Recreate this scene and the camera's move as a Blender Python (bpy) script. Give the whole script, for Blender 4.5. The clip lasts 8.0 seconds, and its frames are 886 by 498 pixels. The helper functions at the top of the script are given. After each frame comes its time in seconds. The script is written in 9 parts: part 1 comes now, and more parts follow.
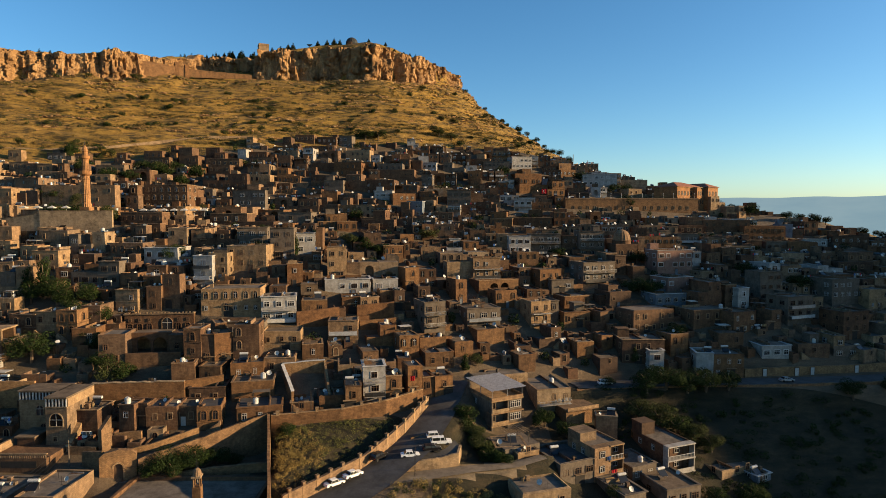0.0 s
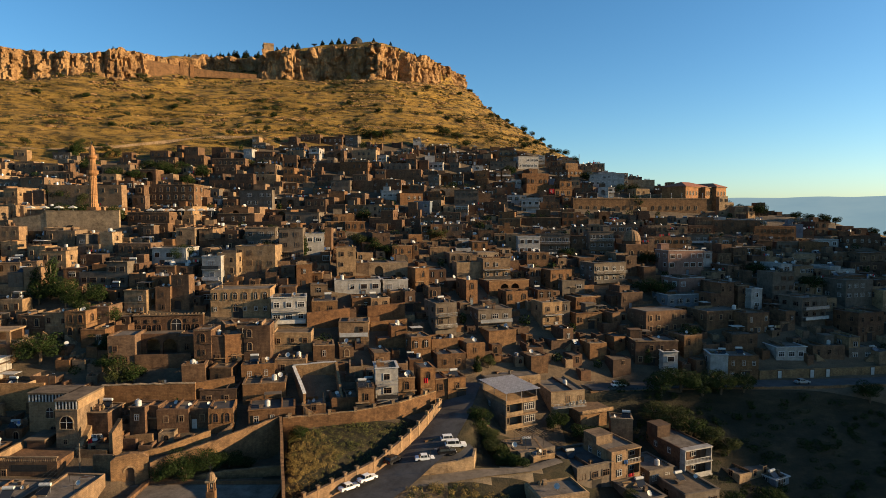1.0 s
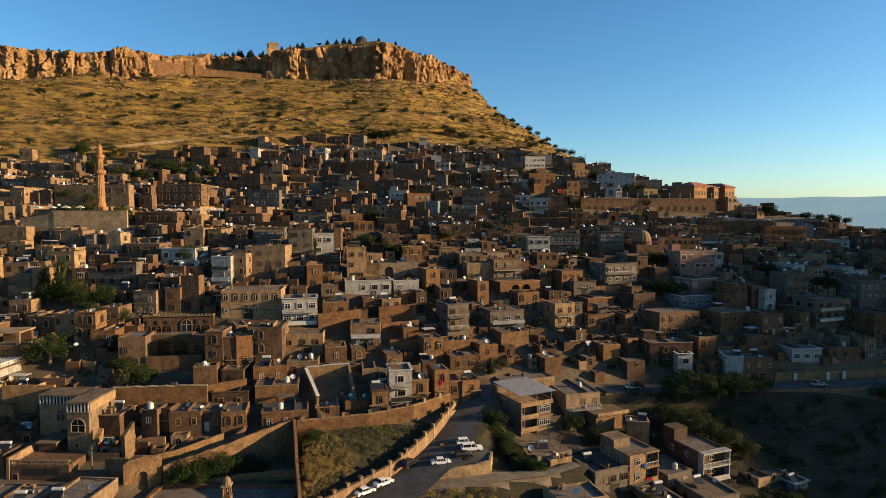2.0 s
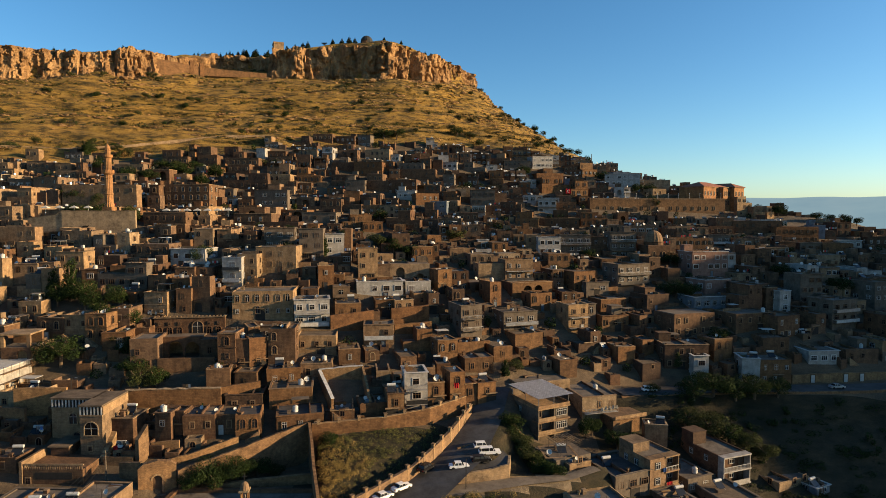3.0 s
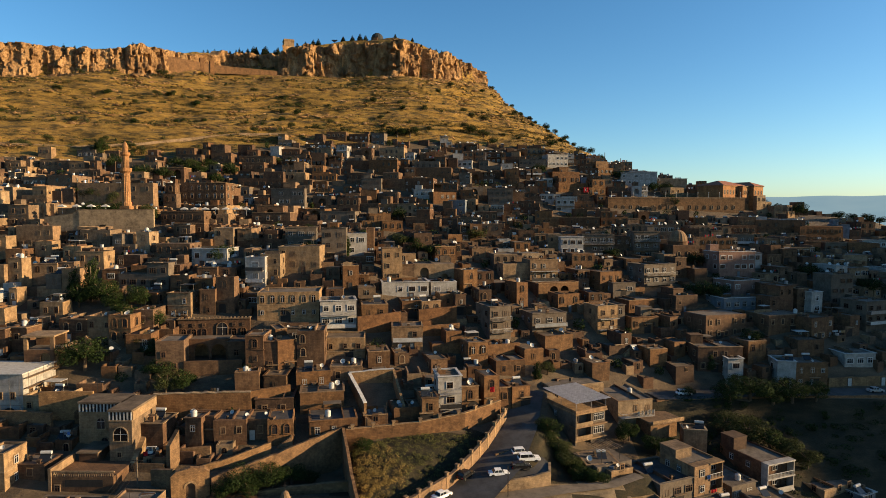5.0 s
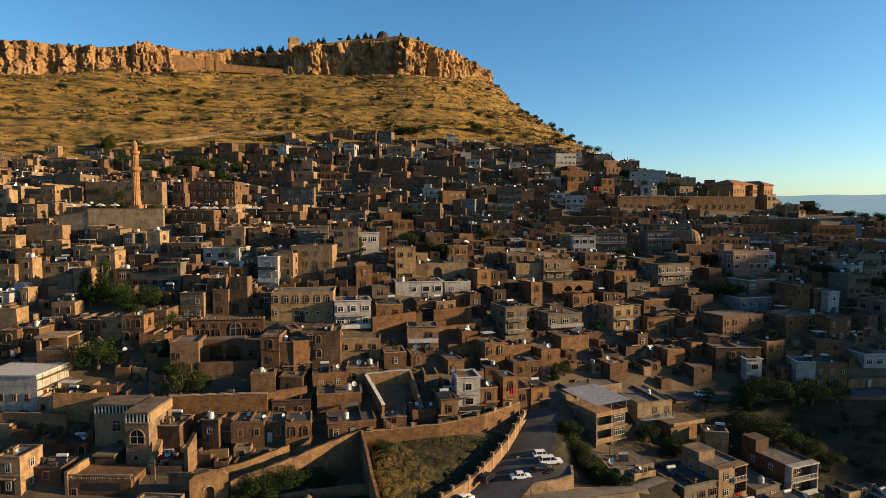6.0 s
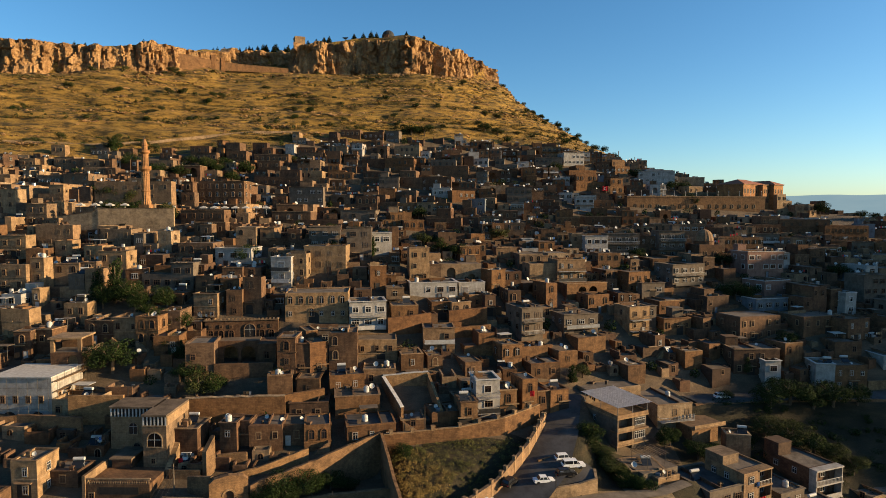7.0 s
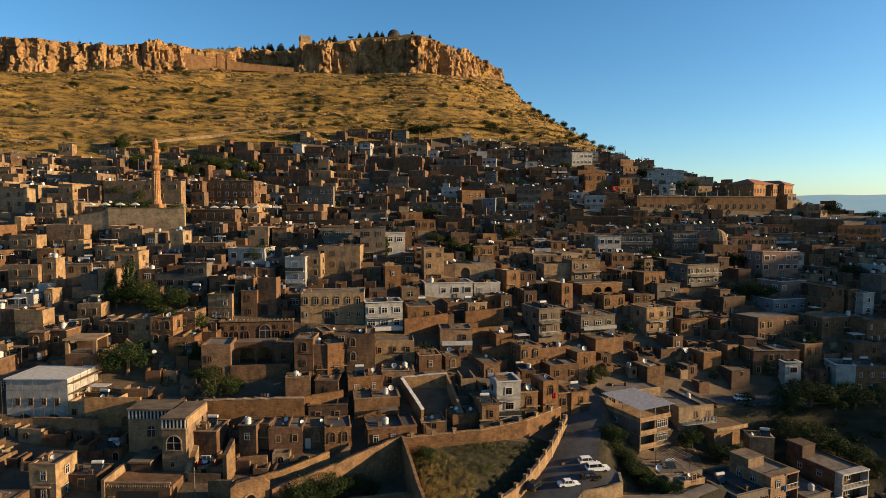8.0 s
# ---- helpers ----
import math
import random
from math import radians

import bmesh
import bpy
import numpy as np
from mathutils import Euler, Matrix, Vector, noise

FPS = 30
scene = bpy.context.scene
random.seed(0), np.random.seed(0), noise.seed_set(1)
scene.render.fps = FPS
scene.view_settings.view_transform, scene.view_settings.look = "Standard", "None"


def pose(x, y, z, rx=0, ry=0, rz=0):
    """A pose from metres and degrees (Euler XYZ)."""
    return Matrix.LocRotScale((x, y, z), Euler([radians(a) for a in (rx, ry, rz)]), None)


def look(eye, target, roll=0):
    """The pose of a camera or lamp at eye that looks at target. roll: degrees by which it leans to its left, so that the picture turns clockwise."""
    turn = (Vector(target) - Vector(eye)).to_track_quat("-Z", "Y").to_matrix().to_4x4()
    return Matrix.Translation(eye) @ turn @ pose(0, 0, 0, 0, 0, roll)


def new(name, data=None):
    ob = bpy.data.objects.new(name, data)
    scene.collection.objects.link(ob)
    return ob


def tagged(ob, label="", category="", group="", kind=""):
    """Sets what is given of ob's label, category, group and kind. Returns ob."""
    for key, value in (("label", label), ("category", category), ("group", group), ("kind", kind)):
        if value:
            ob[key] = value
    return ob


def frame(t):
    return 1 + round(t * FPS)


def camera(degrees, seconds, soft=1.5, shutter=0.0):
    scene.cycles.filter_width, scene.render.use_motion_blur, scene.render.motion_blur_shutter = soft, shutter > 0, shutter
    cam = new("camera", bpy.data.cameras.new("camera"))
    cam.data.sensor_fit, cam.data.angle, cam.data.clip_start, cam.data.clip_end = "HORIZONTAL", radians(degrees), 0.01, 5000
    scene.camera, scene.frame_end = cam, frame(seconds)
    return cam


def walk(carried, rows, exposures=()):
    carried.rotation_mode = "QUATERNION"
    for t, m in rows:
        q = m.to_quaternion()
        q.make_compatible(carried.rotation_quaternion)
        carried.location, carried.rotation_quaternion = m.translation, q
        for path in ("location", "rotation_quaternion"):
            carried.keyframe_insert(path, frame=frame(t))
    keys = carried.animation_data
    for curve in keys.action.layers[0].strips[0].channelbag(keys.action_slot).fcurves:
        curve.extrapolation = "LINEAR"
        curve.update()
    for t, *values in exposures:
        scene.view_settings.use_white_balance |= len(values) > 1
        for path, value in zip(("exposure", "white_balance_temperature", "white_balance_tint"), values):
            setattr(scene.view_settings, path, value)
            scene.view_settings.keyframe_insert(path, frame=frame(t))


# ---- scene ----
EXPOSURE = 1.25
cam = camera(72.90, 8.0, soft=0.35)
PATH = [
    (0.0, look((0.00, 0.00, 60.00), (0.00, 199.65, 48.15), -0.070)),
    (0.5, look((-1.26, 0.80, 59.98), (-1.51, 200.45, 48.13), -0.065)),
    (1.0, look((-2.62, 1.62, 60.00), (-3.08, 201.26, 48.17), -0.061)),
    (1.5, look((-4.05, 2.41, 60.03), (-4.65, 202.05, 48.18), -0.042)),
    (3.0, look((-8.70, 4.89, 60.12), (-9.85, 204.54, 48.29), -0.020)),
    (3.5, look((-10.32, 5.71, 60.16), (-11.60, 205.35, 48.29), -0.015)),
    (4.0, look((-12.05, 6.56, 60.19), (-13.50, 206.20, 48.22), -0.004)),
    (4.5, look((-13.80, 7.40, 60.23), (-15.31, 207.03, 48.12), 0.018)),
    (6.0, look((-19.27, 9.86, 60.28), (-21.04, 209.45, 47.67), 0.025)),
    (6.5, look((-21.13, 10.66, 60.30), (-22.92, 210.25, 47.62), 0.046)),
    (7.0, look((-23.06, 11.42, 60.30), (-24.93, 211.01, 47.62), 0.055)),
    (7.5, look((-25.02, 12.15, 60.27), (-26.88, 211.74, 47.57), 0.064)),
    (8.0, look((-27.08, 12.91, 60.25), (-28.95, 212.49, 47.54), 0.069)),
]
walk(cam, PATH, exposures=[(0.0, EXPOSURE), (8.0, EXPOSURE)])

# ---- daylight: a low evening sun far round to the right of the view ----
SUN_ELEVATION, SUN_AZIMUTH = 13.0, -4.0  # degrees; azimuth from +x towards +y
SUN_WAY = Vector((math.cos(radians(SUN_AZIMUTH)) * math.cos(radians(SUN_ELEVATION)),
                  math.sin(radians(SUN_AZIMUTH)) * math.cos(radians(SUN_ELEVATION)), math.sin(radians(SUN_ELEVATION))))
world = bpy.data.worlds.new("evening_sky")
scene.world = world
world.use_nodes = True
wt = world.node_tree
sky = wt.nodes.new("ShaderNodeTexSky")
sky.sky_type, sky.sun_disc = "NISHITA", False
sky.sun_elevation, sky.sun_rotation = radians(SUN_ELEVATION), radians(90 - SUN_AZIMUTH)
sky.altitude, sky.air_density, sky.dust_density, sky.ozone_density = 1000, 1.0, 1.3, 3.5
wt.nodes["Background"].inputs["Strength"].default_value = 0.088
clear = wt.nodes.new("ShaderNodeHueSaturation")  # clear mountain air
clear.inputs["Saturation"].default_value = 1.15
wt.links.new(sky.outputs[0], clear.inputs["Color"])
tint = wt.nodes.new("ShaderNodeMix")
tint.data_type, tint.blend_type = "RGBA", "MULTIPLY"
tint.inputs[0].default_value, tint.inputs[7].default_value = 1.0, (0.97, 1.0, 0.93, 1)
wt.links.new(clear.outputs[0], tint.inputs[6])
wt.links.new(tint.outputs[2], wt.nodes["Background"].inputs["Color"])
lamp = bpy.data.lights.new("sun", "SUN")
lamp.energy, lamp.angle, lamp.color = 5.0, radians(0.6), (1.0, 0.715, 0.40)
sun = new("sun", lamp)
sun.matrix_world = look(SUN_WAY * 900, (0, 0, 0))

# ---- materials ----
MATS = {}


def nodes_of(name, roughness=0.9, metallic=0.0):
    m = bpy.data.materials.new(name)
    m.use_nodes = True
    t = m.node_tree
    b = t.nodes["Principled BSDF"]
    b.inputs["Roughness"].default_value = roughness
    b.inputs["Metallic"].default_value = metallic
    b.inputs["Specular IOR Level"].default_value = 0.25
    MATS[name] = m
    return m, t, b


def add(t, kind, **sets):
    n = t.nodes.new(kind)
    for key, value in sets.items():
        n.inputs[key].default_value = value
    return n


def noise_of(t, vec, scale, detail=4.0, rough=0.6):
    n = add(t, "ShaderNodeTexNoise", Scale=scale, Detail=detail, Roughness=rough)
    t.links.new(vec, n.inputs["Vector"])
    return n.outputs["Fac"]


def ramp_of(t, fac, stops):
    r = t.nodes.new("ShaderNodeValToRGB")
    while len(r.color_ramp.elements) < len(stops):
        r.color_ramp.elements.new(0.5)
    for e, (p, c) in zip(r.color_ramp.elements, stops):
        e.position, e.color = p, (*c, 1)
    t.links.new(fac, r.inputs["Fac"])
    return r.outputs["Color"]


def mix_of(t, kind, fac, a, b):
    m = t.nodes.new("ShaderNodeMix")
    m.data_type, m.blend_type = "RGBA", kind
    for sock, v in ((m.inputs[0], fac), (m.inputs[6], a), (m.inputs[7], b)):
        if isinstance(v, (int, float)):
            sock.default_value = v
        elif isinstance(v, tuple):
            sock.default_value = (*v, 1)
        else:
            t.links.new(v, sock)
    return m.outputs[2]


def bump_of(t, b, height, strength, distance):
    n = add(t, "ShaderNodeBump", Strength=strength, Distance=distance)
    t.links.new(height, n.inputs["Height"])
    t.links.new(n.outputs["Normal"], b.inputs["Normal"])


def wall_vector(t):
    """Courses run along the walls: across = x + y, up = z."""
    co = t.nodes.new("ShaderNodeTexCoord")
    sep = t.nodes.new("ShaderNodeSeparateXYZ")
    t.links.new(co.outputs["Object"], sep.inputs[0])
    s = t.nodes.new("ShaderNodeMath")
    t.links.new(sep.outputs[0], s.inputs[0])
    t.links.new(sep.outputs[1], s.inputs[1])
    c = t.nodes.new("ShaderNodeCombineXYZ")
    t.links.new(s.outputs[0], c.inputs[0])
    t.links.new(sep.outputs[2], c.inputs[1])
    return co.outputs["Object"], c.outputs[0]


def masonry(name, light, dark, course=0.32, vary=0.35, rough=0.92, island=False):
    """Coursed limestone: blocks of different tone, stains, thin joints."""
    m, t, b = nodes_of(name, rough)
    ob, wv = wall_vector(t)
    br = add(t, "ShaderNodeTexBrick", Scale=1.0, **{"Mortar Size": 0.018, "Brick Width": course * 2.0, "Row Height": course, "Bias": 0.0})
    dark = tuple(0.95 * a + 0.05 * b for a, b in zip(dark, light))
    br.inputs["Color1"].default_value = (*light, 1)
    br.inputs["Color2"].default_value = (*dark, 1)
    br.inputs["Mortar"].default_value = (*(0.8 * v for v in dark), 1)
    t.links.new(wv, br.inputs["Vector"])
    big = ramp_of(t, noise_of(t, ob, 0.45, 6, 0.7), [(0.32, (0.46, 0.44, 0.42)), (0.5, (0.95, 0.93, 0.90)), (0.68, (1.34, 1.28, 1.18))])
    down = t.nodes.new("ShaderNodeMapping")
    down.inputs["Scale"].default_value = (1.6, 1.6, 0.12)
    t.links.new(ob, down.inputs["Vector"])
    streak = ramp_of(t, noise_of(t, down.outputs[0], 1.0, 5, 0.7), [(0.35, (0.55, 0.52, 0.5)), (0.55, (1.0, 1.0, 1.0))])
    fine = ramp_of(t, noise_of(t, ob, 1.7, 8, 0.72), [(0.3, (0.62, 0.6, 0.57)), (0.5, (0.98, 0.97, 0.96)), (0.72, (1.28, 1.24, 1.18))])
    c = mix_of(t, "MULTIPLY", 0.9, br.outputs["Color"], big)
    c = mix_of(t, "MULTIPLY", 0.8, c, fine)
    c = mix_of(t, "MULTIPLY", 0.3, c, streak)
    chance = t.nodes.new("ShaderNodeNewGeometry").outputs["Random Per Island"] if island else t.nodes.new("ShaderNodeObjectInfo").outputs["Random"]
    tone = ramp_of(t, chance, [(0.0, (1 - vary, 1 - vary, 1 - vary * 0.9)), (0.3, (0.92, 0.8, 0.72)), (0.55, (1.0, 0.97, 0.92)), (0.8, (1.12, 1.0, 0.85)), (1.0, (1.15, 1.2, 1.25))])
    c = mix_of(t, "MULTIPLY", 1.0, c, tone)
    t.links.new(c, b.inputs["Base Color"])
    bump_of(t, b, noise_of(t, ob, 2.5, 6, 0.7), 0.5, 0.08)
    return m


def plain(name, color, rough=0.8, metallic=0.0, low=0.75, scale=1.2, bump=0.3):
    """Paint, render, metal: one colour with stains and fine grain."""
    m, t, b = nodes_of(name, rough, metallic)
    co = t.nodes.new("ShaderNodeTexCoord").outputs["Object"]
    big = ramp_of(t, noise_of(t, co, scale, 6, 0.72), [(0.34, (low * 0.85, low * 0.83, low * 0.8)), (0.62, (1.05, 1.05, 1.05))])
    fine = ramp_of(t, noise_of(t, co, scale * 14, 3), [(0.3, (0.85, 0.85, 0.85)), (0.7, (1.08, 1.08, 1.08))])
    c = mix_of(t, "MULTIPLY", 1.0, color, big)
    c = mix_of(t, "MULTIPLY", 0.7, c, fine)
    t.links.new(c, b.inputs["Base Color"])
    if bump:
        bump_of(t, b, noise_of(t, co, scale * 8, 4), bump, 0.03)
    return m


masonry("stone", (0.122, 0.077, 0.047), (0.088, 0.054, 0.033))
masonry("orange_stone", (0.158, 0.092, 0.045), (0.116, 0.065, 0.032))
masonry("minaret_stone", (0.282, 0.151, 0.067), (0.220, 0.116, 0.051), course=0.4, vary=0.0)
masonry("rubble", (0.243, 0.160, 0.085), (0.167, 0.108, 0.058), course=0.22)
masonry("pale_stone", (0.241, 0.177, 0.112), (0.193, 0.138, 0.083))
masonry("crowd_stone", (0.119, 0.075, 0.047), (0.085, 0.052, 0.033), island=True, vary=0.45)
masonry("crowd_orange", (0.140, 0.081, 0.041), (0.104, 0.058, 0.030), island=True, vary=0.4)
masonry("crowd_pale", (0.213, 0.158, 0.106), (0.169, 0.125, 0.081), island=True, vary=0.5)
masonry("crowd_grey", (0.120, 0.088, 0.060), (0.092, 0.067, 0.046), island=True, vary=0.5, course=0.9)
plain("white_paint", (0.308, 0.290, 0.262), 0.7, low=0.62, scale=0.5)
plain("ochre_paint", (0.243, 0.166, 0.081), 0.8, low=0.65, scale=0.5)
plain("grey_concrete", (0.125, 0.098, 0.072), 0.9, low=0.6, scale=0.6)
plain("blue_paint", (0.120, 0.143, 0.165), 0.8, low=0.6, scale=0.6)
plain("pink_paint", (0.216, 0.122, 0.090), 0.85, low=0.65, scale=0.6)
plain("roof_screed", (0.144, 0.119, 0.094), 0.95, low=0.5, scale=0.35, bump=0.5)
plain("roof_earth", (0.138, 0.100, 0.065), 0.95, low=0.5, scale=0.4, bump=0.6)
plain("roof_bitumen", (0.07, 0.064, 0.06), 0.85, low=0.5, scale=0.4)
plain("roof_tile_red", (0.26, 0.10, 0.055), 0.85, low=0.7, scale=1.5)
plain("white_trim", (0.42, 0.41, 0.385), 0.6, low=0.8)
plain("brown_frame", (0.10, 0.06, 0.035), 0.6)
plain("iron", (0.07, 0.065, 0.06), 0.5, 0.8)
plain("galvanised", (0.34, 0.34, 0.345), 0.4, 0.7, low=0.8)
plain("dish_white", (0.45, 0.45, 0.43), 0.5, low=0.8)
plain("dome_lead", (0.03, 0.033, 0.034), 0.8, 0.0)
plain("sheet_metal", (0.62, 0.60, 0.58), 0.6, 0.0, low=0.8)
plain("canvas", (0.42, 0.40, 0.36), 0.8, low=0.8)
plain("red_cloth", (0.55, 0.02, 0.03), 0.8, low=0.85)
plain("blue_cloth", (0.06, 0.16, 0.42), 0.8)
plain("green_cloth", (0.05, 0.25, 0.18), 0.8)
plain("asphalt", (0.07, 0.066, 0.062), 0.9, low=0.6, scale=0.25, bump=0.5)
plain("paving", (0.170, 0.136, 0.098), 0.9, low=0.6, scale=0.3, bump=0.5)
plain("bark", (0.12, 0.085, 0.055), 0.95, scale=3)
plain("rubber", (0.02, 0.02, 0.02), 0.85)
plain("car_white", (0.72, 0.72, 0.71), 0.25, low=0.9)
plain("car_black", (0.012, 0.012, 0.013), 0.2, low=0.9)
plain("car_silver", (0.40, 0.41, 0.42), 0.3, 0.5, low=0.9)
plain("lamp_red", (0.4, 0.02, 0.02), 0.3)
plain("lamp_clear", (0.7, 0.7, 0.66), 0.15)
# near-black paint that stands in for the shade inside openings
plain("dark_room", (0.03, 0.026, 0.022), 0.9)


def glass(name, color, rough):
    m, t, b = nodes_of(name, rough)
    b.inputs["Specular IOR Level"].default_value = 0.3
    info = t.nodes.new("ShaderNodeObjectInfo")
    c = ramp_of(t, info.outputs["Random"], [(0.0, tuple(0.4 * v for v in color)), (1.0, tuple(1.8 * v for v in color))])
    t.links.new(c, b.inputs["Base Color"])


glass("window_glass", (0.012, 0.012, 0.013), 0.2)
glass("car_glass", (0.015, 0.017, 0.02), 0.06)


def leaves(name, dark, light):
    m, t, b = nodes_of(name, 0.9)
    b.inputs["Specular IOR Level"].default_value = 0.05
    geo = t.nodes.new("ShaderNodeNewGeometry")
    co = t.nodes.new("ShaderNodeTexCoord")
    a = ramp_of(t, geo.outputs["Random Per Island"], [(0.0, dark), (0.7, light), (1.0, tuple(1.35 * v for v in light))])
    z = ramp_of(t, noise_of(t, co.outputs["Object"], 0.5, 3), [(0.3, (0.7, 0.72, 0.7)), (0.7, (1.15, 1.1, 1.0))])
    c = mix_of(t, "MULTIPLY", 1.0, a, z)
    t.links.new(c, b.inputs["Base Color"])
    b.inputs["Transmission Weight"].default_value = 0.0


leaves("leaf_green", (0.008, 0.015, 0.005), (0.026, 0.041, 0.012))
leaves("leaf_olive", (0.02, 0.026, 0.01), (0.05, 0.058, 0.02))
leaves("leaf_pine", (0.008, 0.014, 0.007), (0.02, 0.03, 0.012))
leaves("weed_green", (0.05, 0.055, 0.02), (0.15, 0.145, 0.05))
leaves("weed_dry", (0.11, 0.085, 0.032), (0.30, 0.215, 0.075))
leaves("leaf_dry", (0.05, 0.036, 0.013), (0.15, 0.10, 0.032))


def earth(name, stops, scale, bump, fine_low=0.6):
    m, t, b = nodes_of(name, 0.97)
    co = t.nodes.new("ShaderNodeTexCoord").outputs["Object"]
    mp = t.nodes.new("ShaderNodeMapping")
    mp.inputs["Scale"].default_value = (0.55, 0.55, 2.3)
    t.links.new(co, mp.inputs["Vector"])
    c = ramp_of(t, noise_of(t, mp.outputs[0], scale, 8, 0.7), stops)
    f = ramp_of(t, noise_of(t, co, scale * 12, 5, 0.75), [(0.3, (fine_low,) * 3), (0.7, (1.15,) * 3)])
    c = mix_of(t, "MULTIPLY", 0.9, c, f)
    big = ramp_of(t, noise_of(t, co, scale * 0.16, 3), [(0.35, (0.78, 0.8, 0.78)), (0.65, (1.1, 1.06, 1.0))])
    c = mix_of(t, "MULTIPLY", 1.0, c, big)
    t.links.new(c, b.inputs["Base Color"])
    bump_of(t, b, noise_of(t, co, scale * 5, 8, 0.75), 0.8, bump)


# dark stops give level bands: brush, plus ledge shade put into the colour
earth("dry_grass", [(0.34, (0.042, 0.034, 0.013)), (0.43, (0.098, 0.066, 0.022)), (0.50, (0.235, 0.143, 0.034)), (0.68, (0.41, 0.25, 0.056))], 0.26, 1.5, 0.35)
earth("town_soil", [(0.3, (0.06, 0.045, 0.03)), (0.7, (0.15, 0.108, 0.068))], 0.3, 0.3)
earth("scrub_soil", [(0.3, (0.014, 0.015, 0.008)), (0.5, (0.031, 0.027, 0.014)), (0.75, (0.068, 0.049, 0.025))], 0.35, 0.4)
earth("sandy_soil", [(0.3, (0.10, 0.075, 0.048)), (0.55, (0.22, 0.165, 0.10)), (0.75, (0.32, 0.245, 0.155))], 0.5, 0.3)
earth("plain_far", [(0.3, (0.10, 0.09, 0.06)), (0.7, (0.22, 0.18, 0.11))], 0.01, 1.0)


def rock(name):
    m, t, b = nodes_of(name, 0.95)
    co = t.nodes.new("ShaderNodeTexCoord").outputs["Object"]
    mp = t.nodes.new("ShaderNodeMapping")
    mp.inputs["Scale"].default_value = (1.0, 1.0, 0.35)
    t.links.new(co, mp.inputs["Vector"])
    c = ramp_of(t, noise_of(t, mp.outputs[0], 0.14, 8, 0.68),
                [(0.28, (0.07, 0.042, 0.022)), (0.43, (0.25, 0.138, 0.058)), (0.57, (0.40, 0.235, 0.10)), (0.75, (0.52, 0.35, 0.18))])
    f = ramp_of(t, noise_of(t, co, 1.6, 7, 0.75), [(0.32, (0.38, 0.34, 0.32)), (0.5, (0.95, 0.95, 0.95)), (0.7, (1.3, 1.3, 1.3))])
    c = mix_of(t, "MULTIPLY", 1.0, c, f)
    t.links.new(c, b.inputs["Base Color"])
    bump_of(t, b, noise_of(t, mp.outputs[0], 0.5, 10, 0.8), 1.0, 2.6)


rock("cliff_rock")

# far mountains, a plain backdrop: evening haze is painted in as a glowing blue
m, t, b = nodes_of("far_haze_glow", 1.0)
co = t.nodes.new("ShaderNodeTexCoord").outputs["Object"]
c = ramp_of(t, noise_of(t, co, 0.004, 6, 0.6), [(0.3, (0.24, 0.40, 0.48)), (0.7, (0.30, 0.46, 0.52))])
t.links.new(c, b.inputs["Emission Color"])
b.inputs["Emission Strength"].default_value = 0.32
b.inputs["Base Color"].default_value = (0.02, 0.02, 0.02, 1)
SLOPE_X = [-300, -200, -140, -90, -45, -20, 0, 15, 40, 85, 135, 175, 215]
SLOPE_Y = [60, 100, 115, 125, 138, 152, 175, 205, 250, 275, 300, 350, 400, 460]
SLOPE_Z = [
    [20.0, 32.6, 38.1, 42.3, 48.3, 55.0, 65.7, 76.8, 95.8, 111.1, 125.9, 146.5, 160.5, 175.8],  # x = -300
    [10.4, 23.7, 29.7, 34.0, 39.7, 45.7, 54.3, 64.6, 78.8, 88.3, 101.2, 131.3, 150.5, 165.7],  # x = -200
    [5.6, 16.5, 22.2, 26.4, 32.2, 38.4, 47.6, 59.3, 72.9, 82.7, 94.4, 119.3, 147.6, 164.0],  # x = -140
    [3.3, 11.8, 17.1, 21.5, 28.7, 36.3, 47.0, 55.5, 65.3, 76.3, 89.9, 114.2, 143.8, 159.8],  # x = -90
    [2.1, 11.1, 15.5, 19.5, 25.9, 32.2, 44.5, 51.9, 61.1, 71.6, 82.9, 108.9, 143.5, 157.9],  # x = -45
    [1.4, 10.5, 14.6, 17.9, 22.4, 27.7, 38.5, 47.2, 59.5, 69.4, 79.6, 104.1, 136.0, 157.2],  # x = -20
    [0.0, 8.4, 11.7, 14.6, 19.3, 24.3, 34.0, 43.9, 57.2, 65.9, 75.8, 99.0, 127.9, 152.6],  # x = 0
    [-1.6, 6.0, 8.1, 9.8, 14.2, 20.7, 31.1, 42.2, 55.4, 63.4, 72.9, 95.3, 121.6, 146.0],  # x = 15
    [-5.1, 1.7, 3.5, 5.5, 9.8, 16.4, 27.5, 40.0, 53.2, 60.0, 68.8, 91.9, 111.1, 130.7],  # x = 40
    [-12.8, -8.9, -5.3, -1.2, 6.7, 14.5, 27.1, 37.6, 51.0, 57.7, 65.3, 81.8, 92.5, 101.4],  # x = 85
    [-21.2, -14.3, -9.1, -4.5, 2.2, 9.7, 21.5, 34.3, 49.0, 55.3, 60.7, 68.9, 70.1, 70.5],  # x = 135
    [-24.8, -14.1, -8.1, -3.5, 3.0, 10.2, 20.7, 32.0, 46.2, 54.5, 57.3, 53.3, 48.1, 46.9],  # x = 175
    [-26.7, -13.1, -6.9, -2.4, 3.5, 9.9, 18.8, 28.1, 41.5, 45.5, 44.5, 33.8, 27.3, 26.4],  # x = 215
]


def catmull(v, f):
    a, b, c, d = v
    return b + 0.5 * f * (c - a + f * (2 * a - 5 * b + 4 * c - d + f * (3 * (b - c) + d - a)))


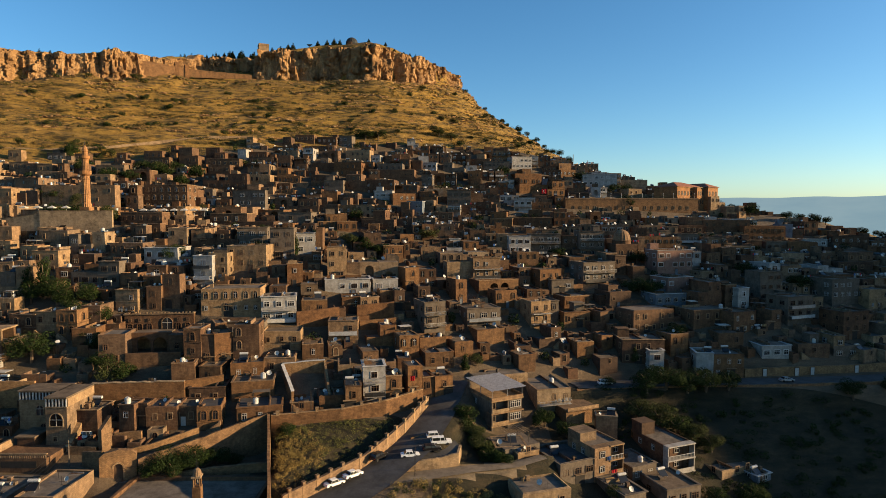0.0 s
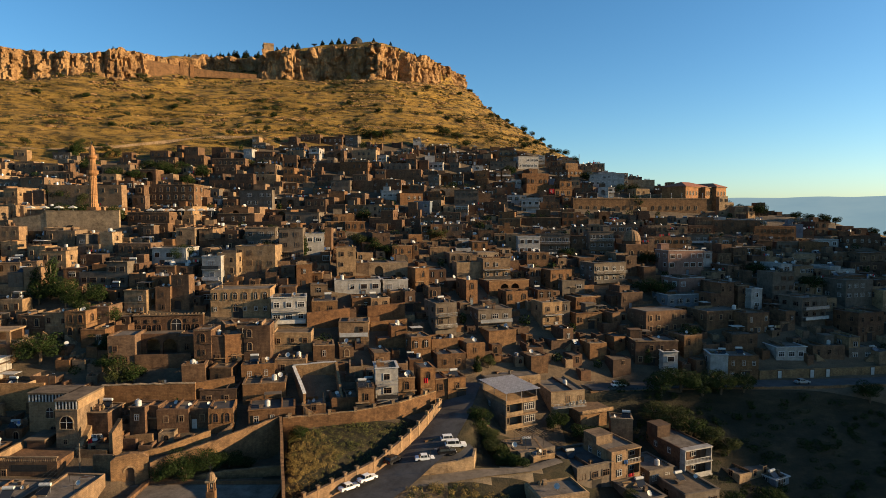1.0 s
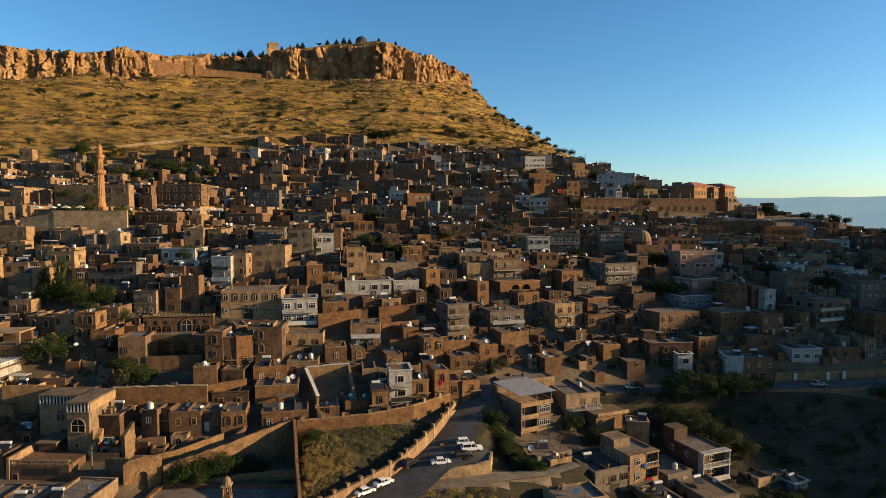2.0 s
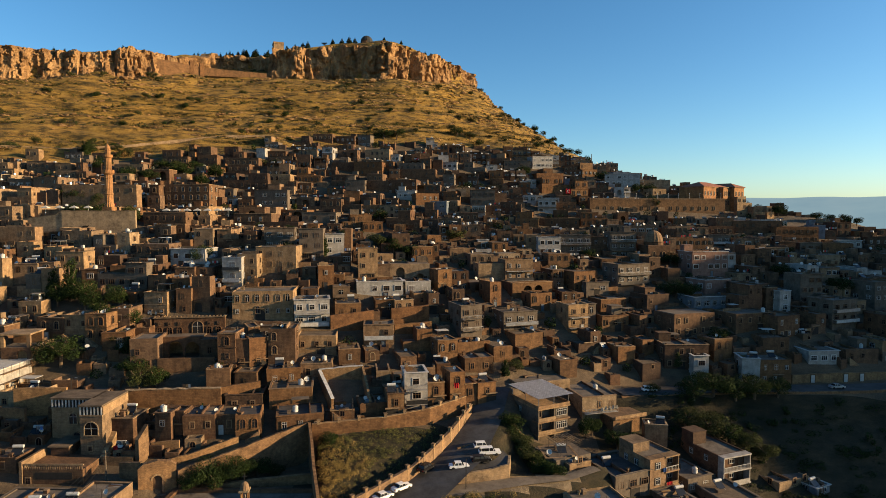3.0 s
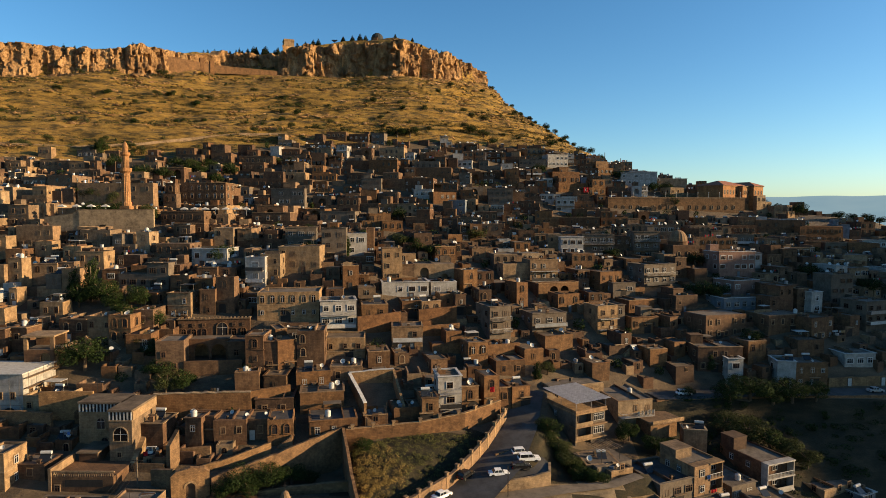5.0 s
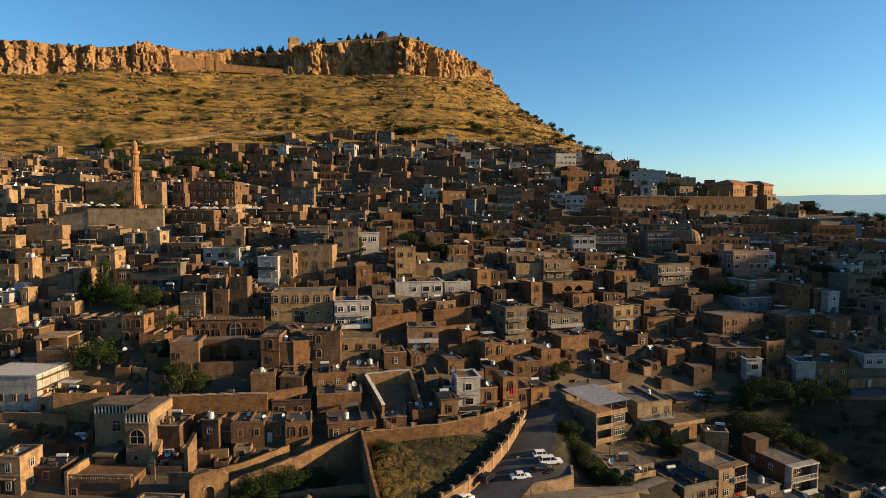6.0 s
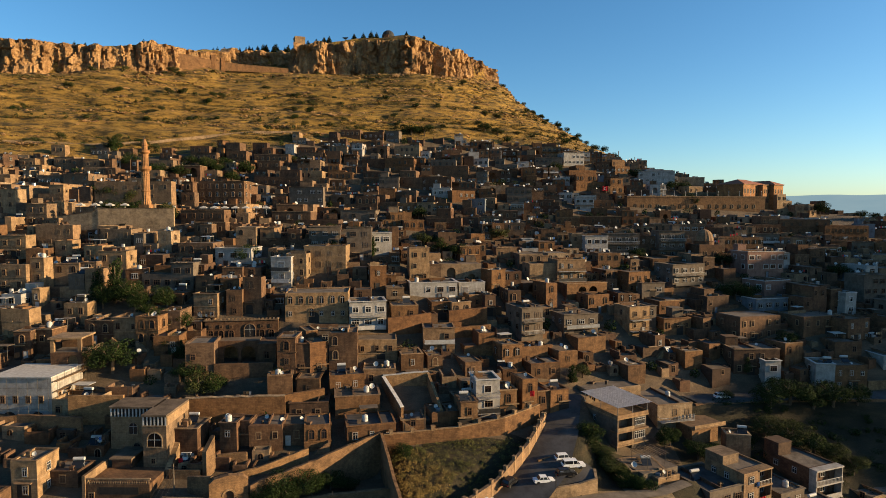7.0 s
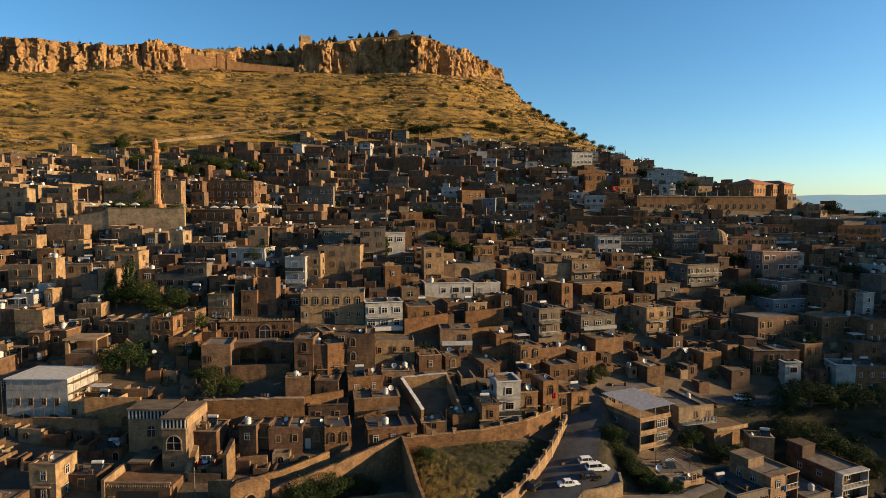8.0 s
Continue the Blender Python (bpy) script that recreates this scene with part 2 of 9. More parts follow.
def slope_height(x, y):
    """The hillside before roads and cliffs: smooth between the profiles above."""
    xs, ys, zs = np.array(SLOPE_X, float), np.array(SLOPE_Y, float), np.array(SLOPE_Z, float)
    zs = np.pad(zs, 1, mode="edge")
    xs = np.r_[xs[0] - 100, xs, xs[-1] + 100]
    ys = np.r_[ys[0] - 60, ys, ys[-1] + 80]
    x, y = np.clip(x, xs[1], xs[-2] - 1e-6), np.clip(y, ys[1], ys[-2] - 1e-6)
    i = np.clip(np.searchsorted(xs, x, side="right") - 1, 1, len(xs) - 3)
    j = np.clip(np.searchsorted(ys, y, side="right") - 1, 1, len(ys) - 3)
    fx, fy = (x - xs[i]) / (xs[i + 1] - xs[i]), (y - ys[j]) / (ys[j + 1] - ys[j])
    rows = [catmull([zs[i + k, j + n] for n in (-1, 0, 1, 2)], fy) for k in (-1, 0, 1, 2)]
    return catmull(rows, fx)


def along(line, x, y):
    """Distance to a polyline of (x, y, ...), signed: positive on its left; and its further values at the nearest place."""
    best = np.full(np.shape(x), 1e9)
    sign = np.zeros(np.shape(x))
    extra = [np.zeros(np.shape(x)) for _ in line[0][2:]]
    for p, q in zip(line, line[1:]):
        dx, dy = q[0] - p[0], q[1] - p[1]
        f = np.clip(((x - p[0]) * dx + (y - p[1]) * dy) / (dx * dx + dy * dy), 0, 1)
        d = np.hypot(x - p[0] - f * dx, y - p[1] - f * dy)
        near = d < best
        best = np.where(near, d, best)
        sign = np.where(near, np.sign(dx * (y - p[1]) - dy * (x - p[0])), sign)
        for n in range(len(extra)):
            extra[n] = np.where(near, p[2 + n] + f * (q[2 + n] - p[2 + n]), extra[n])
    return best, sign, extra


# x, y, foot and top of the rock wall round the hilltop
CLIFF = [(-460, 285, 116, 136), (-330, 314, 126, 145), (-262, 335, 132, 151.0), (-236, 342, 134, 152.5), (-220, 349, 138, 152.5), (-210, 355, 141, 153),
         (-194, 363, 139, 159), (-174, 386, 147, 158), (-166, 424, 158, 169), (-130, 430, 158, 170), (-123, 409, 148, 169),
         (-85, 418, 149, 173), (-46, 413, 149, 174), (-17, 436, 152, 171), (4, 460, 155, 171), (13, 480, 156, 166), (17, 498, 150, 158), (0, 545, 140, 155), (-50, 620, 130, 150)]
# x, y, height and half-width of the two streets
STREET = [(-34, 86, 8.2, 5.5), (-22, 98, 9.7, 5.5), (-13, 108, 11.6, 5.2), (-6, 117, 13.8, 4.6), (-1, 127, 16.6, 3.4), (3, 141, 20.0, 3.0)]
UPPER_STREET = [(33, 148.6, 16.6, 2.6), (42, 151, 16.2, 3.4), (62, 154, 15.9, 3.4), (86, 154.5, 15.8, 3.4), (112, 157, 15.8, 3.4), (160, 166, 15.8, 3.4)]


PATHWAY = [(-11, 106.5, 11.2, 1.9), (-3, 109.2, 11.2, 2.0), (5, 111.5, 11.3, 1.6), (14, 113.5, 11.2, 1.2), (20, 117, 11.4, 1.2)]
HILL_ROAD = [(-250, 262, 88.5, 2.0), (-211, 274, 89.8, 2.0), (-184, 281, 89.0, 2.0), (-159, 292, 91.6, 2.0), (-138, 303, 95.6, 2.0), (-118, 310, 98.4, 2.2), (-97, 316, 98.9, 2.2)]


def smooth(a, b, v):
    f = np.clip((v - a) / (b - a), 0, 1)
    return f * f * (3 - 2 * f)


def ground_heights(x, y):
    x, y = np.asarray(x, float), np.asarray(y, float)
    z = slope_height(x, y)
    # ledges of rock that run level round the bare hill
    hill = smooth(0, 26, y - town_edge(x)) * (z > 85)
    bend = z + 2.5 * np.sin(x / 31 + 0.6 * np.sin(y / 23)) + 1.4 * np.sin(x / 11 + y / 17)
    for tall, share, drift in ((6.2, 1.7, 0.0), (3.4, 1.0, 1.7)):
        f = np.mod(bend + drift * np.sin(x / 19), tall) / tall
        patch = 0.5 + 0.5 * np.sin(x / 39 + 3 * drift + bend * 0.13) * np.sin(x / 21 - bend * 0.1)
        z = z + hill * share * patch * tall * 0.6 * (np.where(f < 0.78, -f, (f - 0.78) / 0.22 - 0.78 * (1 - (f - 0.78) / 0.22) - (f - 0.78) / 0.22) + 0.39)
    d, side, (foot, top) = along(CLIFF, x, y)
    back = np.where(side > 0, d, -d)
    crown = top + 10 * np.exp(-((x + 66) / 34) ** 2 - ((y - 448) / 26) ** 2) + 1.2 * np.sin(x / 9) * np.sin(y / 11)
    z = np.where(back > -25, z + (foot - z) * smooth(-25, -1, back), z)
    z = z + (crown - z) * smooth(0.5, 7, back)
    # the level court of the arcaded mansion
    court_in = smooth(10.5, 8.5, np.abs(x + 70)) * smooth(131.5, 134, y) * smooth(152, 150, y)
    z = z + (np.minimum(z, 27.6) - z) * court_in
    # the garden sunk before its long wall
    ax, ay, bx, by = -60.0, 104.4, -34.6, 119.9
    run = math.hypot(bx - ax, by - ay)
    before = ((x - ax) * (by - ay) - (y - ay) * (bx - ax)) / run
    sunk = smooth(-1.9, -0.3, before) * smooth(-33.6, -34.4, x - (119 - y) * 0.27) * smooth(-62, -58, x) * smooth(70, 90, y)
    z = np.where(sunk > 0, z + (np.minimum(z, 11.6) - z) * sunk, z)
    for line in (STREET, UPPER_STREET, HILL_ROAD, PATHWAY):
        d, _, (level, half) = along(line, x, y)
        z = level + (z - level) * smooth(half + 0.6, half + 4.5, d)
    # an unseen mountain spur added beside the town, shaped to cast the evening shade
    shade_spur = np.interp(y + 23, [85, 107, 127, 142, 157, 197, 217, 257, 294, 322, 345, 354], [0, 50, 70, 77, 89, 108, 110, 96, 78, 62, 36, 0])
    z = z + np.maximum(0, shade_spur - z) * np.exp(-((x - 330) / 30) ** 2)
    far = smooth(330, 900, np.hypot(x + 30, y - 280) - 120)
    return z + (-55 - z) * far


def town_edge(x):
    return np.interp(x, [-300, -173, -105, -62, 17, 60, 100, 140, 190], [236, 268, 302, 325, 357, 372, 400, 330, 270])


def ground(x, y):
    return float(ground_heights(np.array([x]), np.array([y]))[0])


def link(name, verts, faces, mats, parent=None, index=None, soft=True):
    me = bpy.data.meshes.new(name)
    me.from_pydata([tuple(v) for v in verts], [], [tuple(f) for f in faces])
    for m in mats:
        me.materials.append(MATS[m])
    if index is not None:
        me.polygons.foreach_set("material_index", np.asarray(index, np.int32))
    me.polygons.foreach_set("use_smooth", np.full(len(me.polygons), soft))
    me.update()
    ob = new(name, me)
    ob.parent = parent
    return ob


def spaced(fine_a, fine_b, step, low, high):
    v = list(np.arange(fine_a, fine_b + 0.01, step))
    s = step
    while v[-1] < high:
        s *= 1.35
        v.append(min(v[-1] + s, high))
    s = step
    while v[0] > low:
        s *= 1.35
        v.insert(0, max(v[0] - s, low))
    return np.array(v)


def sheet(xs, ys):
    gx, gy = np.meshgrid(xs, ys)
    n = len(xs)
    idx = np.arange(len(xs) * len(ys)).reshape(len(ys), n)
    faces = np.stack([idx[:-1, :-1], idx[:-1, 1:], idx[1:, 1:], idx[1:, :-1]], -1).reshape(-1, 4)
    return gx.ravel(), gy.ravel(), faces


north = np.unique(np.r_[spaced(62, 520, 2.0, -2500, 4700), np.arange(262, 440, 1.0)])
gx, gy, faces = sheet(spaced(-330, 230, 2.0, -4600, 4600), north)
gz = ground_heights(gx, gy)
rough = np.array([noise.fractal((a * 0.06, b * 0.06, 0), 1.0, 2.0, 4) for a, b in zip(gx, gy)])
bare = smooth(-6, 10, gy - town_edge(gx)) * (np.abs(gx) < 600) * (gy < 700)
gz = gz + rough * (0.15 + 1.1 * bare) * (np.hypot(gx, gy) < 900)
cx, cy = gx[faces].mean(1), gy[faces].mean(1)
kind = np.where(cy > town_edge(cx) - 2, 0, 1)
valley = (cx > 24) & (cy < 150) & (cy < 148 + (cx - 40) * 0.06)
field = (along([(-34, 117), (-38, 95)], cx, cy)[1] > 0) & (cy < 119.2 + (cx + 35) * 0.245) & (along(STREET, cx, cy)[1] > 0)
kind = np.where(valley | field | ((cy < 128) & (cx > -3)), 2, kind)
kind = np.where((cx > -10) & (cx < 16) & (along(PATHWAY, cx, cy)[0] < 2.6) & (along(STREET, cx, cy)[1] < 0), 4, kind)
kind = np.where(np.hypot(cx, cy - 250) > 800, 3, kind)
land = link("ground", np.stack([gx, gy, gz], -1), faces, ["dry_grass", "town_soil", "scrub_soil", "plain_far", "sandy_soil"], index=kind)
tagged(land, "dry golden grass hillside with rocky ledges above town soil", "ground", kind="structure")


def rock_wall():
    pts, run = [], 0.0
    for p, q in zip(CLIFF, CLIFF[1:]):
        length = math.hypot(q[0] - p[0], q[1] - p[1])
        for k in range(max(1, int(length / 0.85))):
            f = k / max(1, int(length / 0.85))
            pts.append([p[i] + f * (q[i] - p[i]) for i in range(4)] + [run + f * length])
        run += length
    pts = np.array(pts)
    ways = np.gradient(pts[:, :2], axis=0)
    ways = np.stack([np.convolve(np.pad(ways[:, k], 6, mode="edge"), np.ones(13) / 13, "valid") for k in (0, 1)], -1)
    ways /= np.linalg.norm(ways, axis=1, keepdims=True)
    rows, verts, levels = len(pts), [], 40
    for (x, y, foot, top, s), (ax, ay) in zip(pts, ways):
        out = (ay, -ax)
        top = top + 2.0 * noise.fractal((s * 0.11, 3.1, 0), 0.9, 2.0, 5)
        for k in range(levels + 1):
            v = k / levels
            z = foot - 4 + (top - foot + 4) * min(1, v / 0.86)
            big = noise.noise((s * 0.045, z * 0.008, 7))
            col = 1 - abs(noise.noise((s * 0.075 + 0.35 * noise.noise((s * 0.02, 0, 60)), z * 0.022, 2))) * 2.6
            rib = 1 - abs(noise.noise((s * 0.24, z * 0.030, 9))) * 2.4
            push = 3.0 * big + 2.6 * col + 1.2 * rib + 0.8 * noise.fractal((s * 0.55, z * 0.4, 5), 0.8, 2.0, 5)
            wob = 0.8 * noise.noise((s * 0.12, z * 0.12, 70))
            push += 1.5 * noise.cell((s * 0.16 + wob, z * 0.085 + wob, 3)) + 0.9 * noise.cell((s * 0.34 + wob, z * 0.21 - wob, 8)) - 1.0
            layer = (z * 0.19 + 1.2 * noise.noise((s * 0.05, 0, 41)) + 0.4 * noise.noise((s * 0.3, z * 0.1, 43))) % 1.0
            push += 0.9 * layer * (0.2 + abs(noise.noise((s * 0.08, z * 0.06, 47))) * 1.4)
            push -= 2.4 * max(0.0, 1 - abs(noise.noise((s * 0.12, z * 0.018, 21))) * 11)
            push += 3.0 * (1 - v) ** 2 - 1.6
            if v > 0.86:
                push -= (v - 0.86) / 0.14 * 8.5
                z += 0.5 * noise.noise((s * 0.2, v * 9, 4))
            verts.append((x + out[0] * push, y + out[1] * push, z))
    w = levels + 1
    faces = [(i * w + k, (i + 1) * w + k, (i + 1) * w + k + 1, i * w + k + 1) for i in range(rows - 1) for k in range(levels)]
    ob = link("cliff", verts, faces, ["cliff_rock"], soft=False)
    tagged(ob, "weathered orange limestone cliff crowning the hill", "cliff", kind="structure")


rock_wall()


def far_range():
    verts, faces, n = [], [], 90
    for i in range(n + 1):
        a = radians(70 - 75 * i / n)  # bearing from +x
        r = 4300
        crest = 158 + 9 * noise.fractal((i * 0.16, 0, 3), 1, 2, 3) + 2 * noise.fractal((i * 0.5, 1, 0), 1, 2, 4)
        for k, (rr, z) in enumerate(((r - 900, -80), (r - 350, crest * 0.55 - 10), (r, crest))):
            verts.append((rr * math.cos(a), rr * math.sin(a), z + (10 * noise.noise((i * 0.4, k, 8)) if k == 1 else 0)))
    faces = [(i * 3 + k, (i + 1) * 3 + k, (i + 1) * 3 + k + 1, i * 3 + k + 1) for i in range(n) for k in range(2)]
    tagged(link("backdrop", verts, faces, ["far_haze_glow"]), "distant blue mountain range, its evening haze painted in as a glow", "mountains", kind="structure")


far_range()


def street(name, line, mat, label):
    verts, faces = [], []
    dense = []
    for p, q in zip(line, line[1:]):
        dense += [[p[i] + k / 6 * (q[i] - p[i]) for i in range(4)] for k in range(6)]
    dense.append(list(line[-1]))
    for i, (x, y, z, half) in enumerate(dense):
        a, b = dense[max(0, i - 1)], dense[min(len(dense) - 1, i + 1)]
        l = math.hypot(b[0] - a[0], b[1] - a[1])
        nx, ny = (b[1] - a[1]) / l, -(b[0] - a[0]) / l
        for k in range(9):
            s = (k - 4) / 4
            verts.append((x + nx * s * half, y + ny * s * half, z + 0.22 - 0.06 * s * s))
    faces = [(i * 9 + k, (i + 1) * 9 + k, (i + 1) * 9 + k + 1, i * 9 + k + 1)[::-1] for i in range(len(dense) - 1) for k in range(8)]
    tagged(link(name, verts, faces, [mat]), label, "road", kind="structure")


street("road", STREET, "asphalt", "worn grey asphalt street climbing into the town")
street("road", UPPER_STREET, "asphalt", "narrow asphalt street in shade below the houses")
street("road", HILL_ROAD, "paving", "pale track along the foot of the bare hill")

# ---- small kit for shaping things ----
rnd = random.Random(7)


def box(bm, x0, x1, y0, y1, z0, z1, m=0, turn=None):
    v = [bm.verts.new((x, y, z)) for z in (z0, z1) for x, y in ((x0, y0), (x1, y0), (x1, y1), (x0, y1))]
    if turn is not None:
        for p in v:
            p.co = turn @ p.co
    for f in ((3, 2, 1, 0), (4, 5, 6, 7), (0, 1, 5, 4), (1, 2, 6, 5), (2, 3, 7, 6), (3, 0, 4, 7)):
        bm.faces.new([v[i] for i in f]).material_index = m
    return v


def prism(bm, ring, y0, y1, m=0):
    """A ring of (x, z), drawn from y0 (front) to y1."""
    a = [bm.verts.new((x, y0, z)) for x, z in ring]
    b = [bm.verts.new((x, y1, z)) for x, z in ring]
    bm.faces.new(a).material_index = m
    bm.faces.new(b[::-1]).material_index = m
    for i in range(len(ring)):
        j = (i + 1) % len(ring)
        bm.faces.new((a[j], a[i], b[i], b[j])).material_index = m


def lathe(bm, profile, sides=16, m=0, flute=0.0, at=(0, 0)):
    """A turned body from (radius, z) pairs."""
    rings = []
    for r, z in profile:
        rings.append([bm.verts.new((at[0] + r * (1 - flute * (k % 2)) * math.cos(2 * math.pi * k / sides), at[1] + r * (1 - flute * (k % 2)) * math.sin(2 * math.pi * k / sides), z)) for k in range(sides)])
    for a, b in zip(rings, rings[1:]):
        for k in range(sides):
            n = (k + 1) % sides
            bm.faces.new((a[k], a[n], b[n], b[k])).material_index = m
    bm.faces.new(rings[-1]).material_index = m
    bm.faces.new(rings[0][::-1]).material_index = m


def rod(bm, a, b, r, sides=6, m=0):
    a, b = Vector(a), Vector(b)
    q = (b - a).to_track_quat("Z", "Y").to_matrix()
    rings = [[bm.verts.new(p + q @ Vector((r * math.cos(2 * math.pi * k / sides), r * math.sin(2 * math.pi * k / sides), 0))) for k in range(sides)] for p in (a, b)]
    for k in range(sides):
        n = (k + 1) % sides
        bm.faces.new((rings[0][k], rings[0][n], rings[1][n], rings[1][k])).material_index = m
    bm.faces.new(rings[1]).material_index = m
    bm.faces.new(rings[0][::-1]).material_index = m


def mesh_of(name, bm, mats):
    me = bpy.data.meshes.new(name)
    bm.normal_update()
    bm.to_mesh(me)
    bm.free()
    for m in mats if isinstance(mats, (list, tuple)) else [mats]:
        me.materials.append(MATS[m])
    return me


def put(name, me, parent, m=None, label=""):
    """One mesh object on a mesh that may be shared."""
    ob = new(name, me)
    ob.parent = parent
    if m is not None:
        ob.matrix_basis = m
    return tagged(ob, label)


def part(name, bm, mats, parent, label="", m=None):
    return put(name, mesh_of(name, bm, mats), parent, m, label)


def thing(name, m, label, category, group="", kind=""):
    ob = new(name)
    ob.matrix_basis = m
    return tagged(ob, label, category, group, kind)


def arch_ring(w, h, n=8, grow=0.0):
    """Outline of an arched opening, foot at z = 0, counted anticlockwise seen from the front."""
    r = w / 2 + grow
    ring = [(-r, 0), (r, 0)]
    return ring + [(r * math.cos(math.pi * k / n), h - w / 2 + r * math.sin(math.pi * k / n)) for k in range(n + 1)]


def lattice(bm, xs, zs, cols, rows, y0, y1):
    """Bars in one piece: cell (i, k) is filled where its column or row is; 0 counts as the outer surround, 1 as the frame, None as open."""
    def mat_of(i, k):
        if not (0 <= i < len(cols) and 0 <= k < len(rows)):
            return None
        if cols[i] == 0 or rows[k] == 0:
            return 0
        return 1 if cols[i] == 1 or rows[k] == 1 else None
    seen = {}

    def vert(i, k, y):
        if (i, k, y) not in seen:
            seen[(i, k, y)] = bm.verts.new((xs[i], y, zs[k]))
        return seen[(i, k, y)]
    for i in range(len(cols)):
        for k in range(len(rows)):
            m = mat_of(i, k)
            if m is None:
                continue
            bm.faces.new((vert(i, k, y0), vert(i + 1, k, y0), vert(i + 1, k + 1, y0), vert(i, k + 1, y0))).material_index = m
            for (di, dk), (a, b) in (((0, -1), ((0, 0), (1, 0))), ((1, 0), ((1, 0), (1, 1))), ((0, 1), ((1, 1), (0, 1))), ((-1, 0), ((0, 1), (0, 0)))):
                if mat_of(i + di, k + dk) is None:
                    p, q = (i + a[0], k + a[1]), (i + b[0], k + b[1])
                    bm.faces.new((vert(*q, y0), vert(*p, y0), vert(*p, y1), vert(*q, y1))).material_index = m


WINDOW_MESHES = {}


def window_mesh(shape, w, h, trim, frame_mat):
    """A window that sits on a wall facing -y: surround, frame with bars, and (apart) its pane."""
    key = (shape, w, h, trim, frame_mat)
    if key in WINDOW_MESHES:
        return WINDOW_MESHES[key]
    bm, pm = bmesh.new(), bmesh.new()
    if shape == "arch":
        outer, inner = arch_ring(w, h, 8, 0.18), arch_ring(w, h, 8, 0.0)
        for i in range(1, len(outer)):
            j = (i + 1) % len(outer)
            if j == 1:
                continue
            (a, b), (c, d) = (outer[i], outer[j]), (inner[i], inner[j])
            v = [bm.verts.new((p[0], y, p[1])) for y in (-0.12, 0.02) for p in (a, b, d, c)]
            for f in ((0, 1, 2, 3), (1, 0, 4, 5), (2, 1, 5, 6), (3, 2, 6, 7)):
                bm.faces.new([v[q] for q in f]).material_index = 0
        box(bm, -w / 2 - 0.25, w / 2 + 0.25, -0.2, 0.02, -0.14, 0, 0)
        box(bm, -0.03, 0.03, -0.07, 0, 0, h - 0.05, 1)
        box(bm, -w / 2, w / 2, -0.07, 0, h - w / 2 - 0.04, h - w / 2 + 0.04, 1)
        prism(pm, inner, -0.035, 0.01)
    else:
        t, f = 0.13 if trim else 0.07, 0.06
        n = max(2, round(w / 0.55))
        xs, solid = [-w / 2 - t, -w / 2, -w / 2 + f], [0, 1]
        for k in range(1, n):
            xs += [-w / 2 + w * k / n - 0.03, -w / 2 + w * k / n + 0.03]
            solid += [None, 1]
        xs += [w / 2 - f, w / 2, w / 2 + t]
        solid += [None, 1, 0]
        zs, level = [-0.1, 0, f, h * 0.66, h * 0.66 + 0.06, h - f, h, h + t * 1.4], [0, 1, None, 1, None, 1, 0]
        lattice(bm, xs, zs, solid, level, -0.11, 0.02)
        box(pm, -w / 2, w / 2, -0.035, 0.01, 0, h)
    made = mesh_of("window", bm, [trim or "grey_concrete", frame_mat]), mesh_of("pane", pm, "window_glass")
    WINDOW_MESHES[key] = made
    return made


def window(parent, x, y, z, face, shape, w, h, trim, frame_mat, split=True):
    """face: degrees by which the wall is turned from facing -y."""
    frame_me, pane_me = window_mesh(shape, w, h, trim, frame_mat)
    ob = put("window", frame_me, parent, pose(x, y, z, 0, 0, face))
    put("pane", pane_me, ob)
    return ob


DOOR_MESHES = {}


def door(parent, x, y, z, face, mat="brown_frame", w=1.0, h=2.1):
    key = (mat, w, h)
    if key not in DOOR_MESHES:
        bm = bmesh.new()
        box(bm, -w / 2, w / 2, -0.05, 0.02, 0, h, 1)
        box(bm, -w / 2 - 0.14, -w / 2, -0.12, 0.02, 0, h, 0)
        box(bm, w / 2, w / 2 + 0.14, -0.12, 0.02, 0, h, 0)
        box(bm, -w / 2 - 0.14, w / 2 + 0.14, -0.12, 0.02, h, h + 0.18, 0)
        for k in (0.12, 0.55):
            box(bm, -w * 0.36, w * 0.36, -0.07, -0.05, h * k, h * (k + 0.34), 1)
        DOOR_MESHES[key] = mesh_of("door", bm, ["stone", mat])
    return put("door", DOOR_MESHES[key], parent, pose(x, y, z, 0, 0, face))

# ---- houses ----
WALLS = {"s": "stone", "o": "orange_stone", "w": "white_paint", "y": "pale_stone", "g": "grey_concrete", "b": "blue_paint", "p": "pink_paint"}
WORDS = {"s": "beige cut limestone", "o": "warm orange limestone", "w": "white painted plaster", "y": "pale yellow limestone", "g": "bare grey concrete", "b": "faded blue plaster", "p": "reddish plaster"}
FOOTPRINTS = []  # centre and half-sizes of what is built, against overlaps
MARKED = []      # fronts that nothing later may block: x, y, half-width, lowest visible height
ROOFS = []       # roofs that can carry dishes and tanks


def taken(x, y, r, list_of=None):
    return any(abs(x - a) < r + c and abs(y - b) < r + d for a, b, c, d in FOOTPRINTS)


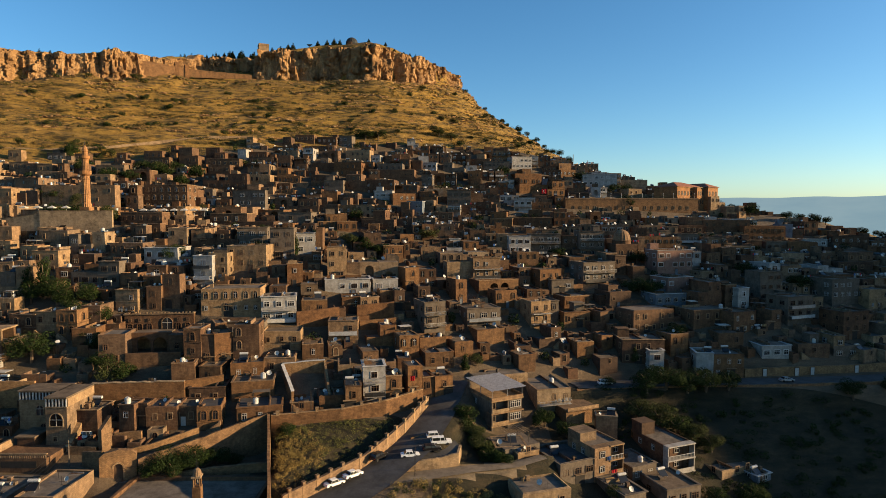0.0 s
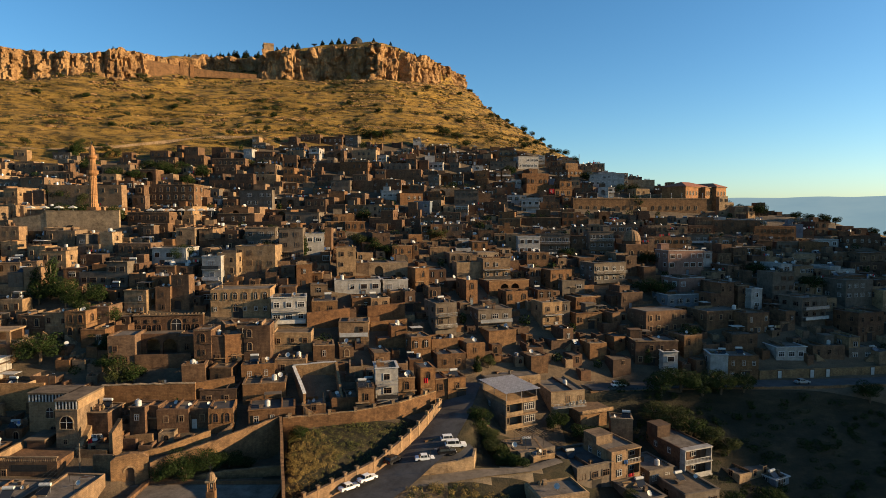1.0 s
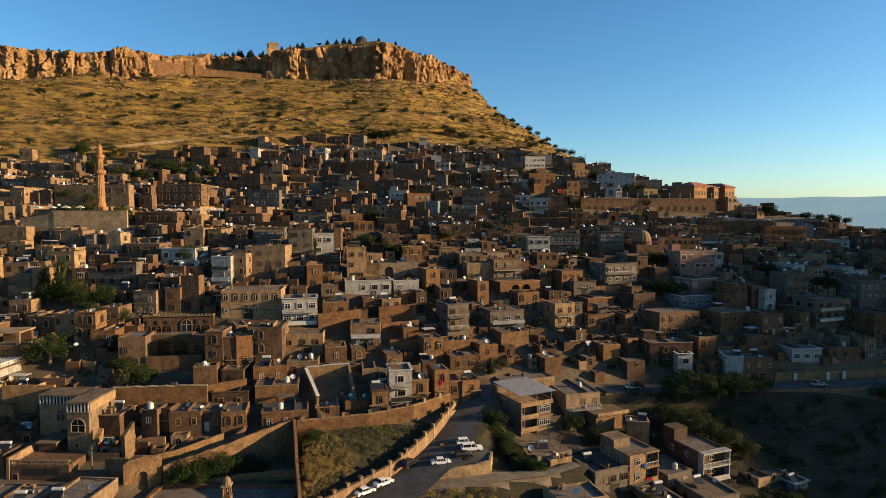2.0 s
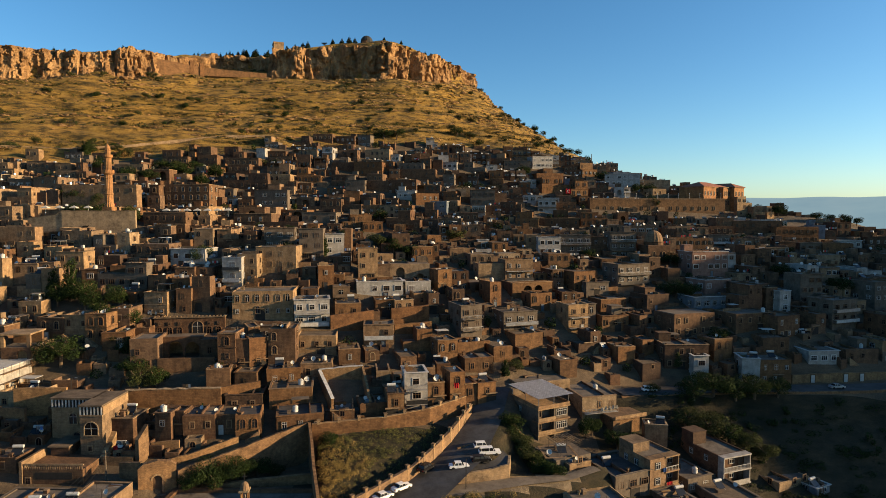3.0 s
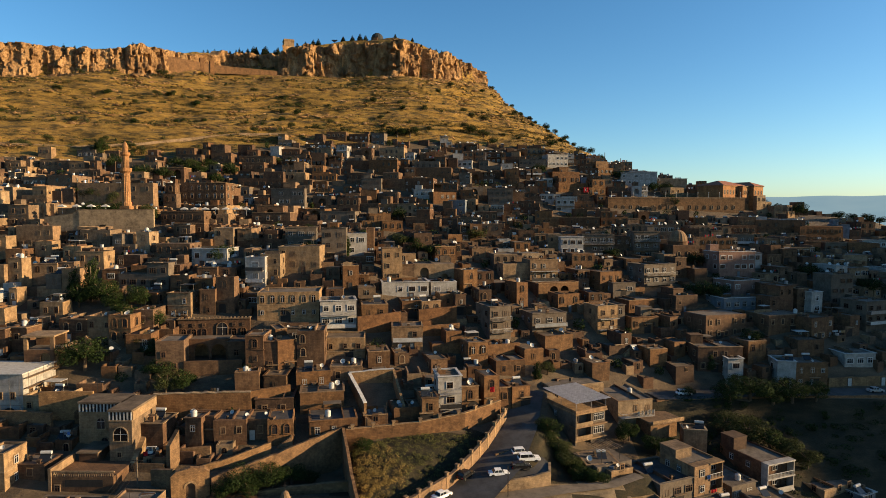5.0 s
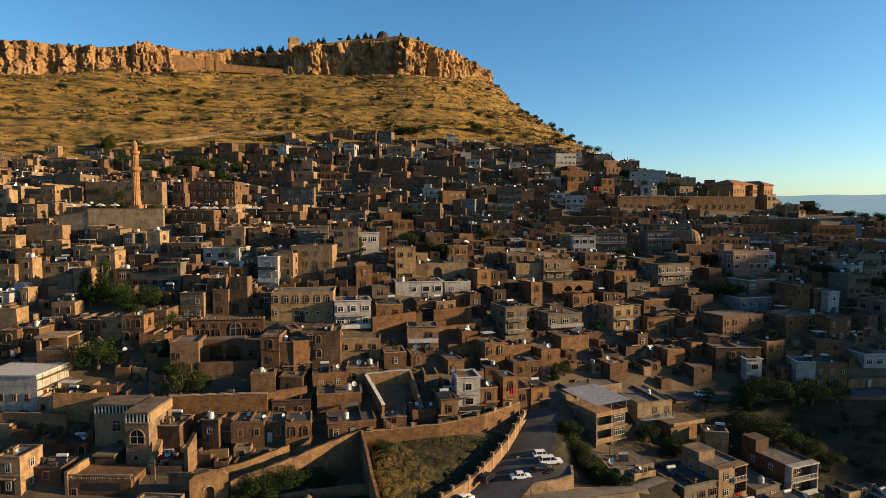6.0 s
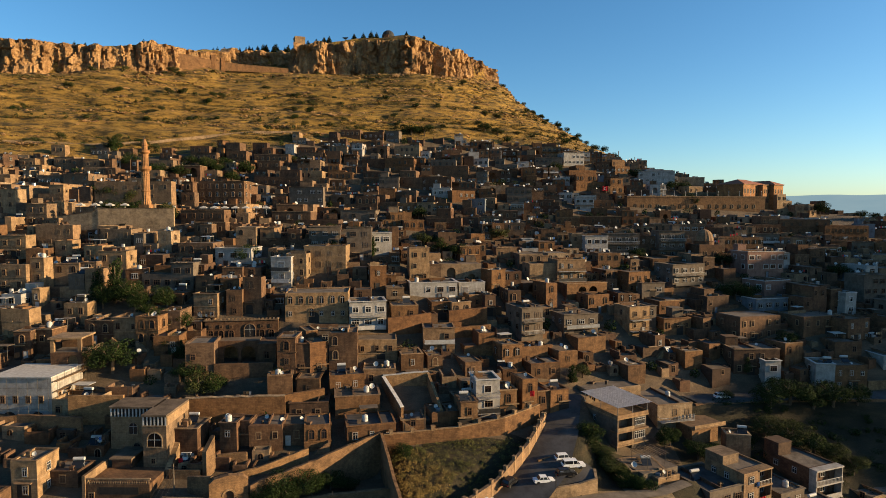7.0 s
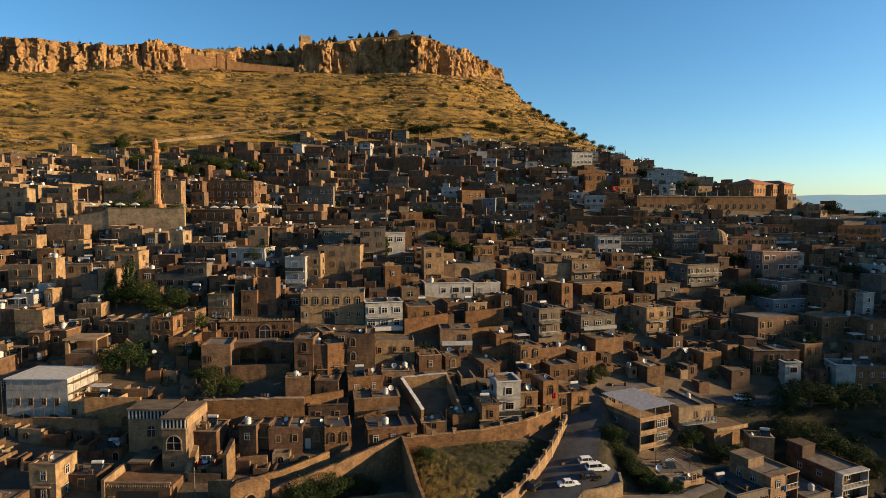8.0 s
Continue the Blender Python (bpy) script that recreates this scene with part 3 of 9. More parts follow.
def shell(bm, w, d, h, thick=0.32, drop=0.55, x=0.0, y=0.0, z=0.0, wob=0.17):
    """Four walls with a parapet round a sunken roof."""
    def ring(i, zz, j=0.0):
        return [bm.verts.new((x + sx * (w / 2 - i) + rnd.uniform(-j, j), y + (i if sy < 0 else d - i) + rnd.uniform(-j, j), zz + rnd.uniform(-j, j))) for sx, sy in ((-1, -1), (1, -1), (1, 1), (-1, 1))]
    a, b, c, e = ring(0, z), ring(0, z + h, wob), ring(thick, z + h, wob), ring(thick, z + h - drop)
    for p, q in ((a, b), (b, c), (c, e)):
        for k in range(4):
            n = (k + 1) % 4
            bm.faces.new((p[k], p[n], q[n], q[k]))


def cornice(bm, w, d, h, out=0.1, tall=0.16, x=0.0, y=0.0):
    """A moulding that runs round the walls in one piece."""
    def ring(o, z):
        return [bm.verts.new((x + sx * (w / 2 + o), y + (-o if sy < 0 else d + o), z)) for sx, sy in ((-1, -1), (1, -1), (1, 1), (-1, 1))]
    rings = [ring(-0.05, h - tall), ring(out, h - tall * 0.75), ring(out, h + 0.03), ring(-0.34, h + 0.03)]
    for p, q in zip(rings, rings[1:]):
        for k in range(4):
            n = (k + 1) % 4
            bm.faces.new((p[k], p[n], q[n], q[k]))


def face_taken(style):
    return style[1] == "b"


def house(x, y, w, d, top, yaw, style, fill=False):
    if x < -60 and not fill:
        yaw = 0.1 * yaw - 2  # the western quarter lies square to the valley
    c, s = math.cos(radians(yaw)), math.sin(radians(yaw))
    corners = [(x + a * c - b * s, y + a * s + b * c) for a, b in ((-w / 2, 0), (w / 2, 0), (w / 2, d), (-w / 2, d))]
    gs = [ground(*p) for p in corners]
    base = min(gs) - 0.8
    front = min(gs[:2])
    h = top - base
    wall, look_of = WALLS[style[0]], style[1]
    far = y > 235
    hx = abs(c) * w / 2 + abs(s) * d / 2
    hy = abs(s) * w / 2 + abs(c) * d / 2
    FOOTPRINTS.append((x - s * d / 2, y + c * d / 2, hx, hy))
    if not fill:
        MARKED.append((x, y, w / 2, front + 0.22 * (top - front)))
    floors = max(1, round((top - front - 0.4) / 3.0))
    sort = {"a": "with arched windows", "r": "with rectangular windows", "n": "with blank walls", "b": "with open balconies"}[look_of]
    label = "%s house, %s and a flat roof" % (WORDS[style[0]], sort)
    h0 = thing("house", pose(x, y, base, 0, 0, yaw), label, "house", "houses of the old town")
    rf = rnd.choice(["roof_screed", "roof_screed", "roof_earth", "roof_earth", "roof_bitumen"])
    upper = None
    drop = rnd.choice((0.12, 0.15, 0.2, 0.3, 0.5))
    if floors > 1 and w > 5.5 and look_of in "ran" and style[0] not in "wp" and rnd.random() < (0.5 if fill else 0.3):
        # the top storey covers one side; the rest is a terrace one floor lower
        uw, side = w * rnd.uniform(0.42, 0.68), rnd.choice((-1, 1))
        upper = (side * (w - uw) / 2, uw, side)
        bm = bmesh.new()
        shell(bm, w, d, h - 2.9, drop=0.35)
        part("wall", bm, wall, h0)
        bm = bmesh.new()
        box(bm, -w / 2 + 0.3, w / 2 - 0.3, 0.3, d - 0.3, h - 4.2, h - 3.2)
        part("terrace_floor", bm, rnd.choice(["roof_screed", "roof_earth"]), h0)
        bm = bmesh.new()
        shell(bm, uw - 0.02, d - 0.02, 2.9 + 0.8, drop=drop + 0.1, x=upper[0], y=0.01, z=h - 3.7)
        part("upper_wall", bm, wall if rnd.random() < 0.75 else rnd.choice(["stone", "pale_stone", "grey_concrete"]), h0)
        bm = bmesh.new()
        box(bm, upper[0] - uw / 2 + 0.3, upper[0] + uw / 2 - 0.3, 0.3, d - 0.3, h - 0.8, h - drop)
        part("roof", bm, rf, h0)
    else:
        bm = bmesh.new()
        shell(bm, w, d, h, drop=drop + 0.1)
        part("wall", bm, wall, h0)
        bm = bmesh.new()
        box(bm, -w / 2 + 0.3, w / 2 - 0.3, 0.3, d - 0.3, h - 0.8, h - drop)
        part("roof", bm, rf, h0)
    cx0, cw = (upper[0], upper[1]) if upper else (0.0, w)
    if style[0] in "soy" and rnd.random() < (0.35 if far else 0.65):
        bm = bmesh.new()
        cornice(bm, cw, d, h, x=cx0)
        part("cornice", bm, "pale_stone" if rnd.random() < 0.4 else wall, h0)
    elif style[0] in "gwbp":
        bm = bmesh.new()
        cornice(bm, cw, d, h + 0.02, 0.22, 0.12, x=cx0)
        part("roof_edge", bm, "grey_concrete" if style[0] == "g" else "white_trim", h0)
    if style[0] in "soy" and floors > 1 and not upper and rnd.random() < 0.5:
        bm = bmesh.new()
        cornice(bm, w, d, h - 3.1, 0.07, 0.16)
        part("string_course", bm, wall, h0)
    hut = not upper and w > 6.5 and d > 6 and rnd.random() < (0.22 if not far else 0.15)
    if hut:
        hw, hd, hh = rnd.uniform(2.4, 3.4), rnd.uniform(2.6, 3.4), rnd.uniform(1.9, 2.5)
        hx0, hy0 = rnd.choice((-1, 1)) * (w / 2 - hw / 2 - 0.4), d - hd - 0.4
        bm = bmesh.new()
        box(bm, hx0 - hw / 2, hx0 + hw / 2, hy0, hy0 + hd, h - 0.5, h - 0.3 + hh)
        box(bm, hx0 - hw / 2 - 0.12, hx0 + hw / 2 + 0.12, hy0 - 0.12, hy0 + hd + 0.12, h - 0.3 + hh, h - 0.16 + hh)
        part("stair_hut", bm, wall if rnd.random() < 0.6 else "grey_concrete", h0)
    if upper:
        ROOFS.append((h0, x + c * upper[0], y + s * upper[0], upper[1], d, top - drop, yaw, hut))
    else:
        ROOFS.append((h0, x, y, w, d, top - drop, yaw, hut))
    if look_of == "n":
        return h0
    trim = {"s": "pale_stone", "o": "orange_stone", "y": "pale_stone", "w": "white_trim", "g": "", "b": "", "p": "white_trim"}[style[0]]
    if style[0] in "soy" and rnd.random() < 0.6:
        trim = wall
    frame_mat = "white_trim" if (style[0] in "wgpb" and rnd.random() < 0.6) or rnd.random() < 0.15 else "brown_frame"
    level0 = front - base
    sides = [(0, w)]
    if x < 5 or yaw < -3:
        sides.append((90, d))
    if x > 0 or yaw > 8:
        sides.append((-90, d))
    deep = 1.25
    for face, length in sides:
        if face and (length < 4 or (far and rnd.random() < 0.5)):
            continue
        n = max(1, int(length / (2.3 if look_of == "a" or far else 2.6)))
        if face:
            n = max(1, n - 1)
        n = min(n, 6)
        for k in range(floors):
            z = h - 0.55 - 3.0 * (k + 1) + 0.95
            if z < level0 + 0.7:
                z = level0 + 0.9
                if k:
                    break
            if k >= (2 if far else 3):
                break
            if look_of == "b" and not face:
                # an open balcony across the front, with its slab, rail and door
                bm = bmesh.new()
                zb = z - 0.9
                box(bm, -w / 2 + 0.2, w / 2 - 0.2, -deep, 0.002, zb - 0.16, zb)
                part("balcony", bm, "grey_concrete" if style[0] == "g" else "white_paint", h0)
                bm = bmesh.new()
                if rnd.random() < 0.4:
                    box(bm, -w / 2 + 0.2, w / 2 - 0.2, -deep, -deep + 0.1, zb, zb + 0.9)
                else:
                    box(bm, -w / 2 + 0.2, w / 2 - 0.2, -deep, -deep + 0.06, zb + 0.85, zb + 0.92)
                    q = max(4, int(w / 0.35))
                    for i in range(q + 1):
                        xx = -w / 2 + 0.23 + (w - 0.46) * i / q
                        box(bm, xx - 0.02, xx + 0.02, -deep + 0.01, -deep + 0.05, zb, zb + 0.85)
                for sx in (-1, 1):
                    box(bm, sx * (w / 2 - 0.24) - 0.04, sx * (w / 2 - 0.24) + 0.04, -deep, 0, zb + 0.82, zb + 0.9)
                part("balcony_rail", bm, rnd.choice(["white_trim", "iron", "galvanised"]), h0)
            for i in range(n):
                if rnd.random() < (0.12 if not fill else 0.25):
                    continue
                across = length * ((i + 0.5) / n - 0.5) + rnd.uniform(-0.15, 0.15)
                if upper and k == 0:
                    if face == 0 and abs(across - cx0) > cw / 2 - 0.6:
                        continue
                    if (face == 90 and upper[2] < 0) or (face == -90 and upper[2] > 0):
                        continue
                if face == 0:
                    px, py = across, 0
                elif face == 90:
                    px, py = w / 2, d / 2 + across
                else:
                    px, py = -w / 2, d / 2 + across
                if look_of == "a" and (k == 0 or rnd.random() < 0.4):
                    window(h0, px, py, z, face, "arch", 0.95, 1.75, trim, frame_mat, not far)
                elif look_of == "a":
                    window(h0, px, py, z, face, "rect", 0.8, 1.1, trim, frame_mat, not far)
                elif style[0] in "wgbp":
                    window(h0, px, py, z, face, "rect", rnd.choice((1.3, 1.7)), 1.3, trim, frame_mat, not far)
                else:
                    window(h0, px, py, z, face, "rect", rnd.choice((0.8, 0.95)), rnd.choice((1.2, 1.4)), trim, frame_mat, not far)
    if not far and style[0] in "soyg" and rnd.random() < 0.4 and top - front > 4.2:
        # flat dark panel at the front's foot, painted as an open porch's shade
        ow, oh, ox = rnd.uniform(1.6, 2.6), rnd.uniform(2.0, 2.5), rnd.uniform(-0.25, 0.25) * w
        bm = bmesh.new()
        if look_of == "a":
            prism(bm, [(ox + a, b + level0 + 0.1) for a, b in arch_ring(ow, oh + 0.4, 10)], -0.03, 0.02)
        else:
            box(bm, ox - ow / 2, ox + ow / 2, -0.03, 0.02, level0 + 0.1, level0 + 0.1 + oh)
        part("porch_opening", bm, "dark_room", h0)
        bm = bmesh.new()
        box(bm, ox - ow / 2 - 0.2, ox + ow / 2 + 0.2, -0.5, 0.01, level0 + oh + 0.35 + (0.4 if look_of == "a" else 0), level0 + oh + 0.5 + (0.4 if look_of == "a" else 0))
        part("porch_lintel", bm, "pale_stone", h0)
    if y < 190 and w > 5 and rnd.random() < 0.22:
        # a sheet roof on posts over a part of the roof terrace
        ax, aw, ad = rnd.uniform(-0.2, 0.2) * w, rnd.uniform(2.2, 3.6), rnd.uniform(2.0, 3.0)
        ay = max(0.4, d - ad - 0.5)
        bm = bmesh.new()
        box(bm, ax - aw / 2, ax + aw / 2, ay, ay + ad, h + 1.55, h + 1.62)
        part("canopy", bm, rnd.choice(["sheet_metal", "roof_earth", "grey_concrete", "canvas"]), h0)
        for px, py in ((-1, 0.1), (1, 0.1), (-1, ad - 0.1), (1, ad - 0.1)):
            bm = bmesh.new()
            rod(bm, (ax + px * (aw / 2 - 0.1), ay + py, h - 0.5), (ax + px * (aw / 2 - 0.1), ay + py, h + 1.55), 0.05)
            part("canopy_post", bm, "iron", h0)
    if y < 185 and rnd.random() < 0.18 and w > 4.5 and not face_taken(style):
        side = rnd.choice((-1, 1))
        bm = bmesh.new()
        ring = [(side * (w / 2 - 3.0), -0.5), (side * (w / 2 - 0.3), -0.5)]
        for k in range(9):
            ring += [(side * (w / 2 - 0.3 - 0.3 * k), level0 + 0.22 * (9 - k)), (side * (w / 2 - 0.6 - 0.3 * k), level0 + 0.22 * (9 - k))]
        prism(bm, ring if side > 0 else ring[::-1], -0.9, 0.0)
        part("outer_steps", bm, "pale_stone", h0)
    if rnd.random() < 0.35 and not far:
        door(h0, rnd.uniform(-0.3, 0.3) * w, 0, max(0.0, level0 - 0.1), 0, rnd.choice(["brown_frame", "iron", "blue_paint", "white_trim"]))
    return h0

house(-70.1, 115.2, 5.0, 6.0, 21.7, 8, "sn")
house(-62.6, 116.3, 3.2, 3.5, 22.4, 2, "sr")
house(-56.0, 117.3, 5.9, 6.0, 21.7, 7, "sr")
house(-60.4, 117.8, 2.4, 3.5, 22.2, 4, "sr")
house(-46.8, 117.9, 4.8, 6.0, 21.5, 12, "oa")
house(-52.4, 118.9, 5.9, 6.0, 21.2, 2, "sr")
house(13.9, 119.4, 6.6, 6.0, 12.6, 6, "yr")
house(-37.2, 119.5, 9.0, 7.2, 21.0, 14, "or")
house(-29.8, 124.1, 4.7, 6.0, 20.4, 11, "sr")
house(-50.1, 125.1, 7.5, 6.0, 23.3, 7, "sr")
house(-19.0, 125.2, 3.4, 6.0, 23.5, 11, "or")
house(-23.4, 125.7, 5.7, 6.0, 21.4, 17, "on")
house(-40.8, 126.6, 8.8, 7.1, 24.2, 11, "on")
house(-56.7, 129.2, 4.8, 3.5, 27.5, 12, "sr")
house(-19.2, 129.8, 3.8, 6.0, 22.5, 17, "or")
house(-15.1, 129.8, 4.9, 6.0, 26.6, 11, "wb")
house(-51.4, 130.3, 4.8, 6.0, 26.5, 3, "or")
house(-10.9, 130.8, 3.7, 6.0, 24.2, 14, "oa")
house(-43.8, 132.3, 6.9, 6.0, 26.7, 13, "or")
house(-6.3, 132.8, 3.3, 6.0, 25.8, 17, "oa")
house(-3.3, 133.8, 2.7, 6.0, 23.1, 17, "or")
house(-56.8, 134.4, 3.9, 6.0, 34.0, 2, "sa")
house(0.2, 134.8, 4.4, 6.0, 23.1, 20, "or")
house(-53.6, 135.0, 3.5, 6.0, 32.6, 8, "sr")
house(-37.6, 135.9, 6.7, 6.0, 27.0, 6, "yr")
house(-50.4, 136.0, 3.9, 6.0, 32.7, 28, "oa")
house(-45.5, 137.0, 6.0, 6.0, 34.5, 6, "sa")
house(26.4, 140.2, 8.5, 16.0, 18.4, 14, "yb")
house(-117.5, 140.3, 6.2, 3.5, 38.8, 13, "ya")
house(-31.0, 141.0, 4.8, 6.0, 29.1, 13, "or")
house(-100.1, 141.4, 6.3, 3.5, 36.2, -1, "sa")
house(-94.1, 141.5, 6.4, 6.0, 36.8, 13, "yr")
house(-53.4, 142.7, 2.5, 6.0, 33.8, 28, "on")
house(-39.1, 143.6, 9.2, 7.4, 31.6, 7, "yr")
house(-0.8, 146.6, 7.3, 6.0, 25.7, 17, "or")
house(-108.7, 147.1, 5.5, 3.7, 39.2, 13, "yr")
house(-8.4, 147.7, 5.1, 6.4, 29.7, 22, "oa")
house(-25.2, 149.8, 7.4, 6.0, 33.1, 6, "yb")
house(-15.8, 150.8, 7.4, 6.0, 31.6, 14, "on")
house(-120.5, 151.2, 1.7, 3.5, 41.9, 13, "yr")
house(-80.5, 151.4, 5.7, 6.0, 40.8, 8, "yr")
house(21.5, 151.6, 4.7, 6.0, 23.9, 20, "on")
house(5.4, 152.2, 5.0, 10.0, 27.1, 20, "or")
house(-2.5, 152.3, 7.1, 6.0, 28.2, 20, "on")
house(-42.2, 152.9, 8.7, 7.0, 38.8, 13, "wb")
house(-54.5, 153.0, 14.7, 8.5, 40.9, 7, "ya")
house(-70.2, 154.0, 4.5, 3.5, 44.3, 1, "sa")
house(-115.2, 156.4, 6.2, 6.0, 44.7, 13, "yr")
house(-109.6, 156.4, 4.7, 3.5, 46.2, 13, "ya")
house(-130.4, 156.8, 7.3, 3.8, 47.0, 13, "yr")
house(76.2, 158.0, 8.4, 6.9, 22.4, 3, "or")
house(56.9, 157.7, 4.0, 6.0, 23.6, 2, "wr")
house(-124.9, 158.3, 3.3, 3.6, 48.6, 13, "yr")
house(69.7, 157.8, 4.4, 6.0, 22.9, -8, "wr")
house(92.0, 163.4, 8.6, 8.0, 23.6, 6, "wr")
house(103.4, 165.2, 9.2, 7.0, 23.6, 6, "sr")
house(113.5, 167.0, 7.6, 7.0, 25.6, 6, "gr")
house(-83.5, 158.6, 4.8, 6.0, 44.2, 1, "sr")
house(-2.2, 159.5, 6.0, 8.3, 36.4, 22, "gb")
house(54.2, 160.3, 11.7, 8.5, 25.9, 2, "sr")
house(12.9, 160.4, 8.1, 6.5, 28.8, 20, "on")
house(38.6, 160.9, 4.8, 6.0, 25.2, 14, "on")
house(-93.9, 161.1, 13.2, 3.5, 47.2, 1, "gr")
house(29.5, 163.4, 7.1, 6.0, 28.5, 22, "sr")
house(-66.0, 164.3, 5.0, 6.0, 48.5, 7, "wb")
house(80.4, 165.7, 7.0, 6.0, 26.6, 2, "sr")
house(11.4, 166.1, 9.8, 7.9, 33.6, 17, "gb")
house(-110.6, 166.2, 7.5, 5.1, 49.8, 13, "yr")
house(-62.7, 166.4, 5.3, 6.0, 49.2, 7, "yr")
house(-41.4, 166.9, 4.2, 6.0, 46.1, 14, "or")
house(-15.4, 168.8, 4.5, 6.0, 38.3, 17, "or")
house(-26.9, 168.9, 12.7, 8.5, 41.5, 10, "wr")
house(-38.6, 169.5, 3.1, 6.0, 43.4, 6, "or")
house(-56.2, 171.1, 11.1, 8.5, 50.9, 2, "yr")
house(28.2, 171.2, 6.3, 7.2, 34.8, 20, "yb")
house(-80.8, 171.4, 10.0, 8.0, 50.3, 2, "wr")
house(87.3, 172.0, 8.5, 6.8, 31.6, 22, "sr")
house(45.5, 172.2, 6.1, 6.0, 31.5, 25, "sr")
house(61.2, 172.3, 14.1, 8.5, 32.1, 19, "sr")
house(-119.4, 172.8, 5.3, 5.1, 50.7, 13, "yr")
house(39.1, 173.2, 8.1, 6.5, 31.3, 13, "or")
house(-16.7, 173.4, 7.1, 6.0, 41.0, 11, "wr")
house(-142.1, 173.6, 7.3, 4.2, 53.5, 13, "yr")
house(78.7, 174.0, 12.7, 8.5, 31.9, 16, "sr")
house(-92.2, 174.5, 9.6, 7.7, 51.5, 5, "sa")
house(-30.9, 174.6, 5.5, 6.0, 50.3, 11, "yr")
house(97.1, 174.6, 5.7, 6.0, 31.5, 18, "sr")
house(121.8, 175.1, 10.1, 8.1, 31.1, 18, "sr")
house(-129.1, 175.3, 5.1, 3.5, 52.1, 13, "yr")
house(5.5, 176.4, 3.7, 6.9, 40.5, 25, "oa")
house(-9.1, 178.0, 4.5, 6.0, 43.9, 25, "oa")
house(-107.9, 178.0, 6.5, 6.0, 53.9, 7, "gr")
house(19.0, 178.4, 7.0, 6.0, 37.0, 22, "oa")
house(-102.8, 179.1, 3.8, 4.8, 54.6, 3, "yr")
house(107.6, 179.3, 10.0, 8.0, 35.0, 21, "gb")
house(-134.1, 179.3, 10.4, 3.5, 56.2, 13, "yr")
house(-48.2, 179.8, 6.9, 6.0, 55.7, 7, "gr")
house(-141.9, 180.8, 2.0, 3.5, 56.1, 13, "yr")
house(-118.0, 181.5, 8.7, 6.3, 55.1, 13, "yr")
house(81.9, 182.8, 8.9, 7.1, 38.8, 20, "sr")
house(41.1, 183.0, 8.7, 6.9, 34.7, 19, "or")
house(92.7, 183.9, 4.0, 6.0, 37.0, 16, "wr")
house(-66.5, 184.8, 6.4, 6.0, 55.0, 6, "sr")
house(56.8, 185.1, 11.7, 8.5, 35.8, 18, "sr")
house(72.4, 185.2, 14.3, 8.5, 35.1, 14, "br")
house(89.5, 185.4, 4.3, 6.0, 37.8, 20, "sr")
house(-42.5, 185.4, 5.7, 6.0, 54.0, 11, "wr")
house(51.9, 186.1, 6.5, 6.0, 37.5, 19, "sr")
house(-74.2, 186.3, 8.3, 6.6, 55.3, 10, "sr")
house(-59.3, 186.4, 9.0, 7.2, 55.7, 9, "gr")
house(-39.0, 188.5, 2.1, 6.0, 55.6, 5, "sn")
house(-95.1, 188.8, 3.4, 3.5, 56.3, 0, "sr")
house(38.2, 190.2, 7.5, 6.0, 38.9, 13, "gr")
house(5.4, 191.8, 8.4, 6.7, 44.5, 11, "yr")
house(14.1, 192.3, 9.2, 7.3, 45.7, 12, "yb")
house(-95.4, 192.4, 9.7, 3.5, 56.8, -1, "sr")
house(34.7, 192.8, 8.0, 6.4, 42.0, 23, "or")
house(106.2, 193.1, 8.4, 6.7, 41.1, 14, "gr")
house(77.3, 194.5, 10.2, 8.2, 39.2, 20, "pr")
house(-149.7, 194.6, 6.6, 6.8, 62.4, 6, "yr")
house(131.5, 194.7, 11.1, 8.5, 38.5, 16, "gr")
house(-16.3, 196.9, 6.9, 6.0, 49.5, 21, "oa")
house(52.1, 199.0, 12.3, 8.5, 43.8, 21, "gb")
house(-25.2, 200.0, 9.2, 22.0, 53.5, 13, "sr")
house(-147.6, 200.3, 4.4, 6.0, 63.0, 6, "yr")
house(-165.7, 201.3, 10.2, 4.8, 67.1, 6, "yr")
house(67.2, 201.6, 6.8, 6.0, 42.1, 13, "sr")
house(-101.7, 202.5, 14.0, 8.5, 60.5, 7, "sr")
house(61.7, 204.7, 6.1, 6.0, 45.5, 13, "sr")
house(-4.1, 206.1, 6.8, 6.0, 48.4, 8, "yr")
house(-90.7, 207.6, 4.0, 11.3, 59.6, -2, "yr")
house(80.6, 207.8, 13.3, 8.5, 47.2, 11, "pr")
house(-91.9, 211.2, 3.0, 11.3, 62.6, -2, "yr")
house(-157.2, 213.1, 8.8, 16.2, 69.0, 6, "yr")
house(-71.4, 213.2, 22.5, 8.5, 60.1, 6, "sr")
house(-131.3, 216.7, 26.7, 3.5, 70.2, 13, "yr")
house(-12.9, 217.2, 5.1, 6.0, 52.5, 14, "or")
house(28.1, 218.8, 8.0, 6.4, 51.7, 4, "wr")
house(4.5, 219.3, 4.0, 6.0, 50.7, 4, "wr")
house(99.3, 219.6, 5.5, 6.0, 45.4, 8, "sa")
house(-35.1, 220.3, 7.3, 6.0, 57.1, 14, "oa")
house(37.6, 220.4, 11.3, 8.5, 52.4, -1, "gb")
house(54.9, 221.0, 9.3, 7.4, 53.4, 2, "gb")
house(-114.4, 221.3, 4.7, 3.5, 66.6, -8, "sa")
house(152.8, 221.3, 13.1, 8.5, 42.1, 1, "sr")
house(106.0, 221.7, 5.5, 6.0, 47.3, 7, "sr")
house(-54.9, 222.3, 12.6, 8.5, 60.5, -1, "gr")
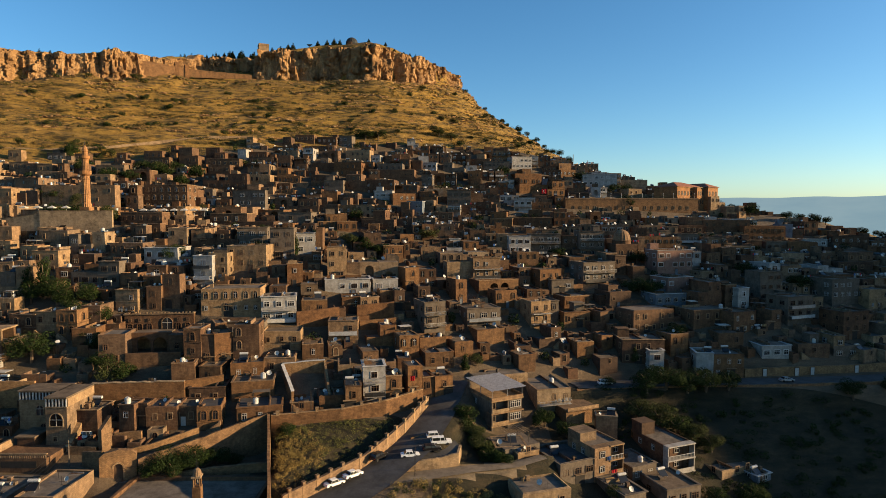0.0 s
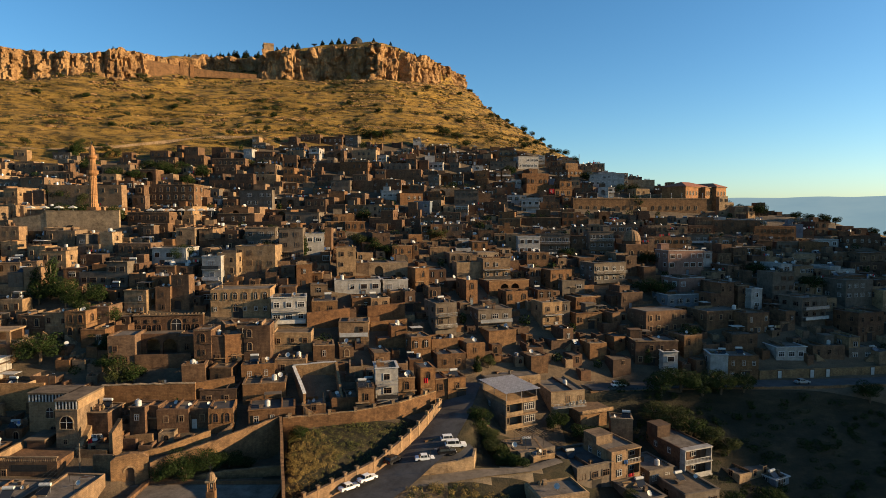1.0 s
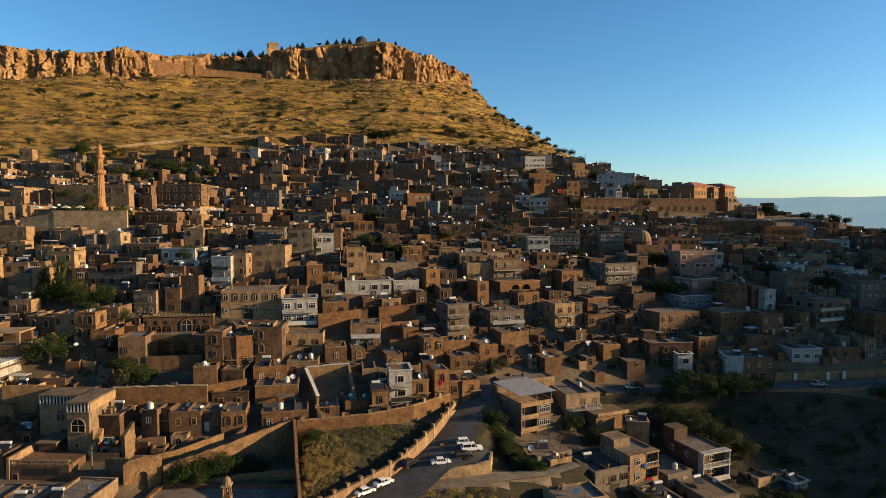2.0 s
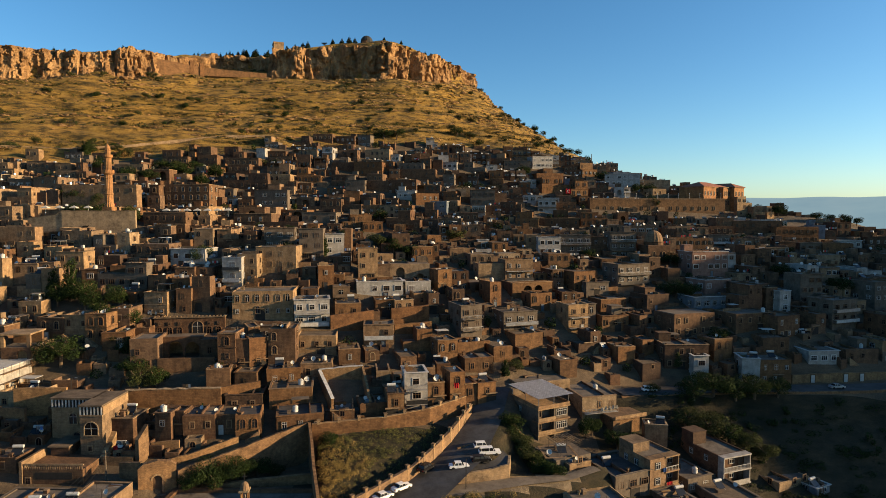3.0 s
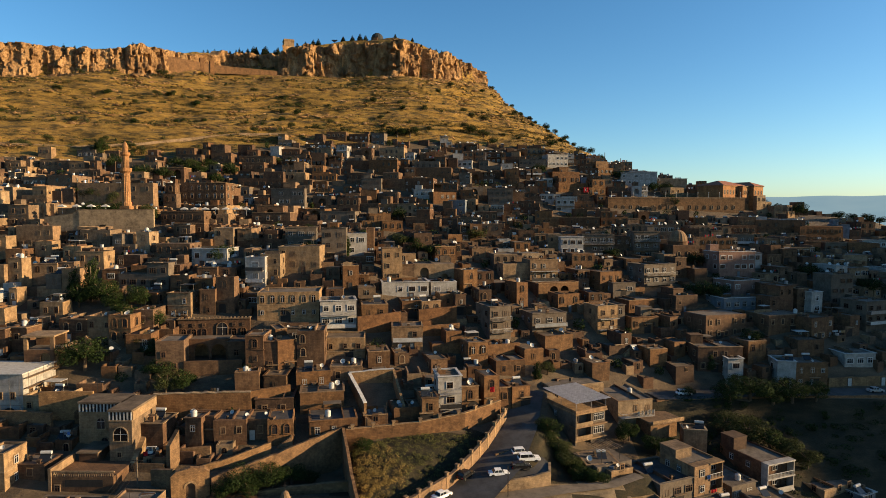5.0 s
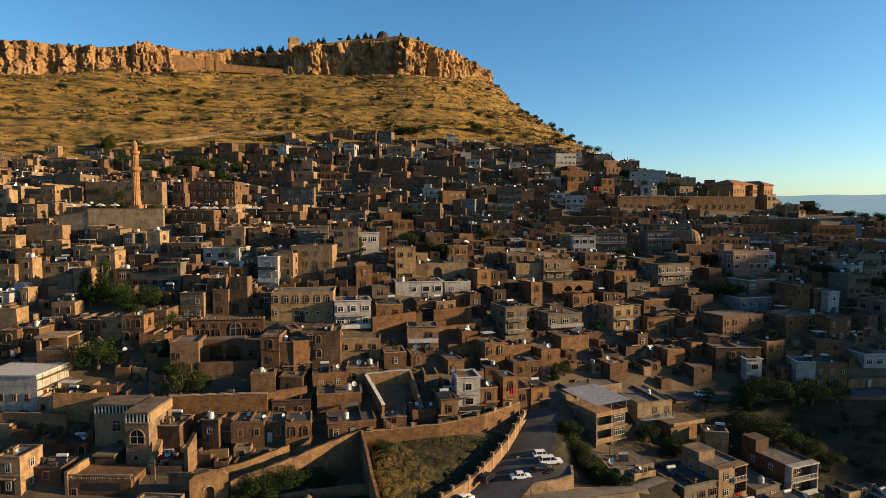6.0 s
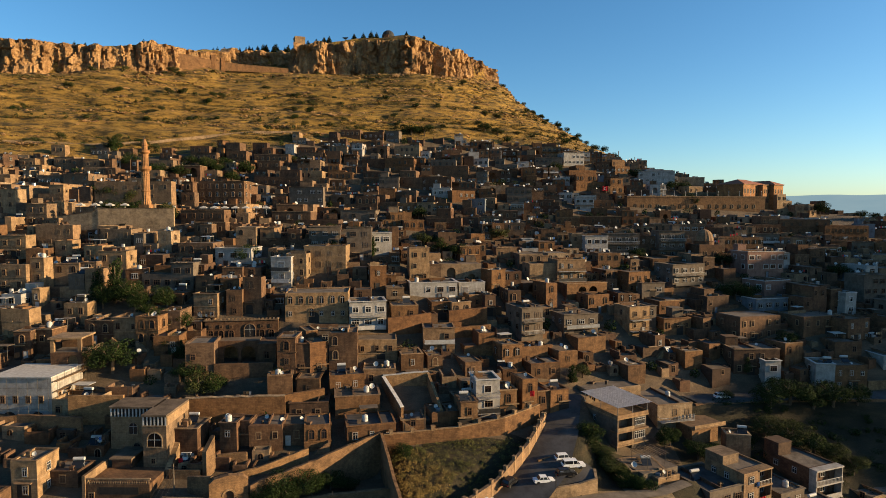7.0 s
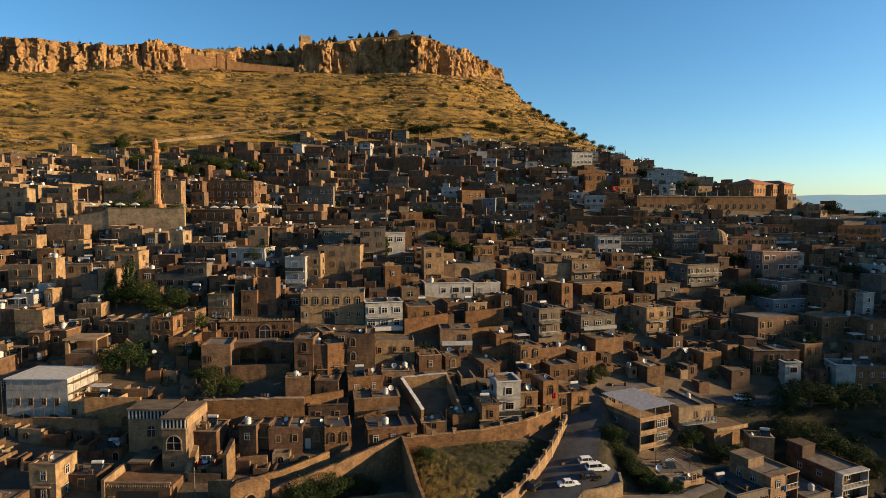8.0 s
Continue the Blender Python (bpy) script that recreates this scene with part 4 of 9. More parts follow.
house(-40.8, 222.4, 10.7, 8.5, 57.1, 14, "oa")
house(22.8, 222.4, 5.3, 6.0, 52.4, -2, "yr")
house(101.7, 223.2, 4.0, 6.0, 48.5, 8, "sa")
house(47.4, 224.5, 6.2, 6.0, 51.5, 0, "sr")
house(-115.8, 224.9, 3.5, 3.5, 70.5, -8, "sa")
house(157.0, 224.9, 9.7, 8.5, 45.2, 1, "sr")
house(-26.0, 225.4, 4.1, 6.0, 56.2, 1, "or")
house(-40.2, 226.0, 7.9, 8.5, 59.7, 14, "oa")
house(13.0, 227.5, 5.8, 6.0, 53.6, 0, "sr")
house(-24.9, 228.5, 12.6, 8.5, 57.6, -7, "sr")
house(-186.4, 228.8, 8.6, 5.5, 73.4, 13, "yr")
house(-105.5, 228.9, 16.8, 8.5, 71.0, -1, "sa")
house(-169.8, 231.9, 9.0, 6.2, 73.2, 6, "gr")
house(-26.9, 232.1, 9.4, 8.5, 61.2, -7, "sr")
house(-190.5, 232.4, 6.4, 5.5, 76.1, 13, "yr")
house(-84.6, 233.9, 7.3, 6.0, 63.2, -3, "sr")
house(141.4, 235.1, 11.2, 8.5, 48.5, -2, "or")
house(-97.0, 235.5, 4.3, 6.0, 66.5, -4, "sr")
house(131.8, 236.6, 8.2, 6.6, 48.8, -4, "gr")
house(-86.9, 237.5, 5.4, 6.0, 65.7, -3, "sr")
house(-77.1, 239.0, 13.0, 3.5, 69.3, -5, "gr")
house(-99.1, 239.1, 3.2, 6.0, 69.6, -4, "sr")
house(98.1, 240.0, 8.2, 6.5, 51.7, -6, "gb")
house(80.0, 244.5, 5.9, 6.0, 54.0, -9, "sr")
house(-185.8, 245.1, 8.5, 6.3, 78.1, 13, "yr")
house(152.4, 245.3, 9.1, 7.3, 49.3, -10, "wr")
house(-57.6, 246.2, 13.6, 8.5, 65.9, -3, "sa")
house(-38.9, 246.3, 7.9, 6.3, 63.4, -4, "or")
house(-155.6, 246.7, 4.1, 3.5, 77.2, -1, "sa")
house(-46.9, 246.7, 8.0, 6.4, 63.7, -10, "sr")
house(-14.9, 246.8, 5.0, 6.0, 61.6, -5, "sr")
house(-162.0, 247.2, 8.4, 6.7, 77.3, 13, "yr")
house(168.4, 247.4, 13.7, 8.5, 50.6, -9, "sr")
house(-95.0, 247.7, 6.2, 3.5, 70.0, -6, "yr")
house(0.1, 247.9, 7.7, 6.2, 60.5, -5, "sr")
house(-189.7, 248.7, 6.3, 6.3, 80.8, 13, "yr")
house(133.7, 248.9, 17.1, 8.5, 54.6, -1, "or")
house(-38.6, 249.9, 5.9, 6.3, 66.5, -4, "or")
house(-158.4, 250.3, 3.0, 3.5, 80.9, -1, "sa")
house(-48.6, 250.3, 5.9, 6.4, 66.7, -10, "sr")
house(24.3, 250.4, 9.3, 7.5, 57.9, -10, "oa")
house(-15.7, 250.4, 3.7, 6.0, 64.7, -5, "sr")
house(-165.5, 250.8, 6.2, 6.7, 80.8, 13, "yr")
house(104.2, 251.8, 9.9, 7.9, 54.9, -2, "sr")
house(-12.0, 251.9, 6.6, 6.0, 65.1, -10, "br")
house(36.4, 252.5, 19.1, 8.5, 58.2, -6, "or")
house(-178.1, 253.3, 7.9, 6.7, 81.9, 13, "yr")
house(119.9, 253.9, 19.6, 8.5, 57.0, -5, "sr")
house(23.5, 254.0, 6.9, 7.5, 60.6, -10, "oa")
house(164.6, 254.5, 7.0, 6.0, 52.6, -7, "or")
house(107.0, 255.4, 7.3, 7.9, 58.3, -2, "sr")
house(-141.4, 256.5, 12.5, 3.5, 80.7, -2, "yr")
house(-6.3, 259.1, 4.8, 6.0, 65.7, -9, "yr")
house(-94.1, 260.5, 19.2, 3.5, 77.2, -5, "sr")
house(-16.8, 261.7, 10.3, 8.2, 68.7, 21, "or")
house(-68.6, 263.5, 7.6, 6.1, 70.2, 11, "or")
house(19.0, 263.7, 8.9, 7.1, 62.3, -11, "sr")
house(-26.2, 264.8, 8.0, 6.4, 70.0, -4, "wr")
house(-188.9, 266.6, 5.8, 3.6, 88.1, 13, "yr")
house(-6.4, 266.8, 7.4, 6.0, 67.2, -7, "or")
house(-70.5, 267.1, 5.6, 6.1, 73.5, 11, "or")
house(-48.5, 267.2, 8.3, 6.7, 74.7, -1, "gr")
house(41.4, 267.3, 5.9, 6.0, 61.5, -4, "or")
house(18.2, 267.3, 6.6, 7.1, 65.0, -11, "sr")
house(7.2, 268.8, 10.8, 8.5, 70.4, -2, "gr")
house(-82.0, 269.7, 9.4, 9.6, 77.3, -4, "ya")
house(-7.3, 270.4, 5.5, 6.0, 69.9, -7, "or")
house(-28.4, 271.5, 13.1, 8.5, 74.9, -10, "sr")
house(-39.2, 273.0, 9.6, 7.7, 74.6, -8, "sr")
house(-163.5, 273.3, 6.3, 3.5, 87.1, -4, "sr")
house(-146.2, 273.4, 5.8, 3.5, 85.3, -5, "sr")
house(-175.4, 273.8, 8.1, 6.5, 87.6, 6, "gr")
house(-52.6, 273.9, 15.1, 8.5, 74.7, -4, "sr")
house(-101.6, 274.0, 10.1, 8.1, 82.1, -4, "sr")
house(-129.9, 274.0, 11.5, 8.5, 85.5, -11, "sr")
house(-70.5, 275.4, 10.6, 8.4, 77.2, 17, "oa")
house(36.6, 275.9, 8.2, 6.5, 66.6, -8, "wb")
house(-40.9, 276.6, 7.1, 7.7, 77.9, -8, "sr")
house(-116.6, 276.6, 8.8, 7.0, 86.5, -11, "sr")
house(-147.5, 277.0, 4.3, 3.5, 88.0, -5, "sr")
house(-55.2, 277.5, 11.2, 8.5, 77.7, -4, "sr")
house(-133.0, 277.6, 8.5, 8.5, 88.8, -11, "sr")
house(162.5, 277.9, 7.1, 6.0, 57.5, -5, "yr")
house(-72.8, 279.0, 7.8, 8.4, 81.1, 17, "oa")
house(-124.6, 279.2, 3.3, 6.3, 88.2, -3, "or")
house(172.4, 279.5, 6.7, 6.0, 57.0, -5, "sr")
house(-102.3, 280.2, 15.6, 8.5, 85.4, -8, "sr")
house(-119.3, 280.2, 6.5, 7.0, 90.6, -11, "sr")
house(46.3, 281.0, 9.3, 7.4, 65.1, -3, "sr")
house(-125.9, 282.8, 2.5, 6.3, 91.9, -3, "or")
house(45.8, 284.6, 6.9, 7.4, 68.4, -3, "sr")
house(137.0, 285.5, 5.2, 6.0, 60.5, -2, "yr")
house(-107.6, 285.9, 8.9, 3.9, 88.9, -3, "sa")
house(143.4, 287.5, 4.5, 6.0, 60.8, 21, "yr")
house(138.2, 289.1, 3.9, 6.0, 63.1, -2, "yr")
house(-110.1, 289.5, 6.6, 3.9, 91.6, -3, "sa")
house(-87.4, 290.0, 11.7, 8.5, 87.2, 0, "sr")
house(-7.7, 290.4, 5.4, 6.0, 78.6, -8, "gr")
house(-45.8, 290.4, 13.4, 8.5, 84.5, -5, "or")
house(-96.5, 290.5, 4.1, 6.0, 90.9, -11, "wr")
house(144.7, 291.1, 3.3, 6.0, 63.6, 21, "yr")
house(-58.2, 293.5, 10.8, 8.5, 84.5, -5, "sr")
house(-22.6, 293.5, 17.5, 8.5, 84.2, -4, "sr")
house(-90.0, 293.6, 8.6, 8.5, 89.9, 0, "sr")
house(151.6, 294.1, 6.0, 6.0, 61.8, -10, "sr")
house(-60.3, 297.1, 8.0, 8.5, 87.3, -5, "sr")
house(152.8, 297.7, 4.5, 6.0, 65.1, -10, "sr")
house(14.7, 298.0, 7.9, 6.3, 76.8, -3, "or")
house(137.4, 300.3, 8.5, 6.8, 68.3, 14, "yr")
house(56.6, 300.5, 9.1, 7.3, 72.0, 14, "oa")
house(15.8, 301.6, 5.9, 6.3, 81.0, -3, "or")
house(67.9, 302.6, 11.3, 8.5, 70.4, -10, "sr")
house(58.4, 304.1, 6.7, 7.3, 76.2, 14, "oa")
house(45.9, 304.6, 15.5, 8.5, 74.4, 14, "oa")
house(-95.8, 305.5, 7.0, 9.2, 98.6, -4, "gr")
house(67.4, 306.2, 8.3, 8.5, 73.0, -10, "sr")
house(44.6, 308.2, 11.5, 8.5, 78.1, 14, "oa")
house(-43.8, 310.5, 12.6, 8.5, 92.4, -7, "yr")
house(-34.8, 312.0, 4.6, 6.0, 90.0, -10, "wr")
house(104.0, 312.4, 17.1, 8.5, 72.6, 14, "yr")
house(-7.1, 314.0, 7.5, 6.0, 86.4, -7, "wr")
house(-83.1, 314.2, 8.7, 6.9, 99.7, -4, "sr")
house(5.7, 316.0, 11.1, 8.5, 86.6, -9, "gr")
house(45.6, 321.1, 14.9, 8.5, 81.0, 14, "or")
house(-73.7, 322.4, 10.1, 8.1, 101.9, -6, "sr")
house(-62.0, 323.4, 10.2, 8.2, 100.8, -10, "sr")
house(84.2, 324.1, 18.2, 8.5, 81.1, -6, "wr")
house(47.9, 324.7, 11.0, 8.5, 83.8, 14, "or")
house(-52.4, 326.0, 7.0, 6.0, 101.7, -10, "gr")
house(29.0, 327.3, 14.1, 8.5, 88.2, -2, "gr")
house(20.3, 331.9, 11.1, 8.5, 89.9, -10, "sr")
house(60.0, 332.4, 9.9, 7.9, 83.8, -9, "sr")
house(68.7, 333.4, 10.2, 8.2, 84.0, 17, "or")
house(43.7, 334.5, 11.6, 8.5, 91.2, 11, "wr")
house(105.5, 335.3, 16.1, 8.5, 78.4, -7, "yr")
house(19.2, 335.5, 8.2, 8.5, 93.1, -10, "sr")
house(59.4, 336.0, 7.3, 7.9, 86.4, -9, "sr")
house(68.3, 337.0, 7.6, 8.2, 87.7, 17, "or")
house(70.1, 357.9, 9.3, 7.4, 91.4, -9, "yr")

# ---- walls of gardens, courts and terraces ----


def wall_run(name, line, thick, mat, label, cope=True, posts=0.0, kind="structure", post_mat="pale_stone", cope_mat="pale_stone"):
    """A free-standing wall along points of (x, y, foot, top); posts: metres between its pillars."""
    h0 = tagged(new(name), label, "wall", kind=kind)
    bm, cm = bmesh.new(), bmesh.new()
    rings, caps = [], []
    dense = []
    for p, q in zip(line, line[1:]):
        n = max(1, int(math.hypot(q[0] - p[0], q[1] - p[1]) / 1.3))
        dense += [[p[i] + k / n * (q[i] - p[i]) for i in range(4)] for k in range(n)]
    dense.append(list(line[-1]))
    run, next_post = 0.0, 0.5
    for i, (x, y, z0, z1) in enumerate(dense):
        a, b = dense[max(0, i - 1)], dense[min(len(dense) - 1, i + 1)]
        l = math.hypot(b[0] - a[0], b[1] - a[1])
        nx, ny = (b[1] - a[1]) / l * thick / 2, -(b[0] - a[0]) / l * thick / 2
        up = z1 + (rnd.uniform(-0.1, 0.1) if not posts else 0)
        rings.append([bm.verts.new(v) for v in ((x + nx, y + ny, z0), (x + nx * 0.95, y + ny * 0.95, up), (x - nx * 0.95, y - ny * 0.95, up), (x - nx, y - ny, z0))])
        if cope:
            o = 1 + 0.12 / thick * 1.4
            caps.append([cm.verts.new(v) for v in ((x + nx * o, y + ny * o, up - 0.02), (x + nx * o, y + ny * o, up + 0.12), (x - nx * o, y - ny * o, up + 0.12), (x - nx * o, y - ny * o, up - 0.02))])
        if i:
            run += math.hypot(x - dense[i - 1][0], y - dense[i - 1][1])
        if posts and run >= next_post:
            next_post += posts
            pm = bmesh.new()
            t = thick * 0.6
            turn = Matrix.Rotation(math.atan2(ny, nx), 4, "Z")
            box(pm, -t, t, -t, t, -0.15 if z1 - z0 > 3.5 else z0 - z1, 0.65)
            box(pm, -t - 0.08, t + 0.08, -t - 0.08, t + 0.08, 0.65, 0.8)
            part("post", pm, post_mat, h0, m=Matrix.Translation((x, y, up)) @ turn)
    for rs, b in ((rings, bm), (caps, cm)):
        for p, q in zip(rs, rs[1:]):
            for k in range(3 if b is bm else 4):
                n = (k + 1) % 4
                b.faces.new((p[k], q[k], q[n], p[n]))
        for r, flip in ((rs[0], False), (rs[-1], True)) if rs else ():
            b.faces.new(r[::-1] if flip else r)
    part("masonry", bm, mat, h0)
    if cope:
        part("coping", cm, cope_mat, h0)
    else:
        cm.free()
    return h0


wall_run("garden_wall", [(-66, 107.5, 10, 16.6), (-61.5, 106, 9, 17.2)], 0.6, "rubble", "tall rubble stone garden wall beside the arched gate", False)
wall_run("garden_wall", [(-55.5, 106.6, 9, 15.6), (-46, 112.5, 10, 17.4), (-41, 116, 11, 18.5), (-35.6, 119.3, 12, 19.6)], 0.6, "rubble", "long rubble stone garden wall with a shaded face", False)
wall_run("garden_wall", [(-35.3, 119.0, 12, 19.6), (-33.5, 113, 11, 17.9), (-31.6, 106, 9.5, 16.2), (-29.6, 99.4, 8, 15.0), (-27, 90, 6, 13.4)], 0.55, "rubble", "high stone wall dropping between garden and field", False)
wall_run("terrace_wall", [(-34.9, 119.3, 14, 19.2), (-20.9, 122.6, 14.5, 19.5), (-12.2, 125.6, 15.5, 20.3), (-4.6, 131.5, 17, 21.0)], 0.5, "orange_stone", "orange stone terrace wall with short pillars above the field", True, 4.2)
wall_run("street_wall", [(-3.4, 131, 17.0, 19.4), (-8.0, 121.6, 14.6, 17.0), (-11.2, 116.8, 13.2, 15.6), (-14.8, 111.6, 11.8, 14.2), (-20.4, 106.0, 10.6, 13.2), (-27.5, 99.6, 9.0, 11.9)], 0.45, "pale_stone", "pale street wall with capped pillars along the road", True, 2.9)
wall_run("parking_wall", [(-8.2, 110.6, 10.2, 12.6), (-2, 112.0, 10.2, 13.3), (2.8, 113.6, 10.6, 13.6), (3.4, 117.4, 11.5, 13.9)], 0.5, "pale_stone", "low pale retaining wall below the parking place", False)
wall_run("low_wall", [(-6.6, 119.0, 13, 14.7), (0.8, 122.2, 13.4, 15.2)], 0.4, "rubble", "low rubble wall beside the parking place", False)
wall_run("retaining_wall", [(-72.8, 122.4, 18, 24.9), (-64, 123.4, 18.5, 24.9), (-54.5, 124.6, 19, 24.8)], 0.7, "orange_stone", "tall brown masonry retaining wall", True)
wall_run("court_wall", [(-112, 118.2, 17, 21.8), (-103, 119.8, 17, 22.4), (-97.5, 119.5, 17, 22.5), (-90.5, 118.9, 17, 22.4)], 0.6, "rubble", "irregular stone court wall before the scaffolded house", False)
wall_run("court_wall", [(-94.4, 121.4, 20, 25.6), (-84.5, 122.4, 20, 25.4)], 0.6, "rubble", "stone court wall beside a flat terrace", False)
for run in ([(-37.5, 152.1, 29.4, 35.0), (-32, 154.6, 29.4, 35.2), (-27.4, 156.8, 29.4, 35.5)], [(-21.9, 156.0, 28.0, 31.9), (-12.6, 159.2, 27.7, 32.2)],
            [(-23.0, 158.8, 29.5, 35.6), (-13.4, 162.1, 29.1, 36.1)], [(-6.4, 153.2, 24.1, 27.5), (2.3, 157.1, 24.1, 27.7)], [(-56.1, 125.6, 18.6, 24.4), (-47.8, 128.8, 19.7, 25.0)]):
    wall_run("retaining_wall", run, 0.7, "orange_stone", "golden stone wall between two terraces of houses", False)
    for (x, y, z0, z1), (x1, y1, z2, z3) in zip(run, run[1:]):
        FOOTPRINTS += [(x + f * (x1 - x), y + f * (y1 - y), 1.2, 0.8) for f in (0.15, 0.5, 0.85)]
wall_run("court_wall", [(-36.8, 135.5, 21, 25.6), (-32, 125.5, 17, 22.3)], 0.55, "rubble", "broken court wall with a flaking white plastered crest", True, cope_mat="white_trim")
wall_run("court_wall", [(-36.8, 135.5, 21, 25.8), (-27.4, 137.2, 21, 26.1)], 0.55, "rubble", "back wall of a roofless court with a flaking white crest", True, cope_mat="white_trim")
wall_run("court_wall", [(-27.4, 137.2, 21, 26.0), (-24.4, 126.5, 17, 21.6)], 0.55, "rubble", "side wall of a roofless court", False)
wall_run("retaining_wall", [(-142, 193.5, 49, 58.5), (-131.5, 193.5, 49, 59.8), (-129.6, 193.4, 49, 61.0), (-107.5, 195.5, 50, 61.0)], 1.0, "pale_stone", "massive masonry wall carrying the mosque terrace", True)
wall_run("street_bank_wall", [(33, 145.6, 9, 16.7), (42, 147.6, 9, 16.3), (62, 150.4, 9, 16.2), (86, 150.9, 8, 16.3), (112, 153.4, 8, 16.3), (160, 162.4, 8, 16.3)], 0.6, "rubble", "long stone retaining wall under the shaded street", False)
wall_run("road_wall", [(x, y - 2.6, z - 3.2, z + 0.9) for x, y, z, half in HILL_ROAD], 0.6, "pale_stone", "long pale wall of the track above the town", False)
street_side = wall_run("street_wall", [(80.8, 158.6, 15.0, 18.4), (97, 160.4, 15.0, 18.5), (112, 162.6, 15.0, 18.3), (128, 165.4, 15.0, 18.6)], 0.6, "rubble", "plain stone wall with pale doors along the shaded street", False)
for x, y in ((86.4, 158.9), (95.6, 159.9), (100.2, 160.5), (113.6, 162.5)):
    door(street_side, x, y, 16.1, 7, "white_trim", 1.1, 2.1)
wall_run("fort_wall", [(-192, 371, 138, 154.2), (-180, 379, 142, 154.0), (-166, 389.5, 147, 152.8), (-152, 396, 148, 152.4), (-127, 405, 148, 152.0)], 1.2, "orange_stone", "ruined fortress curtain wall on the hill crest", False)
for x, y, z in ((-168.5, 386.6, 156.0), (-163.5, 389.8, 155.0)):
    bm = bmesh.new()
    shell(bm, 2.4, 2.4, 11, 0.5, 0.6)
    ob = part("fort_turret", bm, "orange_stone", None, m=pose(x, y, z - 11, 0, 0, 35))
    tagged(ob, "small square turret of the ruined fortress", "turret", "fortress turrets")
# floor of the roofless court
bm = bmesh.new()
box(bm, -36.5, -24.4, 126.5, 136.5, 15, 19.6)
tagged(part("court_floor", bm, "roof_screed", None), "bare dusty floor of a roofless court", "floor", kind="structure")
# parking place and dirt path at its foot
link_verts = [(-9.5, 112.0, 12.75), (2.6, 113.9, 13.2), (3.2, 117.6, 13.7), (0.9, 122.0, 14.6), (-6.6, 119.0, 14.1)]
bm = bmesh.new()
bm.faces.new([bm.verts.new(v) for v in link_verts])
r = bmesh.ops.extrude_face_region(bm, geom=bm.faces[:])
bmesh.ops.translate(bm, vec=(0, 0, -2.5), verts=[v for v in r["geom"] if isinstance(v, bmesh.types.BMVert)])
tagged(part("parking_place", bm, "asphalt", None), "small asphalt parking place beside the street", "parking", kind="structure")
street("footpath", PATHWAY, "paving", "pale trodden dirt path under the parking wall")

# ---- landmarks ----


def minaret(x, y, z):
    h0 = thing("minaret", pose(x, y, z), "tall fluted orange stone minaret with two balconies", "minaret")
    bm = bmesh.new()
    box(bm, -1.5, 1.5, -1.5, 1.5, -4, 4.0)
    part("base", bm, "minaret_stone", h0)
    bm = bmesh.new()
    lathe(bm, [(1.45, 4), (1.45, 5), (1.25, 5.3), (1.22, 8), (1.36, 8.1), (1.36, 8.4), (1.2, 8.5), (1.17, 13.0), (1.3, 13.1), (1.3, 13.4), (1.15, 13.5), (1.12, 14.2)], 32, 0, 0.09)
    part("shaft", bm, "minaret_stone", h0)
    bm = bmesh.new()
    lathe(bm, [(1.1, 14.2), (1.75, 14.9), (1.75, 15.9), (1.6, 15.9), (1.6, 15.1), (0.95, 15.1)], 16)
    part("balcony", bm, "minaret_stone", h0)
    bm = bmesh.new()
    lathe(bm, [(1.02, 15.1), (1.0, 19.3), (1.1, 19.4), (1.02, 19.6)], 32, 0, 0.09)
    part("upper_shaft", bm, "minaret_stone", h0)
    bm = bmesh.new()
    lathe(bm, [(1.0, 19.6), (1.45, 20.1), (1.45, 20.8), (1.32, 20.8), (1.32, 20.2), (0.8, 20.2)], 16)
    part("balcony", bm, "minaret_stone", h0)
    bm = bmesh.new()
    lathe(bm, [(0.85, 20.2), (0.82, 22.1), (0.95, 22.2), (0.95, 22.4), (0.85, 22.5), (0.75, 23.1), (0.5, 23.7), (0.2, 24.1), (0.1, 24.3)], 20, 0, 0.06)
    part("lantern_cap", bm, "minaret_stone", h0)
    bm = bmesh.new()
    lathe(bm, [(0.06, 24.3), (0.18, 24.6), (0.06, 24.9), (0.03, 25.6)], 8)
    part("finial", bm, "iron", h0)
    FOOTPRINTS.append((x, y, 2, 2))


minaret(-117.5, 198.4, 58.2)


